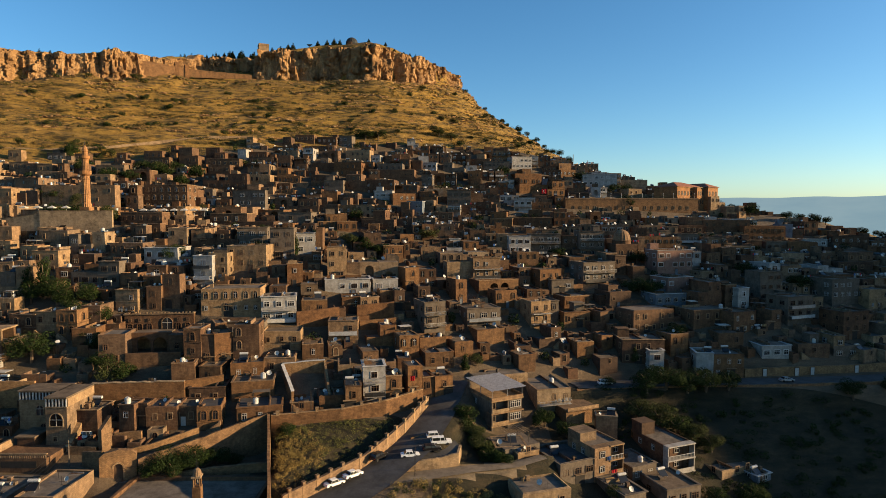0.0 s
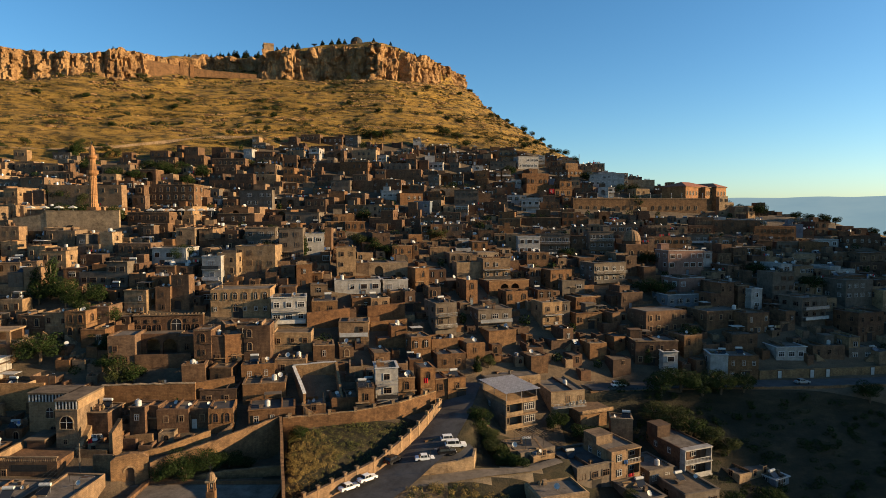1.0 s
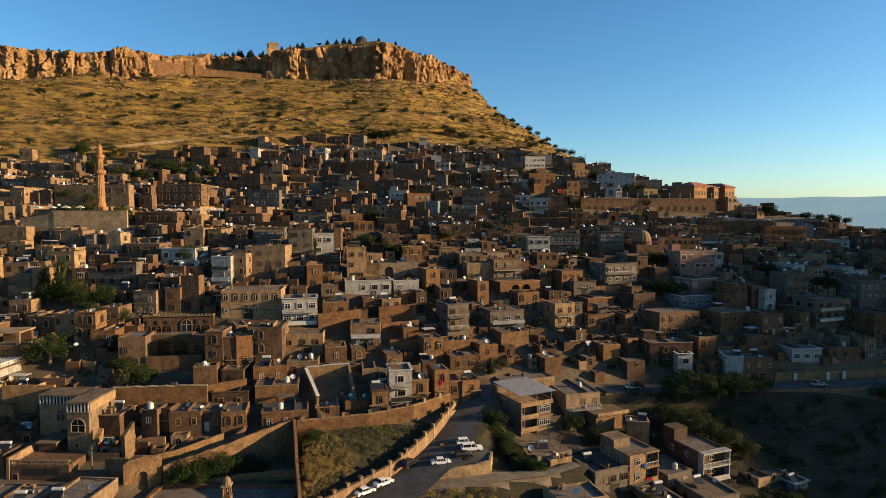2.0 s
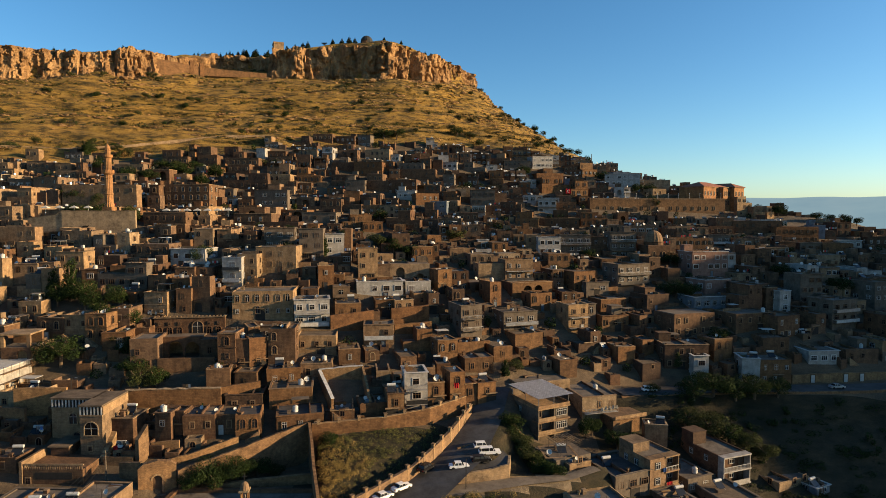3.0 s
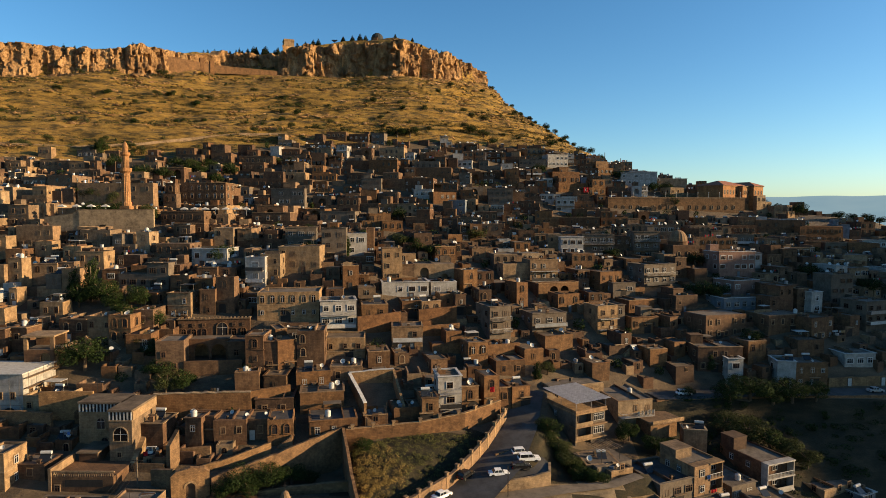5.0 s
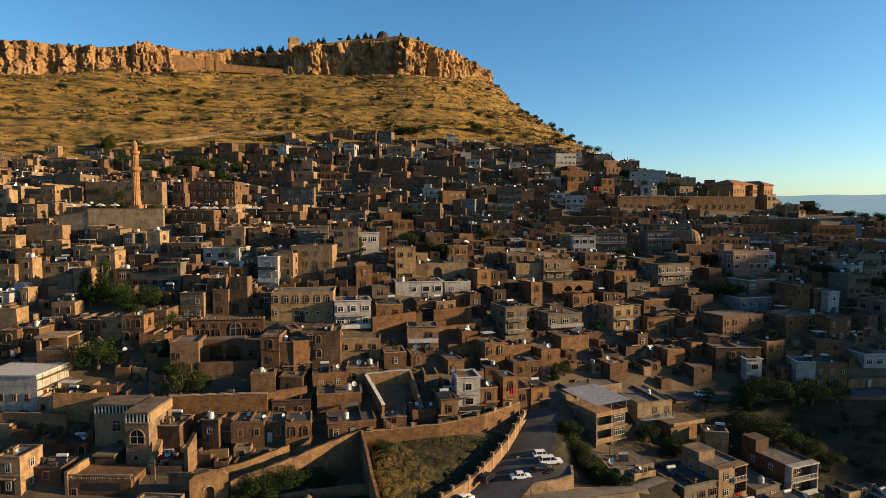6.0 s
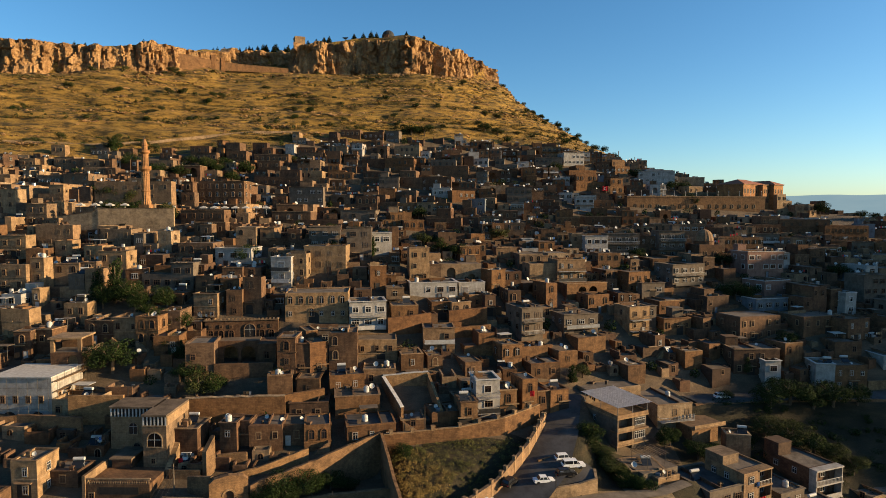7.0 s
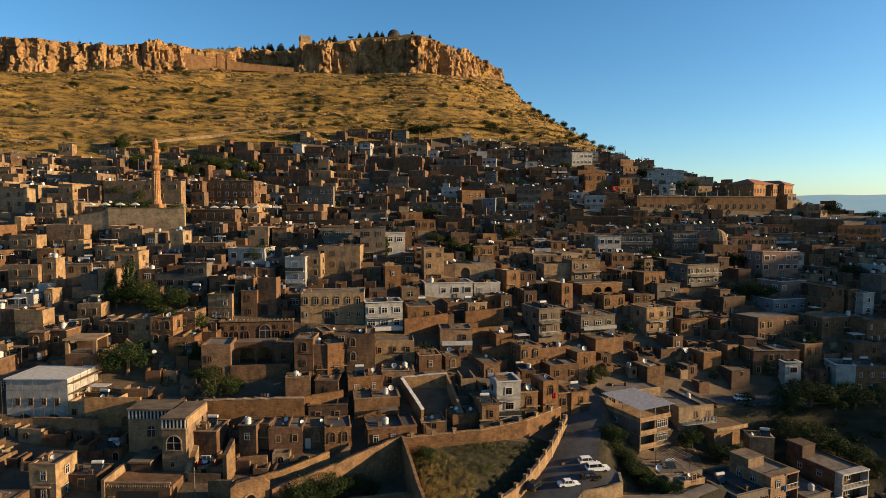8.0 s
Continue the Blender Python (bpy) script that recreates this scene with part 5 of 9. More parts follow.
def domed_tomb(x, y, z):
    h0 = thing("domed_tomb", pose(x, y, z, 0, 0, 8), "square stone tomb with a ribbed pale dome", "tomb")
    bm = bmesh.new()
    shell(bm, 8.4, 8.4, 7.2, 0.5, 0.3, y=-4.2)
    part("wall", bm, "stone", h0)
    bm = bmesh.new()
    box(bm, -3.9, 3.9, -3.9, 3.9, 6.5, 6.95)
    part("roof", bm, "roof_earth", h0)
    bm = bmesh.new()
    lathe(bm, [(3.35, 6.9), (3.35, 8.2), (3.5, 8.25), (3.5, 8.45), (3.2, 8.5)], 16)
    part("drum", bm, "stone", h0)
    bm = bmesh.new()
    lathe(bm, [(3.2, 8.4)] + [(3.2 * math.cos(a) ** 0.9, 8.5 + 3.9 * math.sin(a)) for a in (0.2, 0.45, 0.7, 0.95, 1.2, 1.4)] + [(0.12, 12.5)], 32, 0, 0.035)
    part("dome", bm, "pale_stone", h0)
    bm = bmesh.new()
    lathe(bm, [(0.1, 12.4), (0.2, 12.7), (0.05, 13.0), (0.03, 13.5)], 8)
    part("finial", bm, "iron", h0)
    window(h0, -1.8, -4.2, 3.2, 0, "arch", 0.9, 1.8, "pale_stone", "brown_frame")
    window(h0, 1.8, -4.2, 3.2, 0, "arch", 0.9, 1.8, "pale_stone", "brown_frame")
    FOOTPRINTS.append((x, y, 4.6, 4.6))


domed_tomb(65.8, 220.9, 41.6)


def hipped(bm, x0, x1, y0, y1, z, rise, over=0.5):
    x0, x1, y0, y1 = x0 - over, x1 + over, y0 - over, y1 + over
    w, d = x1 - x0, y1 - y0
    q = min(w, d) / 2
    if w >= d:
        r = [(x0 + q, (y0 + y1) / 2), (x1 - q, (y0 + y1) / 2)]
    else:
        r = [((x0 + x1) / 2, y0 + q), ((x0 + x1) / 2, y1 - q)]
    lo = [bm.verts.new((a, b, z)) for a, b in ((x0, y0), (x1, y0), (x1, y1), (x0, y1))]
    up = [bm.verts.new((a, b, z + 0.2)) for a, b in ((x0, y0), (x1, y0), (x1, y1), (x0, y1))]
    t = [bm.verts.new((a, b, z + rise)) for a, b in r]
    bm.faces.new(lo[::-1])
    for k in range(4):
        bm.faces.new((lo[k], lo[(k + 1) % 4], up[(k + 1) % 4], up[k]))
    if w >= d:
        fs = ((up[0], up[1], t[1], t[0]), (up[1], up[2], t[1]), (up[2], up[3], t[0], t[1]), (up[3], up[0], t[0]))
    else:
        fs = ((up[0], up[1], t[0]), (up[1], up[2], t[1], t[0]), (up[2], up[3], t[1]), (up[3], up[0], t[0], t[1]))
    for f in fs:
        bm.faces.new(f)


def palace(x, y, z):
    """Large two-storey stone building with projecting wings under a hipped red roof."""
    h0 = thing("large_building", pose(x, y, z, 0, 0, 36), "large orange stone public building with a red hipped roof", "building")
    for x0, x1, y0, y1 in ((-15, -1.5, 3.0, 16), (-1.5, 5.0, 0.8, 16), (5.0, 14, -1.2, 16)):
        bm = bmesh.new()
        box(bm, x0, x1, y0, y1, -8, 9.6)
        part("wall", bm, "minaret_stone", h0)
        bm = bmesh.new()
        box(bm, x0 - 0.2, x1 + 0.2, y0 - 0.2, y1 + 0.2, 9.45, 9.75)
        part("eaves", bm, "pale_stone", h0)
    for x0, x1, y0, y1, rise in ((-15, 5, 3.0, 16, 2.6), (5.0, 14, -1.2, 16, 2.2)):
        bm = bmesh.new()
        hipped(bm, x0, x1, y0, y1, 9.75, rise)
        part("roof", bm, "roof_tile_red", h0)
    for k in range(5):
        for zz in (1.2, 5.6):
            window(h0, -13.5 + k * 2.6, 3.0, zz, 0, "rect", 0.95, 1.9, "pale_stone", "brown_frame")
    for k in range(3):
        for zz in (1.2, 5.6):
            window(h0, 0 + k * 1.8, 0.8, zz, 0, "rect", 0.8, 1.9, "pale_stone", "brown_frame")
            window(h0, 6.6 + k * 2.9, -1.2, zz, 0, "rect", 0.95, 1.9, "pale_stone", "brown_frame")
    for k in range(4):
        window(h0, 14, 1.0 + k * 3.6, 5.6, 90, "rect", 0.95, 1.9, "pale_stone", "brown_frame")
    FOOTPRINTS.append((x, y + 8, 16, 10))


palace(128.0, 299.5, 63.2)


def vaulted_terrace():
    """The long terrace front below the large building, with niches and two buttresses."""
    h0 = thing("arcaded_terrace", pose(58.5, 287.0, 52, 0, 0, 5), "long stone terrace front with small arched windows and buttresses", "terrace")
    bm = bmesh.new()
    box(bm, 0, 66, 0, 4, -4, 14.6)
    part("wall", bm, "orange_stone", h0)
    bm = bmesh.new()
    box(bm, -0.1, 66.1, -0.15, 0.4, 14.6, 15.2)
    part("parapet", bm, "pale_stone", h0)
    bm = bmesh.new()
    box(bm, 0, 66, 0.4, 4.0, 14.6, 14.75)
    part("terrace_floor", bm, "roof_screed", h0)
    for x0 in (16, 33):
        bm = bmesh.new()
        v = box(bm, x0, x0 + 3, -4.2, 0, -4, 11)
        for p in v[4:6]:
            p.co.y = -0.4
        part("buttress", bm, "pale_stone", h0)
    for k in range(17):
        if k not in (4, 9):
            window(h0, 4 + k * 3.55, 0, 9.7, 0, "arch", 0.75, 1.7, "pale_stone", "brown_frame")
    for k in range(13):
        bm = bmesh.new()
        lathe(bm, [(0.07, 15.2), (0.06, 17.3), (0.16, 17.35), (0.16, 17.6), (0.04, 17.7)], 8, at=(1.5 + k * 5.2, 0.1))
        part("lamp_post", bm, "white_trim", h0)
    FOOTPRINTS.append((91, 291, 34, 3))


vaulted_terrace()


def castle_tower(x, y, z):
    h0 = thing("castle_tower", pose(x, y, z, 0, 0, 24), "square fortress tower of orange stone on the cliff edge", "tower")
    bm = bmesh.new()
    v = box(bm, -3.2, 3.2, -3.2, 3.2, -6, 4.6)
    for p in v[:4]:
        p.co.x, p.co.y = p.co.x * 1.12, p.co.y * 1.12
    part("body", bm, "pale_stone", h0)
    bm = bmesh.new()
    shell(bm, 6.8, 6.8, 1.3, 0.6, 0.9, y=-3.4, z=4.3, wob=0.2)
    part("parapet", bm, "pale_stone", h0)


castle_tower(-122.6, 417.5, 169.6)


def radar_dome(x, y, z):
    h0 = thing("radar_dome", pose(x, y, z) @ Matrix.Scale(0.82, 4), "grey faceted dome on the summit", "dome")
    bm = bmesh.new()
    lathe(bm, [(4.6, -3), (4.6, 0.6), (5.2, 1.2)] + [(5.4 * math.cos(a), 2.4 + 5.4 * math.sin(a)) for a in (0.0, 0.3, 0.6, 0.9, 1.2, 1.45)], 14)
    part("shell", bm, "dome_lead", h0)
    bm = bmesh.new()
    box(bm, -3.0, 1.0, -8, -5, -2, 1.8)
    box(bm, -3.3, 1.3, -8.3, -4.7, 1.8, 2.1)
    part("hut", bm, "stone", h0)


radar_dome(-65.8, 442, 180.6)


def mast(x, y, z, h, arm):
    h0 = thing("mast", pose(x, y, z), "dark steel mast standing on the skyline", "mast", "skyline masts")
    bm = bmesh.new()
    rod(bm, (0, 0, -3), (0, 0, h), 0.22, 8)
    part("pole", bm, "iron", h0)
    if arm:
        bm = bmesh.new()
        box(bm, -arm, arm, -0.6, 0.6, h - 0.5, h)
        box(bm, -arm * 0.55, arm * 0.55, -0.4, 0.4, h - 1.1, h - 0.5)
        part("crossarm", bm, "iron", h0)


mast(-95, 436, 173.5, 7.0, 1.9)
mast(-79, 440, 176.0, 8.0, 0)
for x, y in ((95, 396), (88, 408)):
    mast(x, y, ground(x, y), 7.0, 0)

# ---- the tall stone house with arcaded attic ----


def manor():
    h0 = thing("manor_house", pose(-73.75, 112.2, 15.6, 0, 0, 0), "tall pale stone house with an arcaded attic and arched windows", "house")
    h = 9.6
    bm = bmesh.new()
    box(bm, -2.05, 2.05, 0, 8.8, -1.5, h - 1.9)
    part("wall", bm, "pale_stone", h0)
    bm = bmesh.new()
    box(bm, -10.1, -2.05, 4.4, 9.6, -1.5, h - 1.9)
    part("wall", bm, "pale_stone", h0)
    for x0, x1, y0, y1 in ((-2.05, 2.05, 0, 8.8), (-10.1, -2.05, 4.4, 9.6)):
        # solid core behind the pillars, coloured dark as the attic's inner shade
        bm = bmesh.new()
        box(bm, x0 + 0.25, x1 - 0.2, y0 + 0.25, y1, h - 1.9, h - 0.35)
        part("attic_back", bm, "dark_room", h0)
        n = int((x1 - x0) / 0.62)
        for k in range(n + 1):
            bm = bmesh.new()
            xx = x0 + 0.12 + (x1 - x0 - 0.24) * k / n
            box(bm, xx - 0.11, xx + 0.11, y0, y0 + 0.22, h - 1.9, h - 0.35)
            part("attic_pillar", bm, "white_trim", h0)
        bm = bmesh.new()
        box(bm, x0 - 0.15, x1 + 0.15, y0 - 0.2, y1 + 0.1, h - 0.35, h)
        part("roof", bm, "roof_earth", h0)
        bm = bmesh.new()
        box(bm, x0 - 0.08, x1 + 0.08, y0 - 0.1, y0 + 0.3, h - 2.08, h - 1.88)
        part("sill_band", bm, "pale_stone", h0)
    bm = bmesh.new()
    box(bm, 2.0, 2.25, 0.1, 8.8, h - 1.9, h - 0.35)
    part("attic_wall", bm, "pale_stone", h0)
    bm = bmesh.new()
    v = box(bm, 2.05, 3.0, -1.0, 5.0, -2, 5.2)
    v[5].co.z = v[4].co.z = 0.4
    part("stair_flank", bm, "pale_stone", h0)
    window(h0, 0, 0, 4.0, 0, "arch", 2.4, 2.4, "pale_stone", "white_trim")
    window(h0, -6.0, 4.4, 4.6, 0, "arch", 1.4, 2.0, "pale_stone", "white_trim")
    window(h0, -3.2, 4.4, 4.6, 0, "arch", 1.0, 2.0, "pale_stone", "white_trim")
    window(h0, -5.4, 4.4, 1.0, 0, "arch", 1.3, 1.9, "pale_stone", "brown_frame")
    window(h0, -0.3, 0, 1.0, 0, "rect", 0.7, 0.9, "pale_stone", "brown_frame")
    window(h0, 2.05, 5.6, 5.3, 90, "rect", 0.7, 1.1, "pale_stone", "brown_frame")
    bm = bmesh.new()
    box(bm, -7.5, -3.6, -1.0, 4.4, 2.0, 2.25)
    part("porch_roof", bm, "roof_earth", h0)
    bm = bmesh.new()
    box(bm, -7.2, -3.9, -0.6, 4.4, -1.5, 2.0)
    part("porch_wall", bm, "stone", h0)
    FOOTPRINTS.append((-77, 117, 7.5, 6))


manor()


def balustrade_house():
    """The low house in front of the manor, with a pierced parapet."""
    x, y, top = -76.5, 105.6, 17.0
    h0 = thing("house", pose(x, y, 11.0), "low stone house with a pierced stone parapet", "house", "houses of the old town")
    bm = bmesh.new()
    box(bm, -5.4, 5.0, 0, 6.5, -2, 5.0)
    part("wall", bm, "stone", h0)
    for k in range(27):
        bm = bmesh.new()
        lathe(bm, [(0.09, 5.0), (0.13, 5.2), (0.06, 5.45), (0.09, 5.7)], 8, at=(-5.2 + k * 0.385, 0.15))
        part("baluster", bm, "pale_stone", h0)
    bm = bmesh.new()
    box(bm, -5.5, 5.1, 0, 0.32, 5.7, 5.92)
    part("hand_rail", bm, "pale_stone", h0)
    # flat panel with the shade of an opening put into its colour
    bm = bmesh.new()
    box(bm, -3.2, 3.2, -0.03, 0.02, 3.3, 4.5)
    part("shop_opening", bm, "dark_room", h0)
    bm = bmesh.new()
    box(bm, -5.9, -5.4, -0.2, 6.5, -2, 6.4)
    part("end_wall", bm, "pale_stone", h0)
    window(h0, -4.5, 0, 2.4, 0, "rect", 0.8, 1.1, "pale_stone", "brown_frame")
    FOOTPRINTS.append((x, y + 3, 6, 4))


balustrade_house()


def scaffolded_house():
    h0 = thing("house", pose(-104.1, 122.5, 20.5), "white-sheeted stone house under restoration with scaffolding", "house", "houses of the old town")
    w, d, h = 11.6, 9.8, 10.2
    bm = bmesh.new()
    shell(bm, w, d, h, 0.3, 0.4, z=-2, wob=0.02)
    part("wall", bm, "white_paint", h0)
    bm = bmesh.new()
    box(bm, -w / 2 - 0.2, w / 2 + 0.2, -0.3, d + 0.2, h - 2.05, h - 1.8)
    part("roof", bm, "canvas", h0)
    for k in range(4):
        window(h0, -3.6 + k * 2.45, 0, 3.3, 0, "rect", 0.75, 1.25, "pale_stone", "brown_frame")
    for k in (-2.4, 3.0):
        # no recess here: a flat arched panel painted as dark inner shade
        bm = bmesh.new()
        prism(bm, [(k + a, b - 0.6) for a, b in arch_ring(2.6, 2.2, 10)], -0.05, 0.02)
        part("arch_opening", bm, "dark_room", h0)
    for k in range(3):
        window(h0, w / 2, 2.2 + k * 2.7, 3.4, 90, "rect", 0.8, 1.4, "pale_stone", "brown_frame")
    s0 = thing("scaffolding", pose(-104.1, 121.4, 20.5), "light steel tube scaffolding against the sheeted house", "scaffolding")
    for k in range(7):
        bm = bmesh.new()
        rod(bm, (-5.8 + k * 1.95, 0, -2), (-5.8 + k * 1.95, 0, 8.3), 0.03)
        part("standard", bm, "iron", s0)
    for zz in (0.4, 2.4, 4.4, 6.4):
        bm = bmesh.new()
        rod(bm, (-6, 0, zz), (6.2, 0, zz), 0.025)
        part("ledger", bm, "iron", s0)
    for k in range(5):
        bm = bmesh.new()
        rod(bm, (6.9, 1.2 + k * 2.2, -1.5), (6.9, 1.2 + k * 2.2, 9.0), 0.03)
        part("standard", bm, "iron", s0)
    for zz in (1.4, 3.4, 5.4, 7.4):
        bm = bmesh.new()
        box(bm, 6.0, 6.95, 1.1, 10.2, zz, zz + 0.06)
        part("deck", bm, "pale_stone", s0)
    FOOTPRINTS.append((-104.1, 127, 7, 6))


scaffolded_house()
house(-91.3, 104.8, 4.2, 5.2, 20.2, 0, "yr")
house(-86.8, 107.6, 5.0, 4.5, 17.2, 4, "sr")
house(-106, 106.5, 8, 6, 19.0, 0, "sr")
house(-97, 99.5, 7, 5, 16.2, 3, "sr")


def church():
    h0 = thing("church", pose(-43, 96, 6), "low stone church with a plastered flat roof", "church")
    bm = bmesh.new()
    shell(bm, 25, 10.5, 6.4, 0.6, 0.7, x=-0.5)
    part("wall", bm, "stone", h0)
    bm = bmesh.new()
    box(bm, -12.5, 11.5, 0.5, 10.1, 5.2, 5.75)
    part("roof", bm, "roof_screed", h0)
    b0 = thing("bell_tower", pose(-39.5, 93.9, 13.3, 0, 0, 6) @ Matrix.Diagonal((0.78, 0.78, 0.86, 1)), "slender stone bell tower with a ribbed cap and cross", "bell tower")
    bm = bmesh.new()
    box(bm, -0.85, 0.85, -0.85, 0.85, -9, 3.6)
    part("base", bm, "orange_stone", b0)
    for sx in (-1, 1):
        for sy in (-1, 1):
            bm = bmesh.new()
            lathe(bm, [(0.2, 3.6), (0.17, 3.8), (0.17, 5.1), (0.22, 5.3)], 8, at=(sx * 0.6, sy * 0.6))
            part("column", bm, "orange_stone", b0)
    bm = bmesh.new()
    box(bm, -0.95, 0.95, -0.95, 0.95, 5.3, 5.65)
    part("entablature", bm, "pale_stone", b0)
    bm = bmesh.new()
    lathe(bm, [(0.92, 5.65)] + [(0.92 * math.cos(a), 5.7 + 1.35 * math.sin(a)) for a in (0.1, 0.4, 0.7, 1.0, 1.3, 1.5)], 24, 0, 0.07)
    part("cap", bm, "pale_stone", b0)
    bm = bmesh.new()
    box(bm, -0.05, 0.05, -0.05, 0.05, 7.0, 8.6)
    box(bm, -0.42, 0.42, -0.045, 0.045, 7.85, 7.97)
    part("cross", bm, "iron", b0)
    bm = bmesh.new()
    lathe(bm, [(0.32, 4.2), (0.24, 4.5), (0.14, 4.75), (0.05, 4.85)], 12)
    part("bell", bm, "iron", b0)
    FOOTPRINTS.append((-43, 101, 13, 6))


church()
wall_run("garden_wall", [(-52, 107.8, 9, 12.2), (-43, 108.6, 9, 13.0), (-32.4, 110.2, 9, 13.4)], 0.7, "rubble", "rubble wall between church roof and garden", False)


def gatehouse():
    h0 = thing("gate", pose(-58.6, 105.6, 10.5, 0, 0, 22), "arched stone gate with a dark doorway", "gate")
    bm = bmesh.new()
    w, h = 2.2, 4.6
    # front with a round-headed opening
    for a, b in ((-3.0, -0.75), (0.75, 3.0)):
        box(bm, a, b, 0, 0.9, -2, 6.0)
    box(bm, -0.75, 0.75, 0, 0.9, 4.5, 6.0)
    part("wall", bm, "rubble", h0)
    bm = bmesh.new()
    prism(bm, [(-3.05, 6.0), (3.05, 6.0), (2.2, 6.7), (0, 7.05), (-2.2, 6.7)], -0.05, 0.95)
    part("gable", bm, "rubble", h0)
    ring_o, ring_i = arch_ring(1.5, 3.0, 10, 0.3), arch_ring(1.5, 3.0, 10)
    for i in range(1, len(ring_o) - 1):
        bm = bmesh.new()
        v = [bm.verts.new((p[0], yy, p[1] + 1.5)) for yy in (-0.08, 0.3) for p in (ring_o[i], ring_o[i + 1], ring_i[i + 1], ring_i[i])]
        for f in ((0, 1, 2, 3), (1, 0, 4, 5), (3, 2, 6, 7), (0, 3, 7, 4), (2, 1, 5, 6), (7, 6, 5, 4)):
            bm.faces.new([v[q] for q in f])
        part("arch_stone", bm, "pale_stone", h0)
    bm = bmesh.new()
    box(bm, -0.75, 0.75, 0.45, 0.55, 0, 4.5)
    part("door", bm, "brown_frame", h0)
    bm = bmesh.new()
    for k in range(6):
        box(bm, -1.3, 1.3, -0.4 - 0.45 * (k + 1), -0.4 - 0.45 * k, -2, 1.3 - 0.2 * k)
    part("steps", bm, "paving", h0)
    FOOTPRINTS.append((-58.6, 106, 3, 2))


gatehouse()
house(-65.3, 93.0, 6.6, 10.5, 14.9, 8, "yn")
house(-76, 94.5, 10, 8, 14.2, 4, "gn")


def balcony_block():
    """Concrete house with open balconies and a sheet-metal roof on posts."""
    h0 = thing("apartment_house", pose(14.3, 130.6, 11.5, 0, 0, 27.5), "unfinished concrete apartment house with balconies under a metal roof", "house")
    w, d = 8.3, 10.2
    x0, x1 = -w / 2, w / 2
    bm = bmesh.new()
    box(bm, x0, x1, 2.0, d, -2, 7.2)
    part("wall", bm, "grey_concrete", h0)
    bm = bmesh.new()
    box(bm, x0, x0 + 0.25, 0, 2.0, -2, 7.2)
    part("side_wall", bm, "grey_concrete", h0)
    bm = bmesh.new()
    box(bm, 0.4, x1, 0.6, 2.0, -2, 7.2)
    part("bay", bm, "grey_concrete", h0)
    for z in (1.6, 4.4, 7.2):
        bm = bmesh.new()
        box(bm, x0 - 0.1, x1 + 0.1, -0.1, d + 0.1 if z > 7 else 2.0, z, z + 0.28)
        part("slab", bm, "pale_stone", h0)
    for z in (1.9, 4.7):
        bm = bmesh.new()
        box(bm, x0 + 0.25, 0.4, 0, 0.1, z, z + 0.75)
        part("balcony_parapet", bm, "pale_stone", h0)
        window(h0, 2.4, 0.6, z + 0.5, 0, "rect", 2.8, 1.5, "", "white_trim")
        window(h0, -2.6, 2.0, z + 0.3, 0, "rect", 1.2, 1.7, "", "brown_frame")
        window(h0, x0, 6.5, z + 0.6, -90, "rect", 0.8, 1.2, "", "white_trim")
    bm = bmesh.new()
    box(bm, x0, x1, 0, 0.12, 7.48, 8.1)
    box(bm, x0, x0 + 0.12, 0.12, d, 7.48, 8.1)
    box(bm, x1 - 0.12, x1, 0.12, d, 7.48, 8.1)
    part("roof_parapet", bm, "pale_stone", h0)
    for px, py in ((x0 + 0.2, 0.2), (x1 - 0.2, 0.2), (x0 + 0.2, d - 0.2), (x1 - 0.2, d - 0.2), (x0 + 0.2, d / 2), (x1 - 0.2, d / 2), (0, 0.2)):
        bm = bmesh.new()
        rod(bm, (px, py, 7.4), (px, py, 9.9 + 0.03 * py), 0.07)
        part("post", bm, "galvanised", h0)
    bm = bmesh.new()
    n = 40
    rows = []
    for i in range(n + 1):
        xx = x0 - 0.5 + (w + 1.0) * i / n
        zz = 0.05 * (i % 2)
        rows.append([bm.verts.new((xx, yy, 9.95 + 0.03 * yy + zz)) for yy in (-0.7, d + 0.5)])
    for a, b in zip(rows, rows[1:]):
        bm.faces.new((a[0], b[0], b[1], a[1]))
    bmesh.ops.solidify(bm, geom=bm.faces[:], thickness=0.03)
    part("metal_roof", bm, "sheet_metal", h0)
    FOOTPRINTS.append((12, 136, 8, 8))


balcony_block()


def pergola(x, y, z, yaw):
    h0 = thing("pergola", pose(x, y, z, 0, 0, yaw), "rough wooden pergola over a small terrace", "pergola")
    bm = bmesh.new()
    box(bm, -4.2, 4.2, -3.2, 4.2, -5, 0)
    part("terrace", bm, "grey_concrete", h0)
    for px, py in ((-2.2, -2.0), (2.2, -2.0), (-2.2, 2.0), (2.2, 2.0)):
        bm = bmesh.new()
        rod(bm, (px, py, 0), (px, py, 2.4), 0.05)
        part("post", bm, "iron", h0)
    for k in range(9):
        bm = bmesh.new()
        xx = -2.6 + k * 0.65
        box(bm, xx - 0.04, xx + 0.04, -2.4, 2.4, 2.4, 2.5)
        part("slat", bm, "pale_stone", h0)
    FOOTPRINTS.append((x, y, 4, 3))


pergola(14.8, 122.6, 12.6, 26)


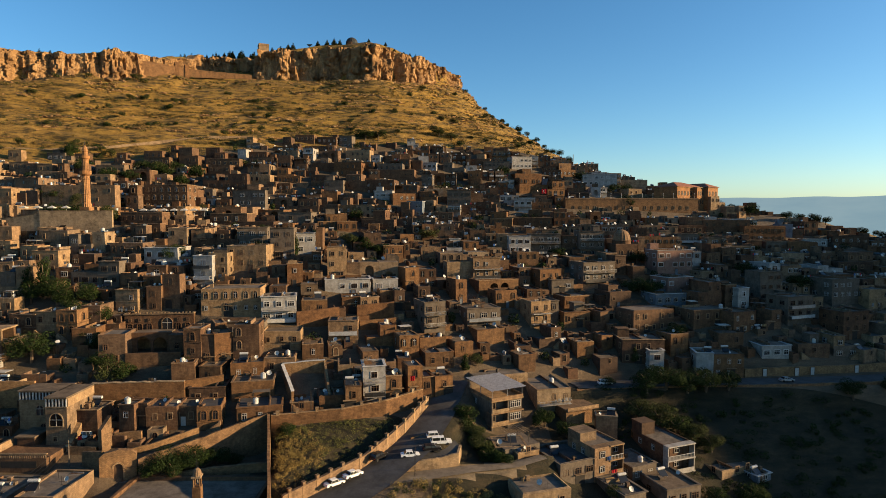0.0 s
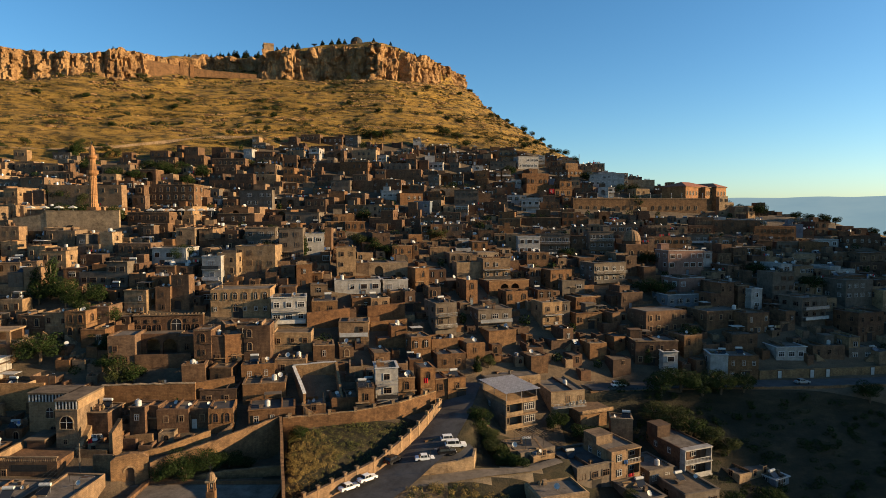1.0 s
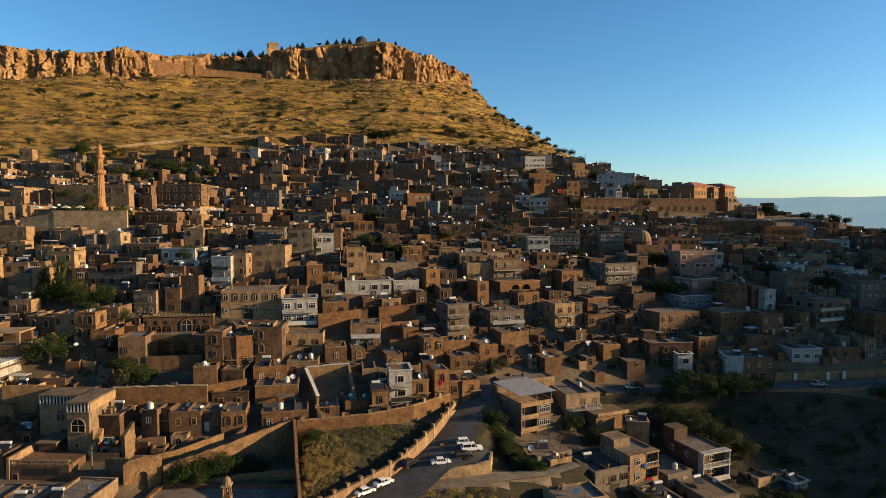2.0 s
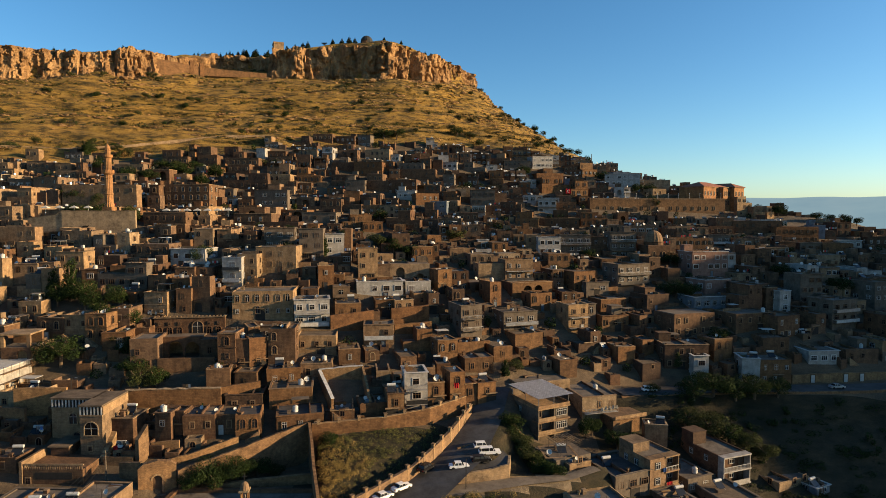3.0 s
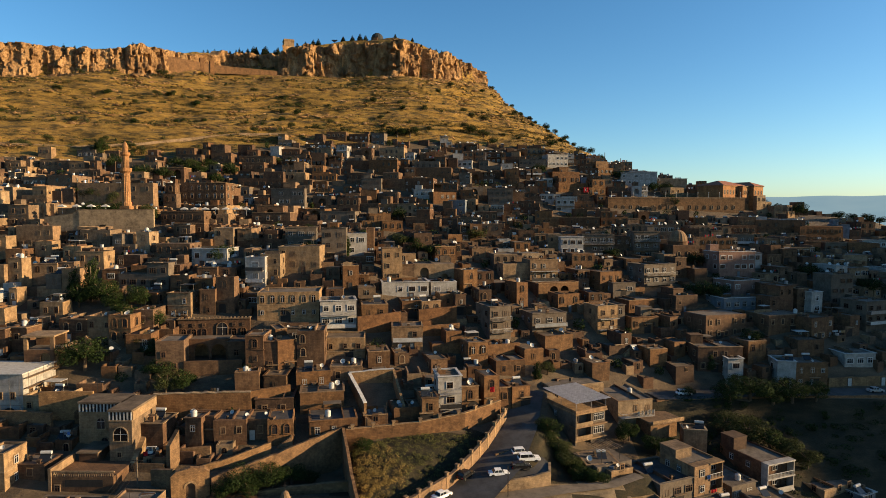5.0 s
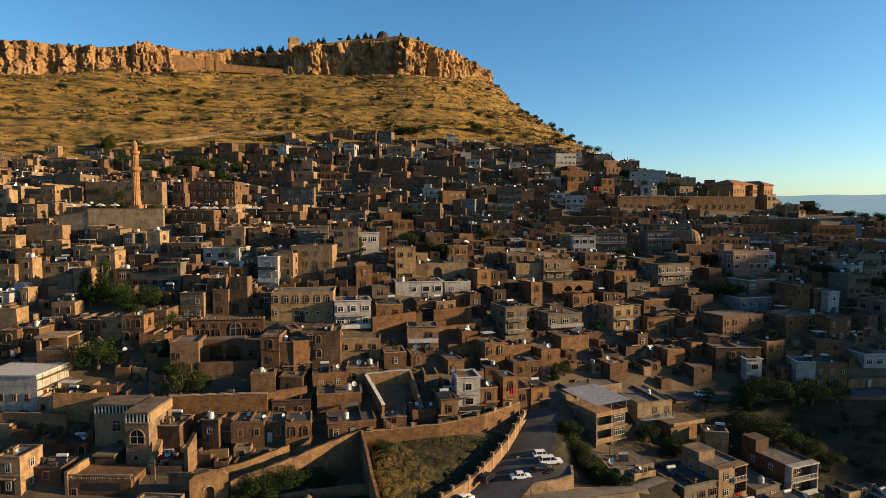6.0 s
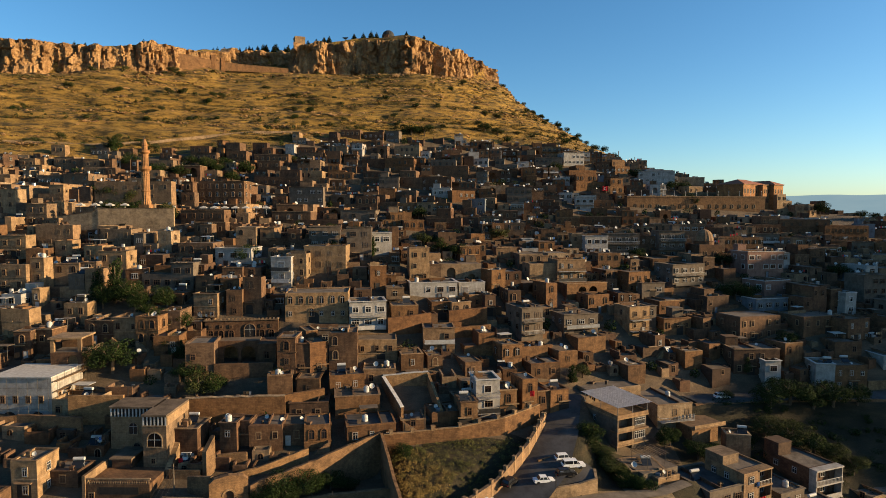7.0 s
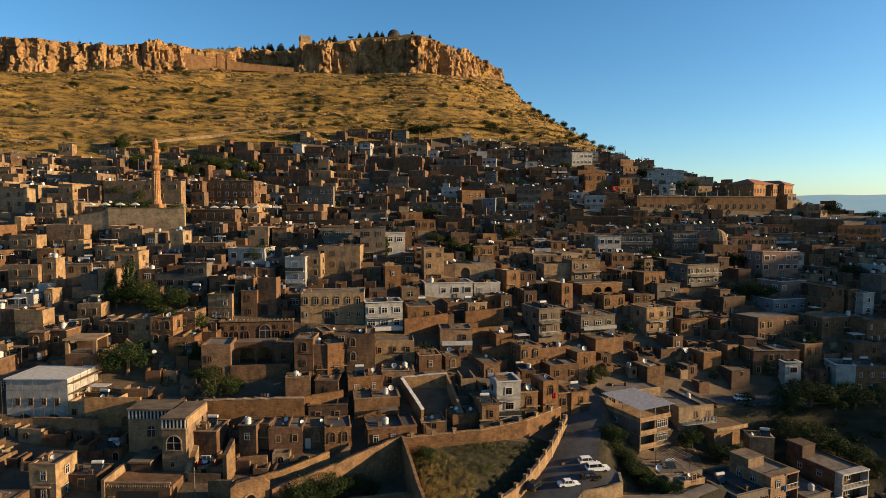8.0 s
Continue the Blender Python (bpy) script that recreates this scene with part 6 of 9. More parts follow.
def awning(x, y, z, w, d, yaw, mat="canvas"):
    h0 = thing("parasol", pose(x, y, z, 0, 0, yaw), "pale canvas parasol on the terrace", "parasol", "terrace parasols")
    bm = bmesh.new()
    rod(bm, (0, 0, 0), (0, 0, 2.6), 0.06)
    part("pole", bm, "galvanised", h0)
    bm = bmesh.new()
    t = bm.verts.new((0, 0, 2.9))
    r = [bm.verts.new((sx * w / 2, sy * d / 2, 2.3)) for sx, sy in ((-1, -1), (1, -1), (1, 1), (-1, 1))]
    l = [bm.verts.new((sx * w / 2, sy * d / 2, 2.05)) for sx, sy in ((-1, -1), (1, -1), (1, 1), (-1, 1))]
    for k in range(4):
        n = (k + 1) % 4
        bm.faces.new((r[k], r[n], t))
        bm.faces.new((l[k], l[n], r[n], r[k]))
    part("canopy", bm, mat, h0)


for k in range(4):
    awning(-137 + k * 4.6, 196.5, 59.8, 2.0, 1.9, 5)
for k in range(7):
    awning(-103 + k * 3.3, 207 + 0.4 * k, 59.0, 2.2, 2.0, 6)
wall_run("ruined_wall", [(-64.4, 110.2, 12, 19.6), (-63.8, 112.6, 14, 21.6)], 0.8, "rubble", "tall broken stub of rubble wall", False)
wall_run("court_wall", [(-63.4, 113.4, 14, 17.8), (-58.4, 113.9, 14, 18.0)], 0.5, "rubble", "low court wall of rough stone", False)
wall_run("court_wall", [(-60.5, 109.8, 12, 15.6), (-54.5, 112.2, 13, 16.6), (-48.0, 115.6, 14, 18.2)], 0.5, "rubble", "terraced court wall of rough stone", False)
wall_run("court_wall", [(-70.6, 110.6, 12, 16.4), (-65.2, 110.4, 12, 16.2)], 0.5, "rubble", "rough wall closing a small court", False)

# ---- houses above the ravine and mansions beside the gardens ----


def loggia_house(left, right, top, d, low, floors, wall, front, label, hut=None, open_from=-9.0):
    """A house with stacked open balconies set into its front. left, right: its front corners."""
    w = math.hypot(right[0] - left[0], right[1] - left[1])
    yaw = math.degrees(math.atan2(right[1] - left[1], right[0] - left[0]))
    base = low - 1.5
    h0 = thing("house", pose((left[0] + right[0]) / 2, (left[1] + right[1]) / 2, base, 0, 0, yaw), label, "house", "houses of the old town")
    h, x0, x1, deep = top - base, -w / 2, w / 2, 1.5
    xo = max(x0, open_from)
    bm = bmesh.new()
    shell(bm, w, d - deep, h, 0.28, 0.5, y=deep, wob=0.02)
    part("wall", bm, wall, h0)
    bm = bmesh.new()
    box(bm, x0 + 0.26, x1 - 0.26, deep + 0.26, d - 0.26, h - 0.9, h - 0.32)
    part("roof", bm, "roof_screed", h0)
    if xo > x0:
        bm = bmesh.new()
        box(bm, x0, xo, 0, deep, 0, h)
        part("bay", bm, front, h0)
        for k in range(floors):
            window(h0, (x0 + xo) / 2, 0, h - 2.1 - 3.0 * k, 0, "rect", 1.2, 1.3, "", "white_trim")
    for sx, a in ((1, xo), (-1, x1)):
        bm = bmesh.new()
        box(bm, min(a, a + sx * 0.22), max(a, a + sx * 0.22), -0.02, deep, 0, h - 0.02)
        part("cheek_wall", bm, front, h0)
    for k in range(floors + 1):
        z = h - 3.0 * k
        if z < 0.5:
            break
        bm = bmesh.new()
        box(bm, xo - 0.05, x1 + 0.12, -0.18, deep, z - 0.24, z + 0.02)
        part("slab", bm, front, h0)
        if k == 0:
            continue
        bm = bmesh.new()
        if k % 2:
            q = max(4, int((x1 - xo) / 0.4))
            for i in range(q + 1):
                xx = xo + 0.24 + (x1 - xo - 0.48) * i / q
                box(bm, xx - 0.02, xx + 0.02, -0.1, -0.06, z, z + 0.85)
            box(bm, xo + 0.1, x1 - 0.1, -0.12, -0.04, z + 0.85, z + 0.93)
        else:
            box(bm, xo + 0.1, x1 - 0.1, -0.13, -0.03, z, z + 0.85)
        part("balcony_rail", bm, "white_trim" if k % 2 else front, h0)
        n = max(2, int((x1 - xo) / 2.0))
        for i in range(n):
            xx = xo + (x1 - xo) * (i + 0.5) / n
            if i % 2:
                window(h0, xx, deep, z + 0.8, 0, "rect", 1.3, 1.3, "", "white_trim")
            else:
                door(h0, xx, deep, z + 0.02, 0, "brown_frame")
    for face, px in ((-90, x0), (90, x1)):
        for i in range(2):
            window(h0, px, deep + (d - deep) * (0.3 + 0.4 * i), h - 2.2, face, "rect", 1.0, 1.2, "", "white_trim")
    if hut:
        hx, hy, hw, hd, hh = hut
        bm = bmesh.new()
        box(bm, x0 + hx, x0 + hx + hw, hy, hy + hd, h - 0.6, h + hh)
        box(bm, x0 + hx - 0.1, x0 + hx + hw + 0.1, hy - 0.1, hy + hd + 0.1, h + hh, h + hh + 0.14)
        part("stair_hut", bm, wall, h0)
    c, s = math.cos(radians(yaw)), math.sin(radians(yaw))
    mx, my = (left[0] + right[0]) / 2 - s * d / 2, (left[1] + right[1]) / 2 + c * d / 2
    FOOTPRINTS.append((mx, my, abs(c) * w / 2 + abs(s) * d / 2, abs(s) * w / 2 + abs(c) * d / 2))
    return h0


loggia_house((47.66, 124.3), (54.44, 126.95), 10.46, 12.0, 4.6, 2, "stone", "white_paint", "stone house with a white balcony front above the ravine", (0.0, 8.4, 3.6, 3.4, 2.3))
loggia_house((30.3, 117.25), (37.03, 120.48), 12.95, 8.6, 5.5, 3, "pale_stone", "pale_stone", "peach-rendered house with stacked balconies and washing", (0.0, 4.6, 4.2, 4.0, 1.5), 0.2)
house(26.7, 115.9, 8.4, 10.0, 11.1, 23, "gr")
house(42.0, 122.2, 6.4, 8.0, 7.6, 23, "gr")
house(47.3, 114.9, 8.0, 11.0, 6.2, 18, "gr")
house(36.4, 110.2, 5.2, 9.0, 7.2, 22, "gn")
house(64.0, 127.6, 9.4, 8.5, 4.5, 25, "yr")
house(37.1, 133.6, 4.8, 3.6, 14.1, -10, "yr")
house(69.5, 126.6, 4.4, 5.0, 3.6, 25, "br")
house(17.2, 118.4, 5.0, 3.6, 12.0, 24, "yr")
house(18.4, 103.6, 9.2, 6.6, 10.8, 16, "yr")

# terrace slab that juts out over the ravine
h0 = thing("terrace", pose(32.4, 136.6, 14.8, 0, 0, 22), "jutting concrete terrace with a low parapet over the ravine", "terrace")
bm = bmesh.new()
box(bm, -4.2, 4.3, -0.2, 9.5, -0.3, 0)
part("slab", bm, "pale_stone", h0)
bm = bmesh.new()
box(bm, -4.0, 3.2, 0.8, 9.4, -6, -0.3)
part("support_wall", bm, "rubble", h0)
bm = bmesh.new()
box(bm, -4.2, 4.3, -0.2, -0.05, 0, 0.55)
part("parapet", bm, "pale_stone", h0)
FOOTPRINTS.append((31, 141, 5, 5))


def arched_wall(bm, x0, x1, z0, z1, y0, y1, arches):
    """A wall with arched openings (centre, width, height) cut from its foot up to the top."""
    xs = [x0]
    for c, w, h in arches:
        prism(bm, [(xs[-1], z0), (c - w / 2, z0), (c - w / 2, z1), (xs[-1], z1)], y0, y1)
        n = 12
        for k in range(n):
            a, b = math.pi * (1 - k / n), math.pi * (1 - (k + 1) / n)
            pa = (c + w / 2 * math.cos(a), z0 + h - w / 2 + w / 2 * math.sin(a))
            pb = (c + w / 2 * math.cos(b), z0 + h - w / 2 + w / 2 * math.sin(b))
            prism(bm, [pa, pb, (pb[0], z1), (pa[0], z1)], y0, y1)
        xs.append(c + w / 2)
    prism(bm, [(xs[-1], z0), (x1, z0), (x1, z1), (xs[-1], z1)], y0, y1)
    bmesh.ops.remove_doubles(bm, verts=bm.verts[:], dist=0.0005)


def arcade_mansion():
    h0 = thing("mansion", pose(-71.3, 149.3, 24.0, 0, 0, 8.5), "carved limestone mansion with a gallery front and arcaded court", "mansion")
    bm = bmesh.new()
    shell(bm, 16.4, 8.0, 11.0, 0.45, 0.4)
    part("wall", bm, "stone", h0)
    bm = bmesh.new()
    cornice(bm, 16.4, 8.0, 11.0, 0.18, 0.3)
    part("cornice", bm, "pale_stone", h0)
    bm = bmesh.new()
    box(bm, -7.8, 7.8, 0.4, 7.6, 10.0, 10.7)
    part("roof", bm, "roof_earth", h0)
    for k in range(20):
        bm = bmesh.new()
        box(bm, -8.1 + k * 0.85, -7.75 + k * 0.85, -0.1, 0.25, 11.03, 11.3)
        part("crest_stone", bm, "pale_stone", h0)
    for xx in (-6.9, -4.6, -2.3, 4.6, 6.8):
        window(h0, xx, 0, 6.4, 0, "arch", 1.05, 2.1, "stone", "brown_frame")
        window(h0, xx, 0, 9.1, 0, "rect", 0.5, 0.6, "stone", "brown_frame")
    window(h0, 1.9, 0, 6.3, 0, "arch", 2.4, 3.6, "pale_stone", "white_trim")
    # low wing that reaches forward, its end wall plain
    bm = bmesh.new()
    shell(bm, 5.6, 7.6, 8.9, 0.4, 0.35, x=-5.6, y=-15.2)
    part("wing_wall", bm, "stone", h0)
    bm = bmesh.new()
    box(bm, -8.1, -3.1, -14.9, -7.9, 7.9, 8.6)
    part("wing_roof", bm, "roof_screed", h0)
    for xx, zz, hh in ((-7.0, 2.6, 1.5), (-4.8, 2.6, 1.5), (-6.9, 5.4, 1.2)):
        window(h0, xx, -15.2, zz, 0, "rect", 0.9, hh, "stone", "brown_frame")
    # the court's arcade
    bm = bmesh.new()
    arched_wall(bm, -2.78, 5.6, 3.4, 8.3, -11.0, -10.4, [(-0.2, 3.0, 3.9), (3.4, 3.0, 3.7)])
    part("arcade", bm, "stone", h0)
    bm = bmesh.new()
    box(bm, -2.78, 5.6, -10.4, -6.4, 7.9, 8.2)
    part("arcade_roof", bm, "roof_earth", h0)
    bm = bmesh.new()
    box(bm, -2.78, 5.6, -6.9, -6.5, 0, 7.9)
    part("arcade_back", bm, "rubble", h0)
    bm = bmesh.new()
    box(bm, 5.62, 9.4, -12.0, -5.0, 0, 7.6)
    box(bm, 5.5, 9.5, -12.1, -4.9, 7.6, 7.8)
    part("east_wing", bm, "stone", h0)
    window(h0, 7.4, -12.0, 4.6, 0, "rect", 1.0, 1.4, "stone", "brown_frame")
    bm = bmesh.new()
    box(bm, -2.78, 9.0, -15.0, -11.0, 0, 3.4)
    part("court_floor", bm, "roof_screed", h0)
    bm = bmesh.new()
    box(bm, -2.78, 9.2, -15.4, -15.0, -2, 4.5)
    part("court_parapet", bm, "stone", h0)
    FOOTPRINTS.append((-69, 142, 10, 11))


arcade_mansion()


def vaulted_house(x, y, w, d, top, yaw, arches, wall, label):
    """A house whose upper hall opens in tall arches (centre, width, height) above a plain foot."""
    base = ground(x, y) - 1.5
    h, foot = top - base, top - base - 4.6
    h0 = thing("house", pose(x, y, base, 0, 0, yaw), label, "house", "houses of the old town")
    bm = bmesh.new()
    box(bm, -w / 2, w / 2, 0, 2.2, 0, foot)
    part("foot_wall", bm, wall, h0)
    bm = bmesh.new()
    arched_wall(bm, -w / 2, w / 2, foot, h, 0, 0.6, arches)
    part("arcade", bm, wall, h0)
    bm = bmesh.new()
    shell(bm, w, d - 2.2, h, 0.35, 0.4, y=2.2)
    part("wall", bm, wall, h0)
    bm = bmesh.new()
    box(bm, -w / 2 + 0.1, w / 2 - 0.1, 0.6, d - 0.4, h - 0.7, h - 0.3)
    part("roof", bm, "roof_earth", h0)
    for sx in (-1, 1):
        bm = bmesh.new()
        box(bm, sx * (w / 2 - 0.2) - 0.2, sx * (w / 2 - 0.2) + 0.2, 0.6, 2.2, foot, h - 0.3)
        part("side_wall", bm, wall, h0)
    bm = bmesh.new()
    cornice(bm, w, d, h, 0.12, 0.2)
    part("cornice", bm, "pale_stone", h0)
    window(h0, -w / 4, 0, 0.4 + max(0.6, foot - 2.6), 0, "rect", 0.9, 1.4, wall, "brown_frame")
    window(h0, w / 4, 0, 0.4 + max(0.6, foot - 2.6), 0, "rect", 0.9, 1.4, wall, "brown_frame")
    FOOTPRINTS.append((x - math.sin(radians(yaw)) * d / 2, y + math.cos(radians(yaw)) * d / 2, w / 2, d / 2))
    MARKED.append((x, y, w / 2, base + foot))


vaulted_house(17.4, 185.6, 13.5, 8.0, 39.4, 20, [(-1.6, 2.7, 3.6), (2.0, 2.7, 3.6)], "orange_stone", "golden limestone house with two tall vaulted arches")
vaulted_house(-77.4, 216.6, 9.0, 7.0, 62.4, 2, [(0.0, 2.6, 3.4)], "stone", "limestone house with one tall vaulted arch")
vaulted_house(-128.0, 253.0, 10.0, 7.0, 78.4, 0, [(2.2, 3.0, 3.7)], "stone", "limestone house with one tall arched hall")
house(-89.0, 140.6, 4.9, 5.2, 37.2, 8, "oa")


def open_loggia(x, y, z):
    """Roofed terrace on four corner piers over a vaulted foot."""
    h0 = thing("pavilion", pose(x, y, z, 0, 0, 6), "stone pavilion with an open loggia above an arched foot", "pavilion")
    bm = bmesh.new()
    arched_wall(bm, -3.0, 3.0, -1.5, 2.8, 0, 0.5, [(1.2, 2.0, 3.7)])
    part("foot_front", bm, "stone", h0)
    bm = bmesh.new()
    box(bm, -3.0, 3.0, 0.5, 5.4, -1.5, 2.4)
    part("foot_wall", bm, "rubble", h0)
    bm = bmesh.new()
    box(bm, -2.9, 2.9, 0.1, 5.3, 2.4, 2.9)
    part("floor", bm, "roof_screed", h0)
    for sx in (-1, 1):
        bm = bmesh.new()
        box(bm, sx * 2.65 - 0.35, sx * 2.65 + 0.35, 0.0, 0.6, 2.81, 5.5)
        part("pier", bm, "pale_stone", h0)
    bm = bmesh.new()
    box(bm, -3.0, 3.0, 4.6, 5.4, 2.9, 5.5)
    part("back_wall", bm, "stone", h0)
    bm = bmesh.new()
    box(bm, -3.3, 3.3, -0.3, 5.7, 5.5, 5.85)
    part("roof", bm, "pale_stone", h0)
    FOOTPRINTS.append((x, y + 2.5, 3.6, 3.4))


open_loggia(-101.2, 131.6, 28.6)

# ---- the crowd of small houses between the ones above ----


class Heap:
    """Many pieces gathered into one mesh."""

    def __init__(self):
        self.verts, self.faces, self.mats = [], [], []

    def piece(self, verts, faces, mat):
        n = len(self.verts)
        self.verts += verts
        self.faces += [tuple(n + i for i in f) for f in faces]
        self.mats += [mat] * len(faces)

    def block(self, m, x0, x1, y0, y1, z0, z1, mat):
        v = [tuple(m @ Vector((x, y, z))) for z in (z0, z1) for x, y in ((x0, y0), (x1, y0), (x1, y1), (x0, y1))]
        self.piece(v, ((3, 2, 1, 0), (4, 5, 6, 7), (0, 1, 5, 4), (1, 2, 6, 5), (2, 3, 7, 6), (3, 0, 4, 7)), mat)

    def parapet_walls(self, m, w, d, h, mat, drop=0.3, uneven=0.0, r=None):
        """Four walls round a sunken roof; old parapets sag by up to uneven."""
        t, v = 0.3, []
        sag = [r.uniform(-uneven, uneven) if r else 0.0 for _ in range(4)]
        for i, z, k in ((0, 0, 0), (0, h, 1), (t, h, 1), (t, h - drop, 0)):
            v += [tuple(m @ Vector((sx * (w / 2 - i), i if sy < 0 else d - i, z + k * s))) for (sx, sy), s in zip(((-1, -1), (1, -1), (1, 1), (-1, 1)), sag)]
        self.piece(v, [(a + k, a + (k + 1) % 4, a + 4 + (k + 1) % 4, a + 4 + k) for a in (0, 4, 8) for k in range(4)], mat)

    def outline(self, m, ring, y0, y1, mat):
        """A ring of (x, z), drawn from y0 (front) to y1."""
        n = len(ring)
        v = [tuple(m @ Vector((x, y0, z))) for x, z in ring] + [tuple(m @ Vector((x, y1, z))) for x, z in ring]
        self.piece(v, [tuple(range(n))] + [((i + 1) % n, i, n + i, n + (i + 1) % n) for i in range(n)], mat)

    def pierced(self, m, x0, x1, z0, z1, depth, openings, mat):
        """A front with openings (centre, width, height, arched) that rise from its foot."""
        ring = [(x0, z0)]
        for c, w, h, arched in openings:
            if arched:
                ring += [(c - w / 2, z0)] + [(c - w / 2 * math.cos(math.pi * k / 6), z0 + h - w / 2 + w / 2 * math.sin(math.pi * k / 6)) for k in range(7)] + [(c + w / 2, z0)]
            else:
                ring += [(c - w / 2, z0), (c - w / 2, z0 + h), (c + w / 2, z0 + h), (c + w / 2, z0)]
        self.outline(m, ring + [(x1, z0), (x1, z1), (x0, z1)], 0, depth, mat)

    def can(self, m, x, y, z, rad, h, mat, sides=8):
        v = [tuple(m @ Vector((x + rad * math.cos(6.2832 * k / sides), y + rad * math.sin(6.2832 * k / sides), z + q))) for q in (0, h) for k in range(sides)]
        self.piece(v, [tuple(range(sides))[::-1], tuple(range(sides, 2 * sides))] + [(k, (k + 1) % sides, sides + (k + 1) % sides, sides + k) for k in range(sides)], mat)


CROWD_MATS = ["crowd_stone", "crowd_orange", "crowd_pale", "crowd_grey", "roof_screed", "roof_earth", "roof_bitumen", "white_trim", "brown_frame", "window_glass",
              "white_paint", "blue_paint", "ochre_paint", "dish_white", "galvanised", "iron", "red_cloth", "blue_cloth", "canvas"]
GREEN_PLACES = []  # small gardens between the houses: x, y, height, width


def crowd_window(heap, q, ww, hh, arched, trim, bar, plain_far):
    if arched:
        def ring(g):
            a = ww / 2 + g
            return [(-a, -g * 0.5), (a, -g * 0.5)] + [(a * math.cos(math.pi * k / 6), hh - ww / 2 + a * math.sin(math.pi * k / 6)) for k in range(7)]
        heap.outline(q, ring(0.16), -0.07, 0.02, trim)
        heap.outline(q, ring(0.0), -0.09, 0.02, 9)
        if not plain_far:
            heap.block(q, -0.03, 0.03, -0.11, 0.0, 0, hh - 0.1, bar)
        return
    heap.block(q, -ww / 2 - 0.11, ww / 2 + 0.11, -0.06, 0.02, -0.11, hh + 0.14, trim)
    heap.block(q, -ww / 2, ww / 2, -0.075, 0.0, 0, hh, 9)
    for k in range(1, max(2, round(ww / 0.55))):
        a = -ww / 2 + ww * k / max(2, round(ww / 0.55))
        heap.block(q, a - 0.03, a + 0.03, -0.1, 0.0, 0, hh, bar)
    heap.block(q, -ww / 2, ww / 2, -0.1, 0.0, hh * 0.68, hh * 0.68 + 0.06, bar)


def roof_litter(heap, r, q, w, d, z):
    """Tanks, dishes, collectors, chimneys and washing on a flat roof."""
    for _ in range(r.choice((0, 1, 1, 2, 3))):
        x, y = r.uniform(-w / 2 + 0.7, w / 2 - 0.7), r.uniform(0.6, max(0.8, d - 1.0))
        sort = r.random()
        if sort < 0.28:
            heap.can(q, x, y, z, r.uniform(0.4, 0.6), r.uniform(0.8, 1.2), r.choice((13, 14, 14)))
        elif sort < 0.55:
            t = q @ pose(x, y, z + 0.75, r.uniform(50, 65), 0, r.uniform(-40, 60))
            heap.can(t, 0, 0, 0, r.uniform(0.4, 0.6), 0.06, 13, 10)
            heap.block(q, x - 0.04, x + 0.04, y, y + 0.08, z - 0.1, z + 0.7, 14)
        elif sort < 0.7:
            t = q @ pose(x, y, z + 0.55, 35)
            heap.block(t, -0.9, 0.9, -0.8, 0.8, -0.03, 0.03, 9)
            heap.block(q, x - 0.85, x + 0.85, y + 0.55, y + 1.0, z + 0.9, z + 1.35, 13)
            heap.block(q, x - 0.8, x - 0.7, y + 0.7, y + 0.8, z - 0.1, z + 0.9, 14)
            heap.block(q, x + 0.7, x + 0.8, y + 0.7, y + 0.8, z - 0.1, z + 0.9, 14)
        elif sort < 0.85:
            heap.block(q, x - 0.3, x + 0.3, y, y + 0.6, z - 0.1, z + r.uniform(0.5, 1.3), r.choice((0, 2, 3)))
        else:
            n = r.randint(2, 5)
            for k in (0, n):
                heap.block(q, x + k * 0.6 - 0.34, x + k * 0.6 - 0.28, y, y + 0.06, z - 0.1, z + 1.6, 15)
            heap.block(q, x - 0.3, x + n * 0.6 - 0.3, y + 0.02, y + 0.04, z + 1.52, z + 1.55, 15)
            for k in range(n):
                heap.block(q, x + k * 0.6 - 0.24, x + k * 0.6 + 0.2, y + 0.01, y + 0.05, z + r.uniform(0.7, 1.0), z + 1.5, r.choice((10, 13, 18, 18, 16, 17, 11, 12, 3)))


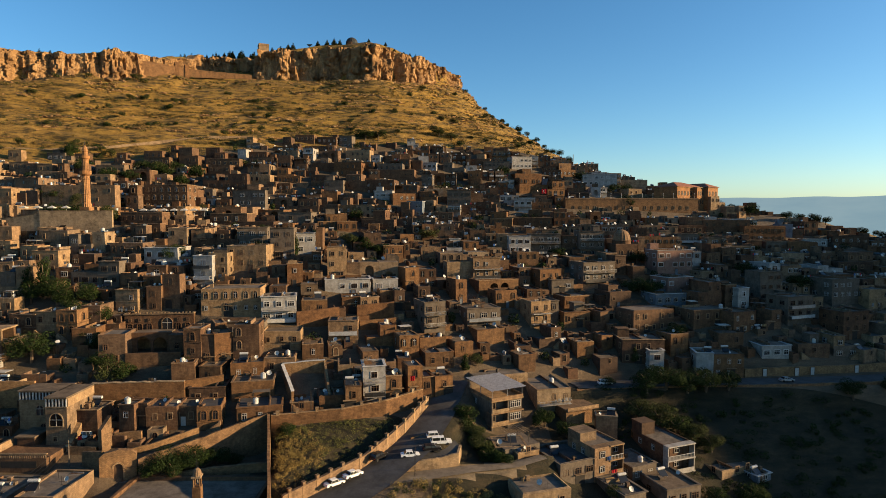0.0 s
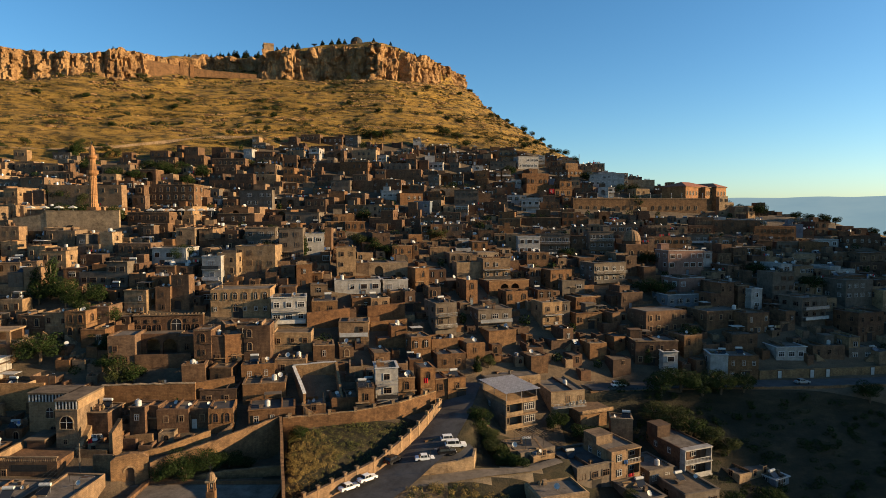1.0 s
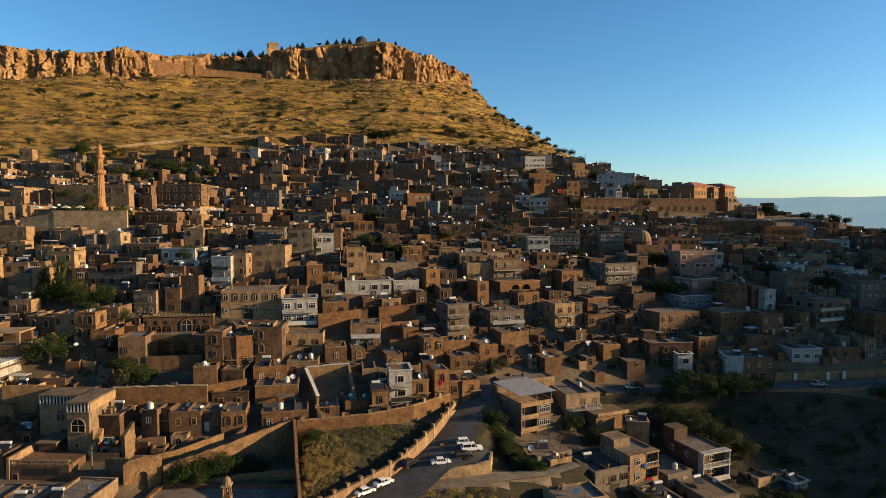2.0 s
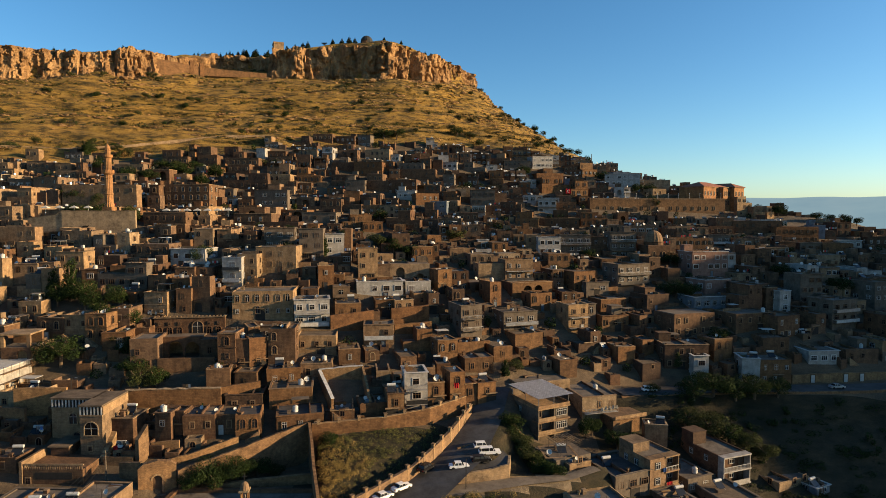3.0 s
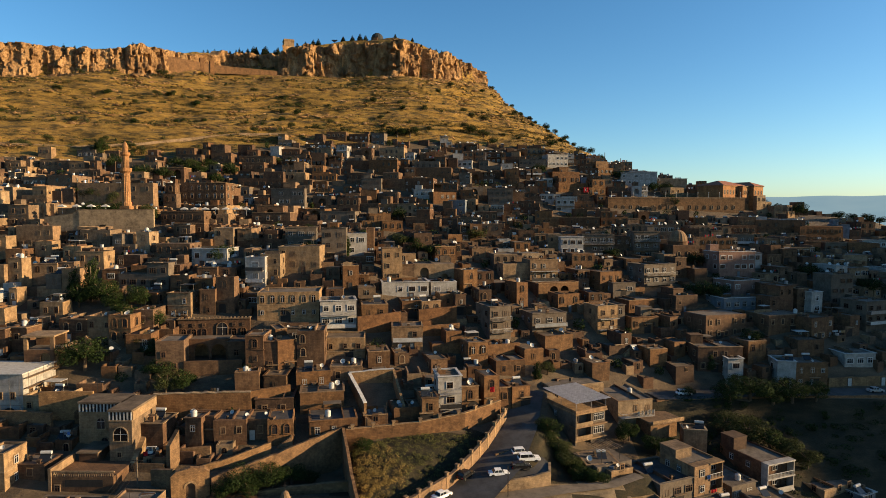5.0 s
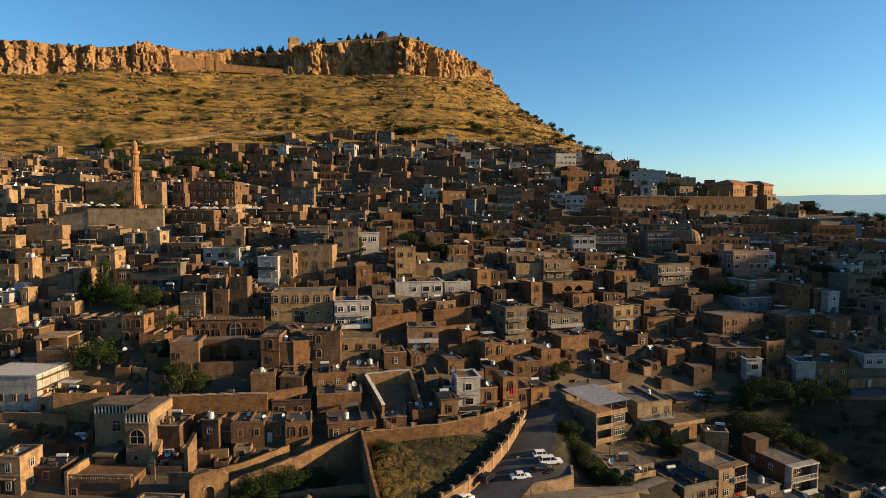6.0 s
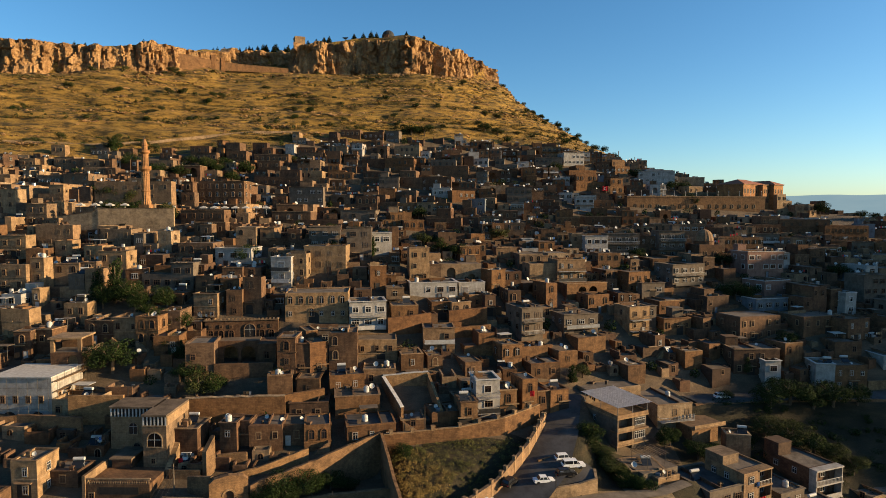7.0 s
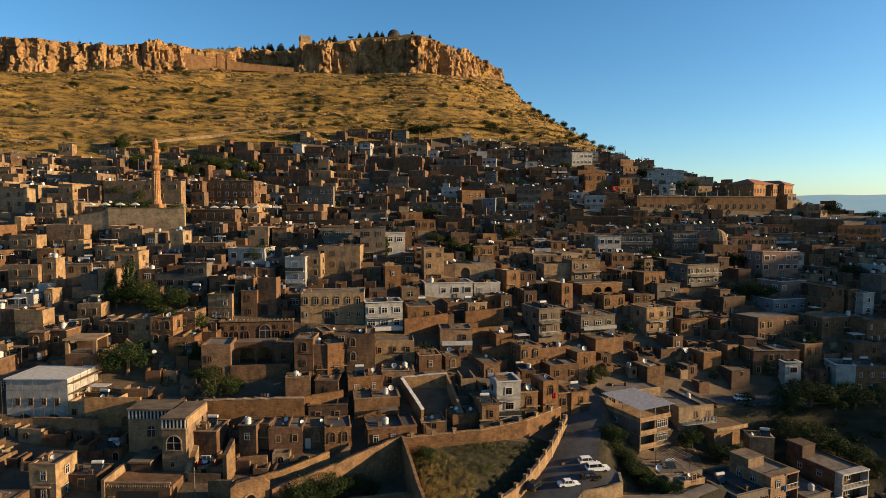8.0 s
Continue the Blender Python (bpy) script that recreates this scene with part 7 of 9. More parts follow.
def bay(heap, r, q, w, d, h, lev, mat, sort, side, far):
    """One bay of a house: q has its origin at the middle of the front's foot; lev: where the street meets the wall."""
    trim = r.choice((mat, mat, 2)) if sort in "ai" else r.choice((7, 2, 3))
    bar = 8 if sort in "ai" and r.random() < 0.8 else 7
    body, front = 0.0, q
    storeys = max(1, min(3, int((h - lev - 0.2) / 2.75)))
    skip_top = False
    if sort == "l" and storeys > 1 and w > 3.2:
        # the top storey opens in a deep veranda behind posts
        body, low = 1.9, h - 2.75
        heap.block(q, -w / 2, w / 2, 0, body, 0, low, mat)
        n = max(1, round(w / 2.6))
        heap.pierced(q, -w / 2, w / 2, low, h - 0.25, 0.28, [(w * ((i + 0.5) / n - 0.5), w / n - 0.36, 2.15, False) for i in range(n)], mat)
        heap.block(q, -w / 2 - 0.15, w / 2 + 0.15, -0.2, body, h - 0.25, h - 0.05, r.choice((3, 2)))
        rail = r.choice((7, 15, mat, mat))
        if rail == mat:
            heap.block(q, -w / 2 + 0.1, w / 2 - 0.1, 0.05, 0.17, low, low + 0.85, mat)
        else:
            heap.block(q, -w / 2 + 0.1, w / 2 - 0.1, 0.08, 0.14, low + 0.85, low + 0.92, rail)
            for i in range(int(w / 0.4)):
                heap.block(q, -w / 2 + 0.3 + i * 0.4, -w / 2 + 0.34 + i * 0.4, 0.09, 0.13, low, low + 0.85, rail)
        skip_top = True
    elif sort == "i" and w > 4 and h - lev > 3.4:
        # a vaulted hall that opens to the court in one or two tall arches
        body = 1.6
        ow = min(3.2, w * 0.42)
        n = 2 if w > 8 and r.random() < 0.6 else 1
        z0 = lev if h - lev < 5 or r.random() < 0.5 else h - 4.2
        heap.block(q, -w / 2, w / 2, 0, body, 0, z0, mat)
        xs = [0.0] if n == 1 else [-w / 4, w / 4]
        heap.pierced(q, -w / 2, w / 2, z0, h - 0.02, body, [(c, ow, min(ow + 0.7, h - z0 - 0.5), True) for c in xs], mat)
        heap.block(q, -w / 2 + 0.02, w / 2 - 0.02, 0.02, body, h - 0.3, h - 0.1, 5)
    inner = q @ pose(0, body, 0)
    heap.parapet_walls(inner, w, d - body, h, mat, r.choice((0.2, 0.3, 0.55)), 0.12, r)
    roof = h - r.choice((0.12, 0.18, 0.4))
    heap.block(inner, -w / 2 + 0.3, w / 2 - 0.3, 0.3, d - body - 0.3, h - 0.9, roof, r.choice((4, 4, 5, 5, 6)))
    if r.random() < 0.55:
        heap.block(inner, -w / 2 - 0.1, w / 2 + 0.1, -0.1, 0.05, h - 0.32, h - 0.16, r.choice((mat, 2, 3)))
    if storeys > 1 and sort == "a" and r.random() < 0.5:
        heap.block(inner, -w / 2 - 0.06, w / 2 + 0.06, -0.06, 0.05, h - 3.3, h - 3.16, r.choice((mat, 2)))
    roof_litter(heap, r, inner, w, d - body, roof)
    if r.random() < 0.22 and w > 4 and d > 5:
        hx, hw = r.choice((-1, 1)) * (w / 2 - 1.7), r.uniform(1.1, 1.5)
        heap.block(inner, hx - hw, hx + hw, d - body - 3.2, d - body - 0.5, h - 0.5, h + r.uniform(1.6, 2.2), r.choice((mat, 3)))
    if sort == "m":
        for k in range(storeys):
            if r.random() < 0.55:
                zb = h - 2.9 - 2.85 * k
                if zb < lev + 0.4:
                    continue
                heap.block(q, -w / 2 + 0.15, w / 2 - 0.15, -1.1, 0.0, zb - 0.16, zb, 3)
                c = r.choice((3, 7, 10, 15))
                if c == 15:
                    heap.block(q, -w / 2 + 0.15, w / 2 - 0.15, -1.1, -1.04, zb + 0.85, zb + 0.92, 15)
                    for i in range(int(w / 0.35)):
                        heap.block(q, -w / 2 + 0.2 + i * 0.35, -w / 2 + 0.23 + i * 0.35, -1.09, -1.05, zb, zb + 0.85, 15)
                else:
                    heap.block(q, -w / 2 + 0.15, w / 2 - 0.15, -1.1, -1.0, zb, zb + 0.8, c)
    if sort == "n":
        return
    for face, length in ((0, w), (side, d)):
        if face == 0 and sort == "i":
            if lev + 1 > h - 4.4:
                continue
        step = r.uniform(1.7, 2.3) if sort != "m" else r.uniform(2.2, 2.9)
        if face:
            step *= 1.5
        n = max(1, int((length - 0.4) / step))
        for k in range(storeys):
            if k == 0 and (skip_top and face == 0 or sort == "i" and face == 0):
                if skip_top:
                    q2 = inner
                    for i in range(n):
                        if r.random() < 0.8:
                            crowd_window(heap, q2 @ pose(length * ((i + 0.5) / n - 0.5), 0, h - 2.6), 0.9, r.choice((1.9, 1.3)), False, trim, 7, far)
                continue
            z = h - 0.6 - 1.75 - 2.85 * k
            if z < lev + 0.25:
                z = lev + 0.3
                if z + 1.8 > h:
                    break
            arched = sort in "ai" and (k == 0 and r.random() < 0.7)
            wide = r.choice((1.2, 1.5, 1.9)) if sort in "ml" else r.choice((0.85, 0.95, 1.05))
            tall = r.choice((1.2, 1.35)) if sort in "ml" else r.choice((1.4, 1.6, 1.75))
            for i in range(n):
                if r.random() < 0.16:
                    continue
                a = length * ((i + 0.5) / n - 0.5) + r.uniform(-0.15, 0.15)
                if face == 0:
                    t = q @ pose(a, 0, z)
                else:
                    t = q @ pose(w / 2 * (1 if face > 0 else -1), d / 2 + a, z, 0, 0, face)
                if k == storeys - 1 and storeys > 1 and r.random() < 0.2:
                    heap.block(t, -0.6, 0.6, -0.05, 0.02, -0.9, 1.45, 2)
                    heap.block(t, -0.48, 0.48, -0.07, 0.02, -0.9, 1.3, r.choice((8, 8, 15, 11, 7)))
                else:
                    crowd_window(heap, t, wide, tall, arched, trim, bar, far)


def crowd_house(heap, r, x, y, w, d, top, yaw):
    m0 = pose(x, y, 0, 0, 0, yaw)
    feet = [ground(*(m0 @ Vector((a, b, 0))).xy) for a in (-w / 2, w / 2) for b in (0, d)]
    front = min(feet[0], feet[2])
    base = min(feet) - 1.2
    m, h, lev = pose(x, y, base, 0, 0, yaw), top - base, front - base
    mat = r.choice((0, 0, 1, 1, 2, 2, 2, 2, 2, 2, 3, 10, 10, 11) if x > 40 and y > 195 else (0, 0, 0, 1, 2, 2, 2, 2, 3, 3, 3, 10, 10, 11) if x > 40 else (0, 0, 0, 0, 0, 1, 1, 1, 2, 2, 3, 3, 10) if x > -70 else (0, 0, 0, 1, 1, 2, 2, 2, 2, 2, 2, 10))
    sort = r.choice("mmml" if mat in (3, 10) else "aaaaalimn")
    side = 90 if x < 5 else -90
    cuts = [-w / 2, w / 2]
    if w > 6:
        cuts = [-w / 2] + sorted(r.uniform(-0.25, 0.25) * w + o for o in ((0.0,) if w < 11 else (-w / 5, w / 5))) + [w / 2]
    for i, (a, b) in enumerate(zip(cuts, cuts[1:])):
        tall = max(2.2, h - (0.0 if len(cuts) == 2 else r.choice((0, 0, 0.3, 0.6, 1.1, 2.6))))
        back = r.choice((0.0, 0.0, 0.5, 1.2)) if len(cuts) > 2 else 0.0
        own = mat if r.random() < 0.75 else r.choice((0, 1, 2, 3))
        kind = sort if r.random() < 0.65 else r.choice("aalimn")
        bay(heap, r, m @ pose((a + b) / 2, back, 0), b - a - 0.02, d - back, tall, lev, own, kind, side, y > 235)
    ROOFS.append((None, x, y, w, d, top - 0.3, yaw, False))


def small_block(heap, r, x, y, w, d, top, base, yaw):
    m, h = pose(x, y, base, 0, 0, yaw), top - base
    mat = r.choice((0, 0, 0, 1, 2, 2, 3))
    heap.parapet_walls(m, w, d, h, mat, 0.3, 0.2, r)
    heap.block(m, -w / 2 + 0.25, w / 2 - 0.25, 0.25, d - 0.25, h - 0.7, h - 0.15, r.choice((4, 5, 5, 6)))
    a, ww, hh = r.uniform(-0.2, 0.2) * w, r.choice((0.7, 0.9)), r.choice((1.0, 1.6))
    crowd_window(heap, m @ pose(a, 0, max(0.4, h - 0.5 - hh)), ww, hh, r.random() < 0.3, r.choice((mat, 2)), 8, False)
    if r.random() < 0.4:
        roof_litter(heap, r, m, w, d, h - 0.15)


def court(heap, r, x, y, w, d, top, base, yaw):
    """A yard behind low walls, sometimes with steps."""
    m, h = pose(x, y, base, 0, 0, yaw), top - base
    mat = r.choice((0, 0, 1, 2))
    heap.block(m, -w / 2, w / 2, 0, 0.35, 0, h * r.uniform(0.8, 1.0), mat)
    heap.block(m, -w / 2, -w / 2 + 0.35, 0.35, d, 0, h, mat)
    heap.block(m, w / 2 - 0.35, w / 2, 0.35, d, 0, h * r.uniform(0.85, 1.0), mat)
    heap.block(m, -w / 2 + 0.35, w / 2 - 0.35, 0.35, d, 0, h - r.uniform(1.0, 1.8), r.choice((4, 5)))
    if r.random() < 0.4:
        for k in range(6):
            heap.block(m, -w / 2 + 0.4 + k * 0.3, -w / 2 + 0.7 + k * 0.3, d - 1.2, d - 0.2, h - 1.6, h - 1.4 + 0.2 * k, 2)


def lower_edge(x):
    return float(np.interp(x, [-300, -110, -90, -40, -5, 6, 18, 24, 28, 36, 160], [100, 112, 122, 128, 139, 142, 143, 144, 146, 156, 171]))


def shed_edge(x):
    return float(np.interp(x, [-300, -112, -88, -70, -58, -36, -30, -8, 6, 10, 24, 30, 36, 160], [96, 99, 100, 109, 110.5, 122, 124, 131, 142, 142, 143, 146, 155, 170]))


def no_build(x, y):
    return any(abs(x - a) < rx and abs(y - b) < ry for a, b, rx, ry in OPEN_PLACES)


# gardens, courts and streets that stay open: centre and half-sizes
OPEN_PLACES = [(5, 147, 6, 5), (-70, 137, 11, 9), (-102, 134, 6, 6), (-119, 201, 18, 10), (-80, 128, 8, 8), (66, 224, 7, 7), (112, 305, 26, 14), (91, 282, 36, 5), (178, 275, 30, 14), (-95, 133, 12, 6), (-102, 154, 9, 5), (-32, 131, 7, 7), (-60, 118, 4, 4)]


# the mosque terrace, streets and yards where not even a shed stands
YARDS = [(-67, 134, 8, 6), (-119, 201, 13, 5), (-95, 133, 6, 3.5), (-102, 154.5, 8, 3.5), (-32, 131, 6.5, 7), (-60, 105, 4, 6), (112, 305, 24, 12), (91, 284, 34, 3), (168, 280, 28, 12), (2, 140, 5, 9), (-46, 105, 14, 8)]


def no_shed(x, y):
    d, _, (z, half) = along(STREET, np.array([x]), np.array([y]))
    e, _, (z, wide) = along(UPPER_STREET, np.array([x]), np.array([y]))
    return d[0] < half[0] + 2 or e[0] < wide[0] + 1.5 or any(abs(x - a) < rx and abs(y - b) < ry for a, b, rx, ry in YARDS)


def clear_top(x, y, w, d, top):
    """Keep small houses below the fronts of the larger ones that look out over them across the valley."""
    for a, b, half, low in MARKED:
        if y + d * 0.5 < b < y + d + 16 and abs(x - a) < half + w / 2 - 0.8:
            top = min(top, 60 - (60 - low) * (y + d) / b)
    return top


def facing(x, y):
    """The streets turn with the hill: lower down the fronts look more to the east."""
    high = min(max((y - 195) / 40, 0), 1)
    return round(float(np.interp(x, [-120, -60, -25, 20, 70], [-1, 4, 13, 18, 19])) * (1 - high) - 2 * high)


def contour(x, z, low, high):
    """The y at which the slope over x reaches height z, or None."""
    ys = np.arange(low, high, 1.0)
    zs = ground_heights(np.full(len(ys), x), ys)
    over = np.nonzero(zs >= z)[0]
    return None if len(over) == 0 or over[0] == 0 else float(ys[over[0]])


def town_fill():
    r = random.Random(21)
    heap, single = Heap(), 0
    level = 12.0
    while level < 112:
        rise = 4.1 if level < 40 else 4.5
        x = -290 + r.uniform(0, 6)
        while x < 200:
            w = r.choice((6.5, 8.0, 10.0, 12.0, 15.0)) * r.uniform(0.85, 1.15)
            cx = x + w / 2
            y0 = contour(cx, level + r.uniform(-0.8, 0.8), 100, 400)
            if y0 is None:
                x += w
                continue
            y1 = contour(cx, level + rise, 100, 410)
            d = min(max((y1 or y0 + 9) - y0 - r.uniform(0.3, 1.5), 5.0), r.uniform(7.5, 11.0))
            cy = y0 + r.uniform(-0.6, 0.6)
            for shrink in (1.0, 0.7, 0.48):
                # a narrower house where a wide one finds no room
                ww = w * shrink
                bad = cy + d > float(town_edge(cx)) - 1 or cy < lower_edge(cx) or no_build(cx, cy + d / 2) or taken(cx, cy + d / 2, min(ww, d) / 2 - 0.4)
                if not bad:
                    break
            x += (w * shrink if not bad else 3.0) + r.choice((0.05, 0.1, 0.2, 0.6, 1.6))
            if bad:
                continue
            w = ww
            top = max(ground(cx, cy + d) + r.uniform(0.3, 1.4), ground(cx, cy) + r.choice((3.3, 3.6, 5.6, 6.2)))
            top = clear_top(cx, cy, w, d, top)
            if top < ground(cx, cy) + 2.0:
                continue
            yaw = r.choice((-4, -2, 0, 2, 4)) + facing(cx, cy)
            if cy < 200 and single < 75:
                single += 1
                house(cx, cy, w, d, top, yaw, r.choice("ssssoosyygs") + r.choice("rrrraa"), True)
            else:
                FOOTPRINTS.append((cx, cy + d / 2, w / 2, d / 2))
                crowd_house(heap, r, cx, cy, w, d, top, yaw)
        level += rise
    # sheds, walled courts, lean-tos and small gardens in what gaps remain
    y = 112.0
    while y < 392:
        x = -290 + r.uniform(0, 4)
        while x < 200:
            w, d = r.uniform(2.6, 5.6), r.uniform(2.6, 5.0)
            cx, cy = x + w / 2, y + r.uniform(-1.5, 1.5)
            x += w + r.uniform(0.1, 2.5)
            if cy + d > float(town_edge(cx)) - 1 or cy < shed_edge(cx) or no_shed(cx, cy + d / 2):
                continue
            if taken(cx, cy + d / 2, min(w, d) / 2 - 0.6):
                continue
            FOOTPRINTS.append((cx, cy + d / 2, w / 2, d / 2))
            back, front = ground(cx, cy + d), ground(cx, cy)
            yaw = r.uniform(-5, 5) + facing(cx, cy)
            top = clear_top(cx, cy, w, d, back + r.uniform(0.5, 1.8))
            if top < front + 1.0:
                continue
            luck = r.random()
            if luck < 0.34:
                small_block(heap, r, cx, cy, w, d, max(top, front + 2.4) if top > front + 2 else top, front - 1.0, yaw)
            elif luck < 0.76:
                court(heap, r, cx, cy, w, d, top, front - 1.0, yaw)
            else:
                GREEN_PLACES.append((cx, cy + d / 2, min(r.uniform(1.2, 3.6), top - front + 1.2), r.uniform(2.0, 4.2)))
        y += r.uniform(4.2, 5.4)
    # lean-tos, stair walls and narrow yards close the last gaps in the lower town
    y = 112.0
    while y < 260:
        x = -200 + r.uniform(0, 3)
        while x < 150:
            w, d = r.uniform(1.8, 3.4), r.uniform(1.8, 3.2)
            cx, cy = x + w / 2, y + r.uniform(-0.8, 0.8)
            x += w + r.uniform(0.1, 1.2)
            if cy < shed_edge(cx) or no_shed(cx, cy + d / 2) or taken(cx, cy + d / 2, min(w, d) / 2 - 0.5):
                continue
            FOOTPRINTS.append((cx, cy + d / 2, w / 2, d / 2))
            back, front = ground(cx, cy + d), ground(cx, cy)
            top = clear_top(cx, cy, w, d, max(back + r.uniform(0.4, 1.3), front + r.uniform(1.2, 2.6)))
            if top < front + 0.8:
                if r.random() < 0.4:
                    GREEN_PLACES.append((cx, cy + d / 2, r.uniform(0.5, 1.2), r.uniform(1.2, 2.4)))
                    continue
                top = front + r.uniform(0.6, 1.1)
            if r.random() < 0.3 and top > front + 1.6:
                small_block(heap, r, cx, cy, w, d, top, front - 1.0, facing(cx, cy) + r.uniform(-4, 4))
            else:
                court(heap, r, cx, cy, w, d, top, front - 1.0, facing(cx, cy) + r.uniform(-4, 4))
        y += r.uniform(2.6, 3.4)
    ob = link("hillside_houses", heap.verts, heap.faces, CROWD_MATS, index=heap.mats, soft=False)
    tagged(ob, "crowded small flat-roofed stone houses stepping up the hill", "houses", kind="stuff")


town_fill()

# ---- trees, shrubs and rocks ----


def leaf_cloud(r, lobes, count, size, squash=1.0):
    """Many small leaf sprays scattered through ellipsoid lobes of (x, y, z, rx, ry, rz), thicker towards their skins."""
    verts, faces = [], []
    weights = [a[3] * a[4] for a in lobes]
    for _ in range(count):
        cx, cy, cz, rx, ry, rz = r.choices(lobes, weights)[0]
        v = Vector((r.gauss(0, 1), r.gauss(0, 1), r.gauss(0, 1))).normalized()
        k = r.uniform(0.55, 1.08) ** 0.6
        c = Vector((cx + v.x * rx * k, cy + v.y * ry * k, cz + v.z * rz * k))
        n = (v + Vector((r.uniform(-1, 1), r.uniform(-1, 1), r.uniform(-0.4, 1.2))) * 0.8).normalized()
        a = n.orthogonal().normalized()
        a.rotate(Matrix.Rotation(r.uniform(0, 6.28), 3, n))
        b = n.cross(a)
        s = size * r.uniform(0.6, 1.5)
        i = len(verts)
        verts += [tuple(c - a * s), tuple(c - b * s * 0.55 + n * s * 0.15), tuple(c + a * s), tuple(c + b * s * 0.55 + n * s * 0.15)]
        faces += [(i, i + 1, i + 2), (i, i + 2, i + 3)]
    return verts, faces


def leaf_mesh(name, verts, faces, mat):
    me = bpy.data.meshes.new(name)
    me.from_pydata(verts, [], faces)
    me.materials.append(MATS[mat])
    return me


def limb_mesh(r, h, reach, n):
    bm = bmesh.new()
    rod_taper(bm, (0, 0, -0.6), (0.1 * h * r.uniform(-1, 1), 0.05 * h, h * 0.55), 0.05 * h, 0.03 * h)
    for k in range(n):
        a = 6.28 * k / n + r.uniform(-0.4, 0.4)
        rod_taper(bm, (0, 0, h * r.uniform(0.3, 0.5)), (reach * math.cos(a), reach * math.sin(a), h * r.uniform(0.6, 0.85)), 0.025 * h, 0.008 * h)
    return mesh_of("trunk", bm, "bark")


def rod_taper(bm, a, b, r0, r1, sides=6):
    a, b = Vector(a), Vector(b)
    q = (b - a).to_track_quat("Z", "Y").to_matrix()
    rings = [[bm.verts.new(p + q @ Vector((rr * math.cos(2 * math.pi * k / sides), rr * math.sin(2 * math.pi * k / sides), 0))) for k in range(sides)] for p, rr in ((a, r0), (b, r1))]
    for k in range(sides):
        n = (k + 1) % sides
        bm.faces.new((rings[0][k], rings[0][n], rings[1][n], rings[1][k]))
    bm.faces.new(rings[1])


TREES = {}


def tree_kind(name, seed, mat):
    """Unit trees about one metre tall, scaled where they stand."""
    r = random.Random(seed)
    if name.startswith("broad"):
        lobes = [(0, 0, 0.62, 0.3, 0.3, 0.3)]
        for k in range(8):
            a = 6.28 * k / 8 + r.uniform(-0.4, 0.4)
            q = r.uniform(0.16, 0.26)
            lobes.append((0.3 * math.cos(a) * r.uniform(0.7, 1.2), 0.3 * math.sin(a) * r.uniform(0.7, 1.2), r.uniform(0.38, 0.8), q, q, q * 0.85))
        crown = leaf_cloud(r, lobes, 4200, 0.019)
        return limb_mesh(r, 1.0, 0.3, 5), leaf_mesh("crown", *crown, mat)
    if name.startswith("tall"):
        lobes = [(r.uniform(-0.06, 0.06), r.uniform(-0.06, 0.06), 0.2 + 0.085 * k, 0.21 - 0.014 * k + r.uniform(-0.03, 0.03), 0.2 - 0.014 * k, 0.11) for k in range(9)]
        return limb_mesh(r, 1.0, 0.14, 5), leaf_mesh("crown", *leaf_cloud(r, lobes, 3400, 0.018), mat)
    if name.startswith("pine"):
        lobes = [(r.uniform(-0.02, 0.02), r.uniform(-0.02, 0.02), 0.16 + 0.09 * k, 0.24 - 0.024 * k, 0.24 - 0.024 * k, 0.07) for k in range(10)]
        return limb_mesh(r, 1.0, 0.1, 3), leaf_mesh("crown", *leaf_cloud(r, lobes, 700, 0.038), mat)
    lobes = [(r.uniform(-0.3, 0.3), r.uniform(-0.3, 0.3), r.uniform(0.25, 0.6), 0.3, 0.3, 0.28) for k in range(6)]
    return limb_mesh(r, 0.8, 0.3, 4), leaf_mesh("crown", *leaf_cloud(r, lobes, 1500, 0.034), mat)


for nm, seed, mt in (("broad_a", 1, "leaf_green"), ("broad_b", 2, "leaf_olive"), ("broad_c", 3, "leaf_green"), ("tall_a", 4, "leaf_green"), ("tall_b", 5, "leaf_olive"), ("pine_a", 6, "leaf_pine"), ("pine_b", 7, "leaf_pine"), ("bush_a", 8, "leaf_olive"), ("bush_b", 9, "leaf_green"), ("bush_c", 10, "leaf_dry")):
    TREES[nm] = tree_kind(nm, seed, mt)
TREE_WORDS = {"broad": ("leafy broad green garden tree among the houses", "tree"), "tall": ("slender dark green tree between stone walls", "tree"), "pine": ("dark pine standing on the hilltop skyline", "pine"), "bush": ("low rounded green bush on the slope", "bush")}


def tree(kind, x, y, h, wide=1.0, z=None, sink=0.2):
    z = ground(x, y) - sink if z is None else z
    words, cat = TREE_WORDS[kind[:-2]]
    h0 = thing("pine_tree" if kind.startswith("pine") else "bush" if kind.startswith("bush") else "tree", pose(x, y, z, 0, 0, rnd.uniform(0, 360)), words, cat, {"pine": "hilltop pines", "bush": "hillside bushes"}.get(kind[:-2], "town trees"))
    s = Matrix.Diagonal((h * wide, h * wide, h, 1))
    put("trunk", TREES[kind][0], h0, s)
    put("crown", TREES[kind][1], h0, s)


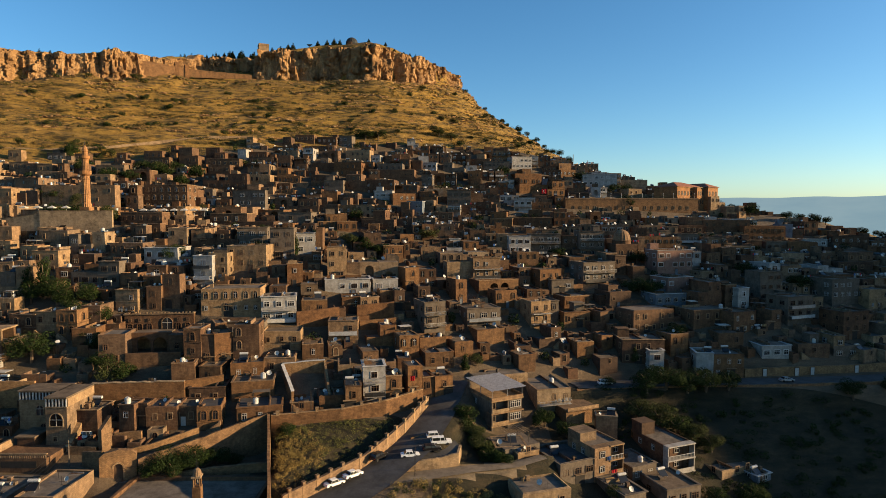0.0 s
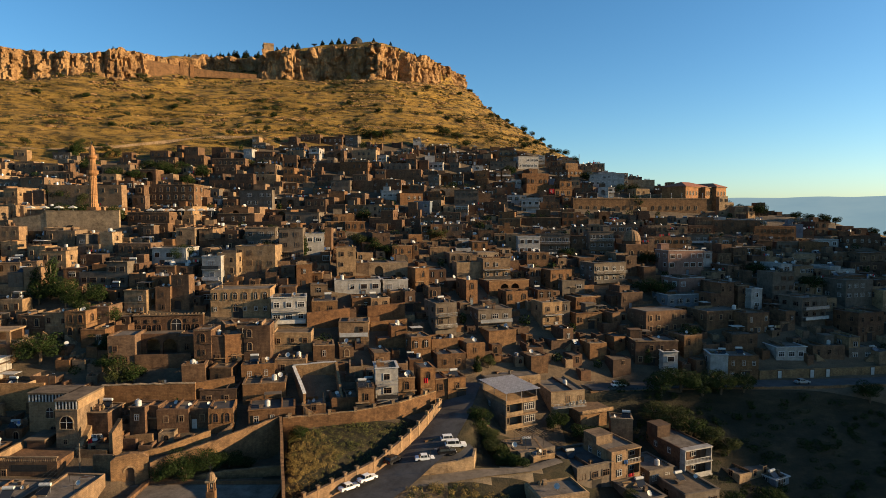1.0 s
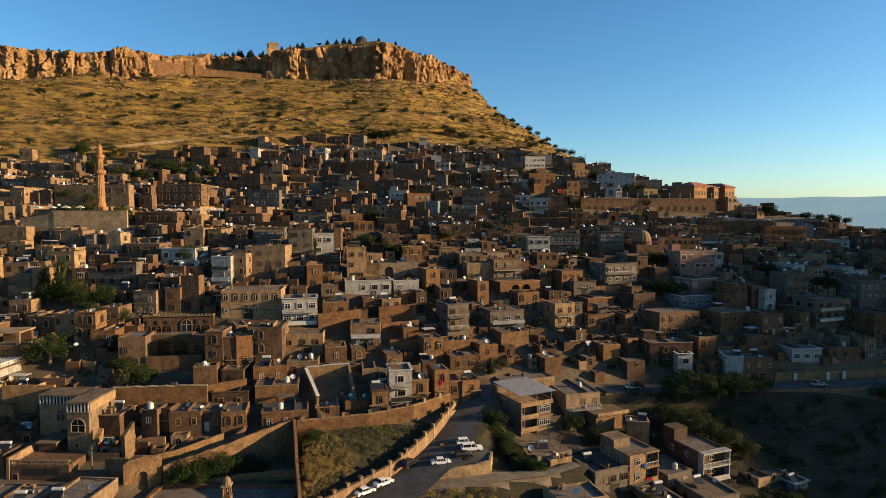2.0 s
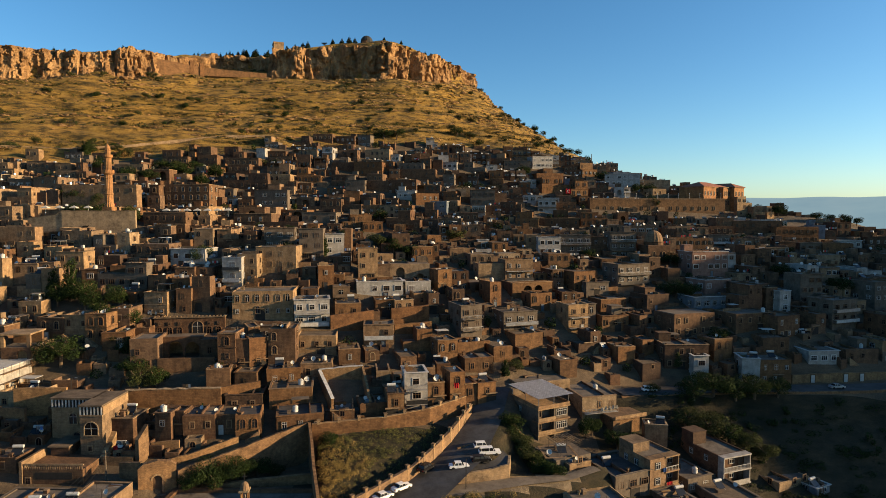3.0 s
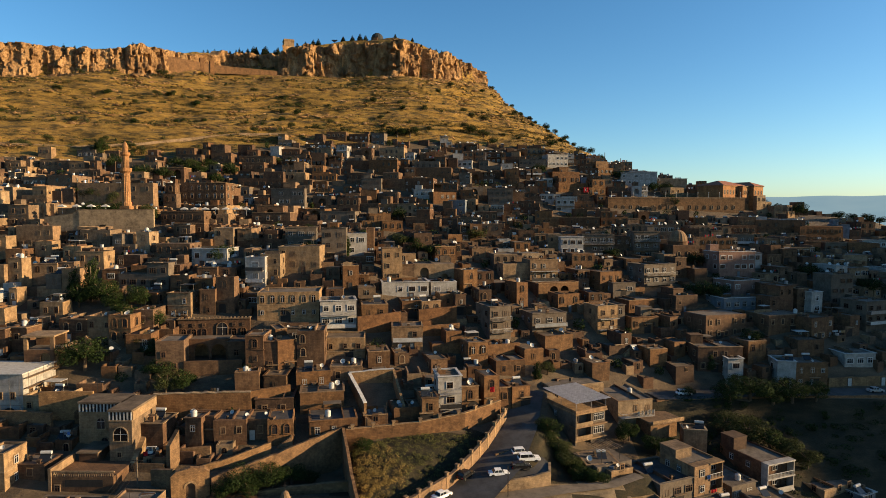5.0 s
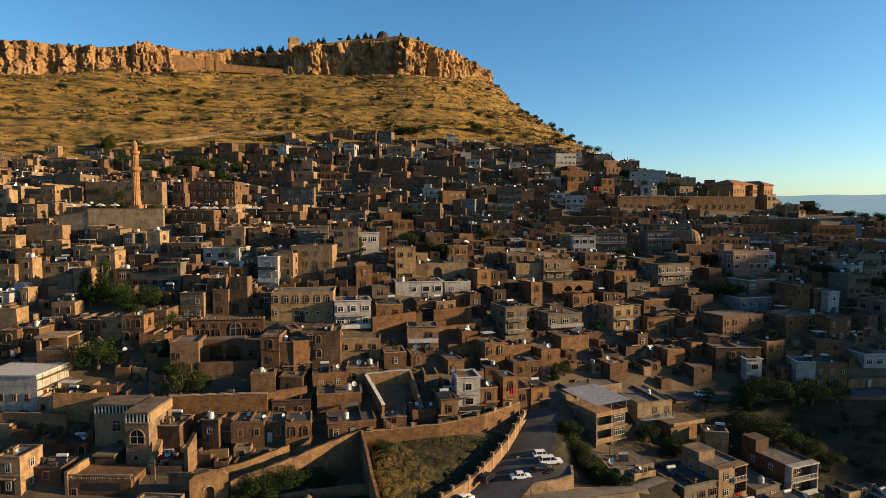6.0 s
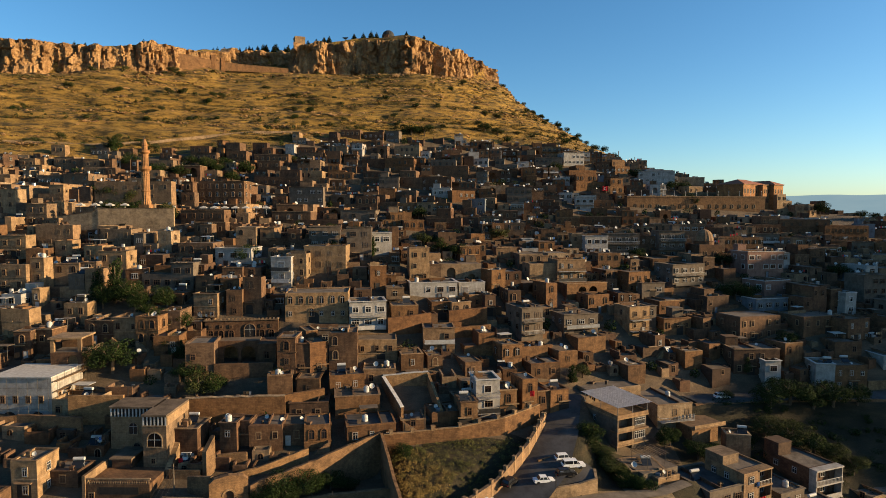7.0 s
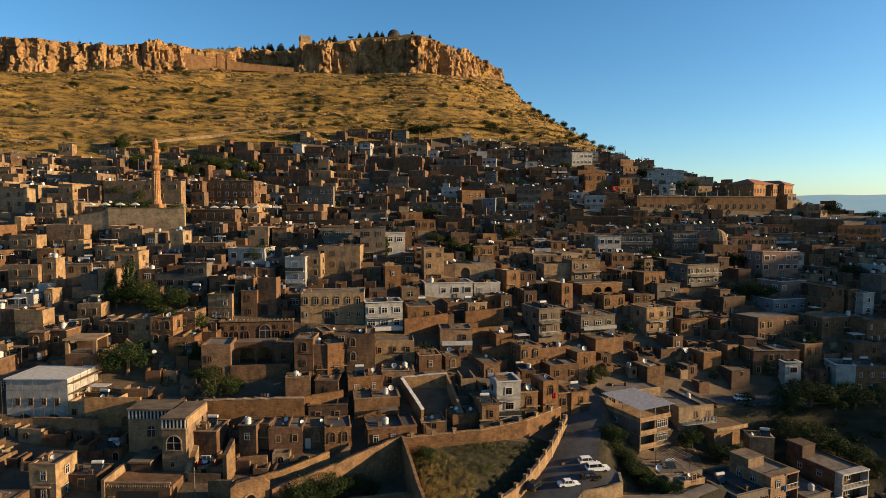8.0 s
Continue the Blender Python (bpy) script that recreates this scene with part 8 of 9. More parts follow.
for kind, x, y, h, wide in (
        ("broad_a", -93.5, 134.0, 8.0, 1.2), ("tall_a", -108.5, 156, 8.2, 1.1), ("tall_a", -103.5, 154.5, 11.5, 0.9), ("broad_c", -99.5, 153, 7.4, 1.02), ("broad_a", -105.5, 152.5, 6.6, 1.02), ("broad_a", -96, 151.5, 6.6, 1.02), ("broad_c", -89.5, 146.5, 6.1, 1.02), ("broad_a", -84.5, 147.0, 5.7, 1.02), ("broad_c", -90.5, 152.5, 6.6, 0.94), ("broad_a", -84, 141.0, 4.5, 1.02), ("broad_c", -79.5, 138.0, 5.0, 1.2), ("broad_a", -77.0, 133.0, 5.0, 1.3), ("broad_c", -78, 173, 6.0, 1.2), ("broad_a", -55.5, 181, 6.0, 1.0),
        ("broad_b", -73.5, 129.5, 5.5, 1.1), ("broad_a", -70.5, 130.5, 5.0, 1.2), ("broad_c", -93.5, 149.5, 4.5, 1.02), ("broad_a", -58.5, 134.2, 3.6, 1.2),
        ("broad_b", -112.5, 203, 7.0, 0.9), ("broad_a", -128, 203, 6.0, 1.1), ("broad_c", -123.5, 205, 6.5, 1.0), ("broad_a", -133, 205, 6.0, 1.0),
        ("broad_c", -60, 200, 5.0, 1.0), ("broad_a", -26.5, 203, 6.5, 1.1), ("broad_b", -31, 201, 6.0, 1.2), ("broad_a", -34, 235, 6.5, 0.9),
        ("broad_a", 70.3, 215.5, 6.0, 1.2), ("broad_b", -6, 222.5, 5.0, 1.3), ("broad_a", -139, 252, 7.0, 1.3), ("broad_c", -131, 253, 6.0, 1.3),
        ("broad_a", -133, 268, 6.0, 1.3), ("broad_b", -126, 269, 5.5, 1.4), ("broad_c", -119, 270, 6.0, 1.3), ("broad_a", -111, 272, 5.5, 1.3),
        ("broad_b", -95, 286, 4.5, 1.5), ("broad_a", -88, 287, 4.5, 1.4), ("broad_a", 31.5, 322, 7.0, 1.2), ("broad_c", 75, 329, 6.5, 1.4), ("broad_a", 88.8, 292.5, 8.0, 1.1),
        ("broad_a", -143.1, 220.2, 7.0, 1.2), ("broad_c", -139.2, 219.2, 6.0, 1.3), ("broad_b", -132.1, 217.7, 5.5, 1.2), ("broad_a", -153.6, 258.0, 8.0, 1.1), ("broad_c", -125.0, 264.3, 6.0, 1.5), ("broad_a", -122.1, 264.8, 5.5, 1.5), ("broad_a", -109.8, 268.4, 6.0, 1.4), ("broad_c", -171.4, 278.4, 6.5, 1.2), ("broad_a", -26.1, 200.2, 6.0, 1.1), ("broad_c", -20.6, 198.2, 5.5, 1.2), ("broad_b", -4.6, 224.6, 4.5, 1.4), ("tall_a", -45.0, 182.5, 7.0, 0.8), ("broad_b", 8.4, 150.3, 3.2, 1.4),
        ("broad_a", -43.5, 337, 7.5, 1.5), ("broad_c", -36, 339, 7.0, 1.5), ("broad_a", -2.5, 360, 6.0, 1.6), ("broad_b", 5, 361, 5.5, 1.5), ("broad_c", 10, 353, 5.0, 1.3),
        ("tall_a", -171, 277, 8.0, 1.2), ("broad_a", -112, 258, 6.0, 1.2), ("broad_a", 63, 192, 6.5, 1.3), ("broad_c", 66.5, 190.5, 6.0, 1.3),
        ("broad_a", 107, 211, 6.0, 1.2), ("broad_c", 119, 200, 7.0, 1.2), ("tall_a", 5.4, 147.5, 4.6, 1.2), ("broad_a", 22, 133.5, 5.5, 0.9), ("broad_c", 23.5, 134.5, 4.5, 0.9),
        ("broad_b", 6.5, 124.3, 3.6, 1.6), ("broad_a", 5.0, 127.5, 3.4, 1.6), ("broad_b", 7.6, 120.7, 3.6, 1.6), ("broad_a", 9.0, 118.0, 3.4, 1.6), ("broad_c", 28, 131.5, 4.6, 1.3), ("broad_a", 31.5, 132.5, 4.2, 1.2),
        ("broad_b", 47, 141.5, 5.0, 1.5), ("broad_b", 51, 139.5, 5.5, 1.5), ("broad_a", 54.5, 137.2, 5.5, 1.5), ("broad_b", 57.5, 135, 5.0, 1.4), ("broad_b", 61, 133, 4.5, 1.3),
        ("broad_a", 51, 147.5, 6.0, 1.6), ("broad_c", 56, 148.5, 6.5, 1.6), ("broad_a", 61, 148.3, 6.0, 1.5), ("broad_c", 66, 149, 6.0, 1.5), ("broad_a", 72, 149.5, 5.5, 1.4), ("broad_c", 104, 150, 5.0, 1.4), ("broad_a", 118, 152, 6.5, 1.5), ("broad_c", 126, 152, 6.0, 1.5),
        ("broad_c", 66.5, 168, 5.5, 1.2), ("tall_b", 51.8, 160.5, 5.0, 1.1), ("broad_a", -51.4, 108.4, 6.4, 1.0), ("broad_c", -46.6, 110.4, 5.6, 1.1), ("broad_a", -54.0, 107.4, 4.4, 1.2), ("broad_c", -43.6, 112.6, 4.2, 1.4), ("broad_a", -49.5, 107.8, 4.2, 1.3), ("broad_a", -40.6, 113.4, 2.6, 1.5),
        ("broad_a", -31.2, 117.4, 2.8, 1.5), ("broad_c", 41, 217, 4.5, 1.4), ("broad_a", 55, 117.5, 4.5, 1.2), ("broad_c", 63, 119.5, 4.6, 1.3), ("broad_a", 36.0, 113.5, 3.4, 1.2), ("broad_b", 33.0, 112.0, 3.2, 1.3), ("broad_a", 65.5, 121.5, 4.0, 1.2), ("broad_a", 42, 150, 3.0, 1.2)):
    tree(kind, x, y, h, wide)
for x, y, h in ((57.5, 461.2, 7.5), (63, 452, 4.5), (68, 438, 5.0), (72, 430, 4.0), (76, 420, 5.5), (80, 414, 6.0), (85, 408, 6.5), (92, 402, 4.0), (100, 396, 5.0), (45, 455, 4), (35, 430, 4.5), (30, 424, 4.5), (41, 418, 4.0), (52, 405, 4.5), (58, 398, 5.0), (46, 372, 5.0), (66, 385, 4.5)):
    tree("broad_b" if h < 5 else "broad_a", x, y, h, 1.0)
for x, y, z, h, wide in ((148.5, 290, None, 8.0, 0.95), (161, 281, None, 4.6, 1.3), (166, 279, None, 4.2, 1.3), (171.5, 277, None, 5.0, 1.2), (175.5, 275, None, 4.4, 1.1), (186, 266, None, 3.8, 1.3), (192, 264, None, 4.2, 1.3), (140, 303, None, 6.5, 0.8), (144, 301, None, 5.0, 0.9), (90, 318, None, 6, 1.2), (98, 322, None, 6.5, 1.2)):
    tree("broad_a" if h > 6 else "broad_c", x, y, h, wide, z)
# pines along the hilltop
r_pine = random.Random(5)
for x, y, h in [(-118, 423, 6.5), (-113, 425, 6.5), (-108, 427, 7.0), (-104, 424, 6.0), (-88, 430, 5.0), (-82, 433, 5.5), (-76, 428, 6.5), (-73, 434, 5.0), (-52, 430, 4.0), (-40, 428, 3.5), (-34, 430, 3.0), (-24, 444, 4.5), (-20, 448, 5.0), (-16, 452, 4.0), (-28, 440, 3.0), (0, 470, 3.5), (4, 476, 3.0)]:
    tree(r_pine.choice(("pine_a", "pine_b")), x, y, h * 0.9, 1.7)
for k in range(26):
    x = -187 + k * 2.45 + r_pine.uniform(-0.8, 0.8)
    tree(r_pine.choice(("pine_a", "pine_b")), x, 436 + r_pine.uniform(-1, 6), r_pine.uniform(3.0, 7.0), r_pine.uniform(1.3, 2.0))
for k in range(16):
    x = -300 + k * 6.3 + r_pine.uniform(-2, 2)
    tree(r_pine.choice(("pine_a", "pine_b")), x, 352 + max(0, x + 235) * 0.7 + r_pine.uniform(2, 7), r_pine.uniform(3.0, 5.5), 1.7)


def leaf_stuff(name, places, mat, label, category, count=26, size=0.16, seed=3):
    """Uncounted scrub: clumps at (x, y, height, width) in one mesh."""
    r = random.Random(seed)
    verts, faces = [], []
    xs, ys = np.array([p[0] for p in places]), np.array([p[1] for p in places])
    for (x, y, h, w), z in zip(places, ground_heights(xs, ys)):
        v, f = leaf_cloud(r, [(x, y, z + h * 0.45, w / 2, w / 2, h / 2)], count, size * (0.6 + 0.5 * h))
        n = len(verts)
        verts += v
        faces += [tuple(n + i for i in q) for q in f]
    ob = new(name, leaf_mesh(name, verts, faces, mat))
    tagged(ob, label, category, kind="stuff")


leaf_stuff("town_shrubs", GREEN_PLACES, "leaf_green", "dark green shrubs and small trees between the houses", "shrubs", 150, 0.12, 12)

r_sc = random.Random(11)
# bare hillside: bushes gather in level lines
places = []
while len(places) < 1700:
    x, y = r_sc.uniform(-300, 70), r_sc.uniform(255, 470)
    e = float(town_edge(x))
    d, side, _ = along(CLIFF, np.array([x]), np.array([y]))
    if y < e + 4 or side[0] > 0 or d[0] < 4:
        continue
    z = ground(x, y)
    if math.sin(z / 2.7 + 2 * noise.noise((x / 40, y / 40, 0))) < 0.25 and r_sc.random() < 0.85:
        continue
    places.append((x, y, r_sc.uniform(0.4, 1.5), r_sc.uniform(0.9, 3.2)))
leaf_stuff("hill_scrub", places[:900], "leaf_olive", "scattered olive-green thorn bushes on the hillside", "scrub", 40, 0.22)
leaf_stuff("dry_scrub", places[900:], "leaf_dry", "dry brown brush along the rocky ledges", "scrub", 24, 0.24, 4)
for k in range(130):
    x, y, h, w = places[k * 13]
    tree(r_sc.choice(("bush_a", "bush_b", "broad_b")), x, y, r_sc.uniform(1.8, 4.4), 1.2)
# the field below the terrace wall
places = []
for _ in range(2600):
    y, x = r_sc.uniform(97, 131), r_sc.uniform(-35, -3)
    left = -34.9 + (119 - y) * 0.27 + 0.5
    right = float(np.interp(y, [97, 99.6, 106, 111.6, 116.8, 121.6, 131], [-31, -27.6, -20.6, -15.0, -11.4, -8.2, -3.6])) - 0.5
    if left < x < right and y < 118.7 + (x + 35) * 0.245:
        places.append((x, y, r_sc.uniform(0.25, 0.8), r_sc.uniform(0.6, 1.6), math.hypot((x + 29) * 0.9, (y - 106) * 0.6) < 5.5 + r_sc.uniform(-2.5, 2.5)))
leaf_stuff("field_scrub", [(a, b, c * 1.6, d) for a, b, c, d, e in places if e], "weed_dry", "dry yellow tall weeds in the walled field", "weeds", 90, 0.055, 6)
leaf_stuff("field_scrub", [q[:4] for q in places if not q[4]], "weed_green", "low grey-green weeds in the walled field", "weeds", 70, 0.055, 7)
places = [(r_sc.uniform(-9, 12), r_sc.uniform(99, 107), r_sc.uniform(0.5, 1.3), r_sc.uniform(0.9, 2.0)) for _ in range(190)]
places = [p for p in places if p[1] < 105.5 + (p[0] + 9) * 0.28]
leaf_stuff("bank_scrub", places[:110], "weed_dry", "brown dry brush on the bank below the path", "brush", 110, 0.07, 8)
leaf_stuff("bank_scrub", places[110:], "leaf_green", "green brush on the bank below the path", "brush", 110, 0.07, 9)
places = [(4.5 + k * 0.115 + r_sc.uniform(-1.4, 1.4), 127.5 - k * 0.2 + r_sc.uniform(-1.2, 1.2), r_sc.uniform(1.2, 2.8), r_sc.uniform(1.4, 2.6)) for k in range(64)]
leaf_stuff("hedge", places, "leaf_green", "overgrown dark green hedge along the street", "hedge", 260, 0.07, 16)
places = [(r_sc.uniform(38, 150), r_sc.uniform(112, 149), r_sc.uniform(0.5, 1.8), r_sc.uniform(1.0, 3.4)) for _ in range(420)]
places = [p for p in places if p[1] > 118 + max(0, 62 - p[0]) * 0.75]
leaf_stuff("valley_scrub", places, "leaf_green", "dark green scrub on the shaded valley slope", "scrub", 110, 0.12, 10)


def rocks(name, places, mat, label):
    verts, faces = [], []
    r = random.Random(13)
    ico = bmesh.new()
    bmesh.ops.create_icosphere(ico, subdivisions=1, radius=1)
    iv, jf = [v.co.copy() for v in ico.verts], [tuple(v.index for v in f.verts) for f in ico.faces]
    ico.free()
    zs = ground_heights(np.array([p[0] for p in places]), np.array([p[1] for p in places]))
    for (x, y, s), z in zip(places, zs):
        n = len(verts)
        sx, sy, sz, a = s * r.uniform(0.8, 2.2), s * r.uniform(0.6, 1.1), s * r.uniform(0.4, 0.9), r.uniform(-0.5, 0.5)
        for v in iv:
            k = 1 + r.uniform(-0.28, 0.28)
            px, py = v.x * sx * k, v.y * sy * k
            verts.append((x + px * math.cos(a) - py * math.sin(a), y + px * math.sin(a) + py * math.cos(a), z + v.z * sz * k))
        faces += [tuple(n + i for i in f) for f in jf]
    tagged(link(name, verts, faces, [mat], soft=False), label, "rocks", kind="stuff")


places = []
while len(places) < 900:
    x, y = r_sc.uniform(-300, 75), r_sc.uniform(250, 480)
    d, side, _ = along(CLIFF, np.array([x]), np.array([y]))
    if y < float(town_edge(x)) + 3 or side[0] > 0:
        continue
    near = d[0] < 22
    z = ground(x, y)
    if not near and math.sin(z / 2.2 + 3 * noise.noise((x / 50, y / 50, 4))) < 0.55:
        continue
    places.append((x, y, r_sc.uniform(0.3, 0.9) * (1.9 if near and r_sc.random() < 0.3 else 1.0)))
rocks("hill_rocks", places, "cliff_rock", "broken limestone ledges and boulders on the hillside")

# level shelves of broken rock that cross the slope
places, guard = [], 0
r_led = random.Random(31)
while len(places) < 1200 and guard < 400:
    guard += 1
    x, y = r_led.uniform(-290, 60), r_led.uniform(262, 430)
    d, side, _ = along(CLIFF, np.array([x]), np.array([y]))
    if y < float(town_edge(x)) + 6 or side[0] > 0 or d[0] < 5:
        continue
    z = ground(x, y)
    for _ in range(r_led.randint(8, 34)):
        x += r_led.uniform(0.8, 1.9)
        e = 0.8
        h1, h2, h3, h4, h5 = ground_heights(np.array([x + e, x - e, x, x, x]), np.array([y, y, y + e, y - e, y]))
        y += (z - h5) * 2 * e * (h3 - h4) / ((h1 - h2) ** 2 + (h3 - h4) ** 2 + 0.4)
        if y < float(town_edge(x)) + 5:
            break
        if r_led.random() < 0.8:
            places.append((x, y + r_led.uniform(-0.5, 0.5), r_led.uniform(0.35, 0.95)))
# long level lines of low brush that grow along the shelves
brush, guard = [], 0
while len(brush) < 2300 and guard < 260:
    guard += 1
    x, y = r_led.uniform(-300, 30), r_led.uniform(258, 430)
    d, side, _ = along(CLIFF, np.array([x]), np.array([y]))
    if y < float(town_edge(x)) + 5 or side[0] > 0 or d[0] < 6:
        continue
    z = ground(x, y)
    for _ in range(r_led.randint(20, 90)):
        x += r_led.uniform(0.7, 1.7)
        z += r_led.uniform(-0.12, 0.12)
        h1, h2, h3, h4, h5 = ground_heights(np.array([x + 1, x - 1, x, x, x]), np.array([y, y, y + 1, y - 1, y]))
        y += max(-1.5, min(1.5, (z - h5) * 2 * (h3 - h4) / ((h1 - h2) ** 2 + (h3 - h4) ** 2 + 0.4)))
        if y < float(town_edge(x)) + 4 or x > 60:
            break
        if r_led.random() < 0.85:
            brush.append((x, y + r_led.uniform(-0.4, 0.4), r_led.uniform(0.35, 0.95), r_led.uniform(1.0, 2.6)))
leaf_stuff("ledge_scrub", brush[::2], "leaf_olive", "low olive brush in level lines along the shelves", "scrub", 34, 0.2, 14)
leaf_stuff("ledge_scrub", brush[1::2], "leaf_dry", "dark dry brush in level lines along the shelves", "scrub", 30, 0.2, 15)
rocks("ledge_rocks", places, "cliff_rock", "level shelves of broken limestone across the slope")

# ---- cars ----
WHEEL = []


def wheel_meshes():
    if not WHEEL:
        bm = bmesh.new()
        lathe(bm, [(0.2, -0.1), (0.31, -0.1), (0.33, -0.05), (0.33, 0.05), (0.31, 0.1), (0.2, 0.1)], 16)
        WHEEL.append(mesh_of("tyre", bm, "rubber"))
        bm = bmesh.new()
        lathe(bm, [(0.2, -0.085), (0.2, 0.085)], 12)
        WHEEL.append(mesh_of("rim", bm, "galvanised"))
    return WHEEL


def car(x, y, z, yaw, paint, sort, label):
    """Nose towards local +x."""
    h0 = thing("car", pose(x, y, z, 0, 0, yaw) @ Matrix.Scale(0.88, 4), label, "car", "parked cars")
    if sort == "sedan":
        low = [(-2.1, 0.32), (2.1, 0.32), (2.15, 0.6), (2.0, 0.8), (1.0, 0.9), (-1.25, 0.92), (-2.05, 0.9), (-2.15, 0.6)]
        cab = [(-1.35, 0.9), (1.05, 0.88), (0.45, 1.38), (-0.85, 1.4)]
    elif sort == "pickup":
        low = [(-2.4, 0.4), (2.3, 0.4), (2.4, 0.7), (2.3, 1.0), (1.2, 1.1), (-2.4, 1.12), (-2.45, 0.7)]
        cab = [(-2.3, 1.1), (1.2, 1.08), (0.55, 1.75), (-2.1, 1.78)]
    else:
        low = [(-2.0, 0.35), (2.0, 0.35), (2.1, 0.65), (1.95, 0.92), (1.0, 1.0), (-2.0, 1.02), (-2.1, 0.65)]
        cab = [(-1.9, 1.0), (1.1, 0.98), (0.45, 1.55), (-1.6, 1.58)]

    def profile(ring, half, name, mat, inset=0.0, lab=""):
        bm = bmesh.new()
        a = [bm.verts.new((px, -half + (inset if pz > 1.2 else 0), pz)) for px, pz in ring]
        b = [bm.verts.new((px, half - (inset if pz > 1.2 else 0), pz)) for px, pz in ring]
        bm.faces.new(a)
        bm.faces.new(b[::-1])
        for k in range(len(ring)):
            n = (k + 1) % len(ring)
            bm.faces.new((a[n], a[k], b[k], b[n]))
        bmesh.ops.bevel(bm, geom=bm.edges[:], offset=0.06, segments=2, affect="EDGES")
        return part(name, bm, mat, h0, lab)
    profile(low, 0.84, "body", paint)
    profile(cab, 0.78, "glasshouse", "car_glass", 0.12)
    top = max(p[1] for p in cab)
    xs = [p[0] for p in cab if p[1] > 1.2]
    bm = bmesh.new()
    box(bm, min(xs) - 0.05, max(xs) + 0.05, -0.66, 0.66, top - 0.05, top + 0.04)
    bmesh.ops.bevel(bm, geom=bm.edges[:], offset=0.03, segments=2, affect="EDGES")
    part("roof_panel", bm, paint, h0)
    for k, px in enumerate((cab[0][0] + 0.25, -0.25, cab[1][0] - 0.45)):
        for sy in (-1, 1):
            bm = bmesh.new()
            rod(bm, (px, sy * 0.78, cab[0][1]), (min(max(px, min(xs)), max(xs)), sy * 0.67, top), 0.045)
            part("pillar", bm, paint, h0)
    tyre, rim = wheel_meshes()
    for px in (-1.3, 1.35):
        for sy in (-1, 1):
            w = put("wheel", tyre, h0, pose(px, sy * 0.76, 0.33, 90))
            put("rim", rim, w)
    for sy in (-1, 1):
        bm = bmesh.new()
        box(bm, low[2][0] - 0.12, low[2][0] + 0.02, sy * 0.58 - 0.16, sy * 0.58 + 0.16, 0.62, 0.76)
        part("headlight", bm, "lamp_clear", h0)
        bm = bmesh.new()
        box(bm, low[-1][0] - 0.02, low[-1][0] + 0.1, sy * 0.62 - 0.13, sy * 0.62 + 0.13, 0.66, 0.82)
        part("taillight", bm, "lamp_red", h0)


car(-19.6, 105.2, 11.15, 40, "car_white", "sedan", "white older sedan parked along the street wall")
car(-16.6, 107.4, 11.75, 42, "car_white", "sedan", "white sedan parked along the street wall")
car(-12.4, 112.6, 12.95, 55, "car_black", "suv", "black hatchback parked by the pillared wall")
car(-6.4, 113.4, 13.0, 8, "car_white", "sedan", "white older sedan on the parking place")
car(-2.2, 115.2, 13.4, 12, "car_black", "suv", "black car on the parking place")
car(-0.4, 117.6, 13.85, 8, "car_white", "pickup", "white pickup with a hard top, parked")
car(-1.6, 119.8, 14.2, 10, "car_white", "suv", "white hatchback behind the pickup")
car(41.2, 150.4, 16.4, 5, "car_white", "suv", "white van-like car on the shaded street")
car(89.6, 154.2, 16.1, 2, "car_silver", "sedan", "silver sedan parked on the shaded street")

# ---- lamps, wires and cloth ----


def street_lamp(x, y, z, h):
    h0 = thing("street_lamp", pose(x, y, z), "thin dark steel street lamp post", "street lamp", "street lamps")
    bm = bmesh.new()
    for sx in (-1, 1):
        rod(bm, (sx * 0.14, 0, -0.5), (sx * 0.05, 0, h), 0.035)
    for k in range(int(h / 0.6)):
        rod(bm, (-0.12, 0, 0.3 + k * 0.6), (0.12, 0, 0.6 + k * 0.6), 0.02)
    part("post", bm, "iron", h0)
    bm = bmesh.new()
    rod(bm, (0, 0, h - 0.1), (0.9, 0, h + 0.25), 0.03)
    part("arm", bm, "iron", h0)
    bm = bmesh.new()
    box(bm, 0.75, 1.25, -0.1, 0.1, h + 0.18, h + 0.3)
    part("lamp_head", bm, "galvanised", h0)


street_lamp(-5.2, 108.6, 11.3, 5.6)
street_lamp(-27.5, 122.6, 17.5, 6.0)
street_lamp(-84.0, 123.0, 22.0, 5.0)


def cable(a, b, sag):
    bm = bmesh.new()
    pts = [Vector(a).lerp(Vector(b), k / 10) - Vector((0, 0, sag * 4 * (k / 10) * (1 - k / 10))) for k in range(11)]
    rings = [[bm.verts.new(p + Vector((0.022 * math.cos(1.571 * k), 0, 0.022 * math.sin(1.571 * k)))) for k in range(4)] for p in pts]
    for p, q in zip(rings, rings[1:]):
        for k in range(4):
            bm.faces.new((p[k], p[(k + 1) % 4], q[(k + 1) % 4], q[k]))
    tagged(part("power_cable", bm, "iron", None), "thin dark overhead power cable", "cable", "overhead cables")


pole = thing("power_pole", pose(-67.8, 106.2, 9.0), "grey concrete power pole carrying cables", "pole")
bm = bmesh.new()
rod_taper(bm, (0, 0, 0), (0, 0, 10.2), 0.16, 0.1, 8)
part("shaft", bm, "grey_concrete", pole)
bm = bmesh.new()
box(bm, -1.0, 1.0, -0.06, 0.06, 9.5, 9.65)
part("crossarm", bm, "iron", pole)
for k in range(4):
    cable((-68.7 + k * 0.6, 106.2, 18.7), (-63.8 + k * 0.7, 84, 20.4 - 0.2 * k), 0.9)


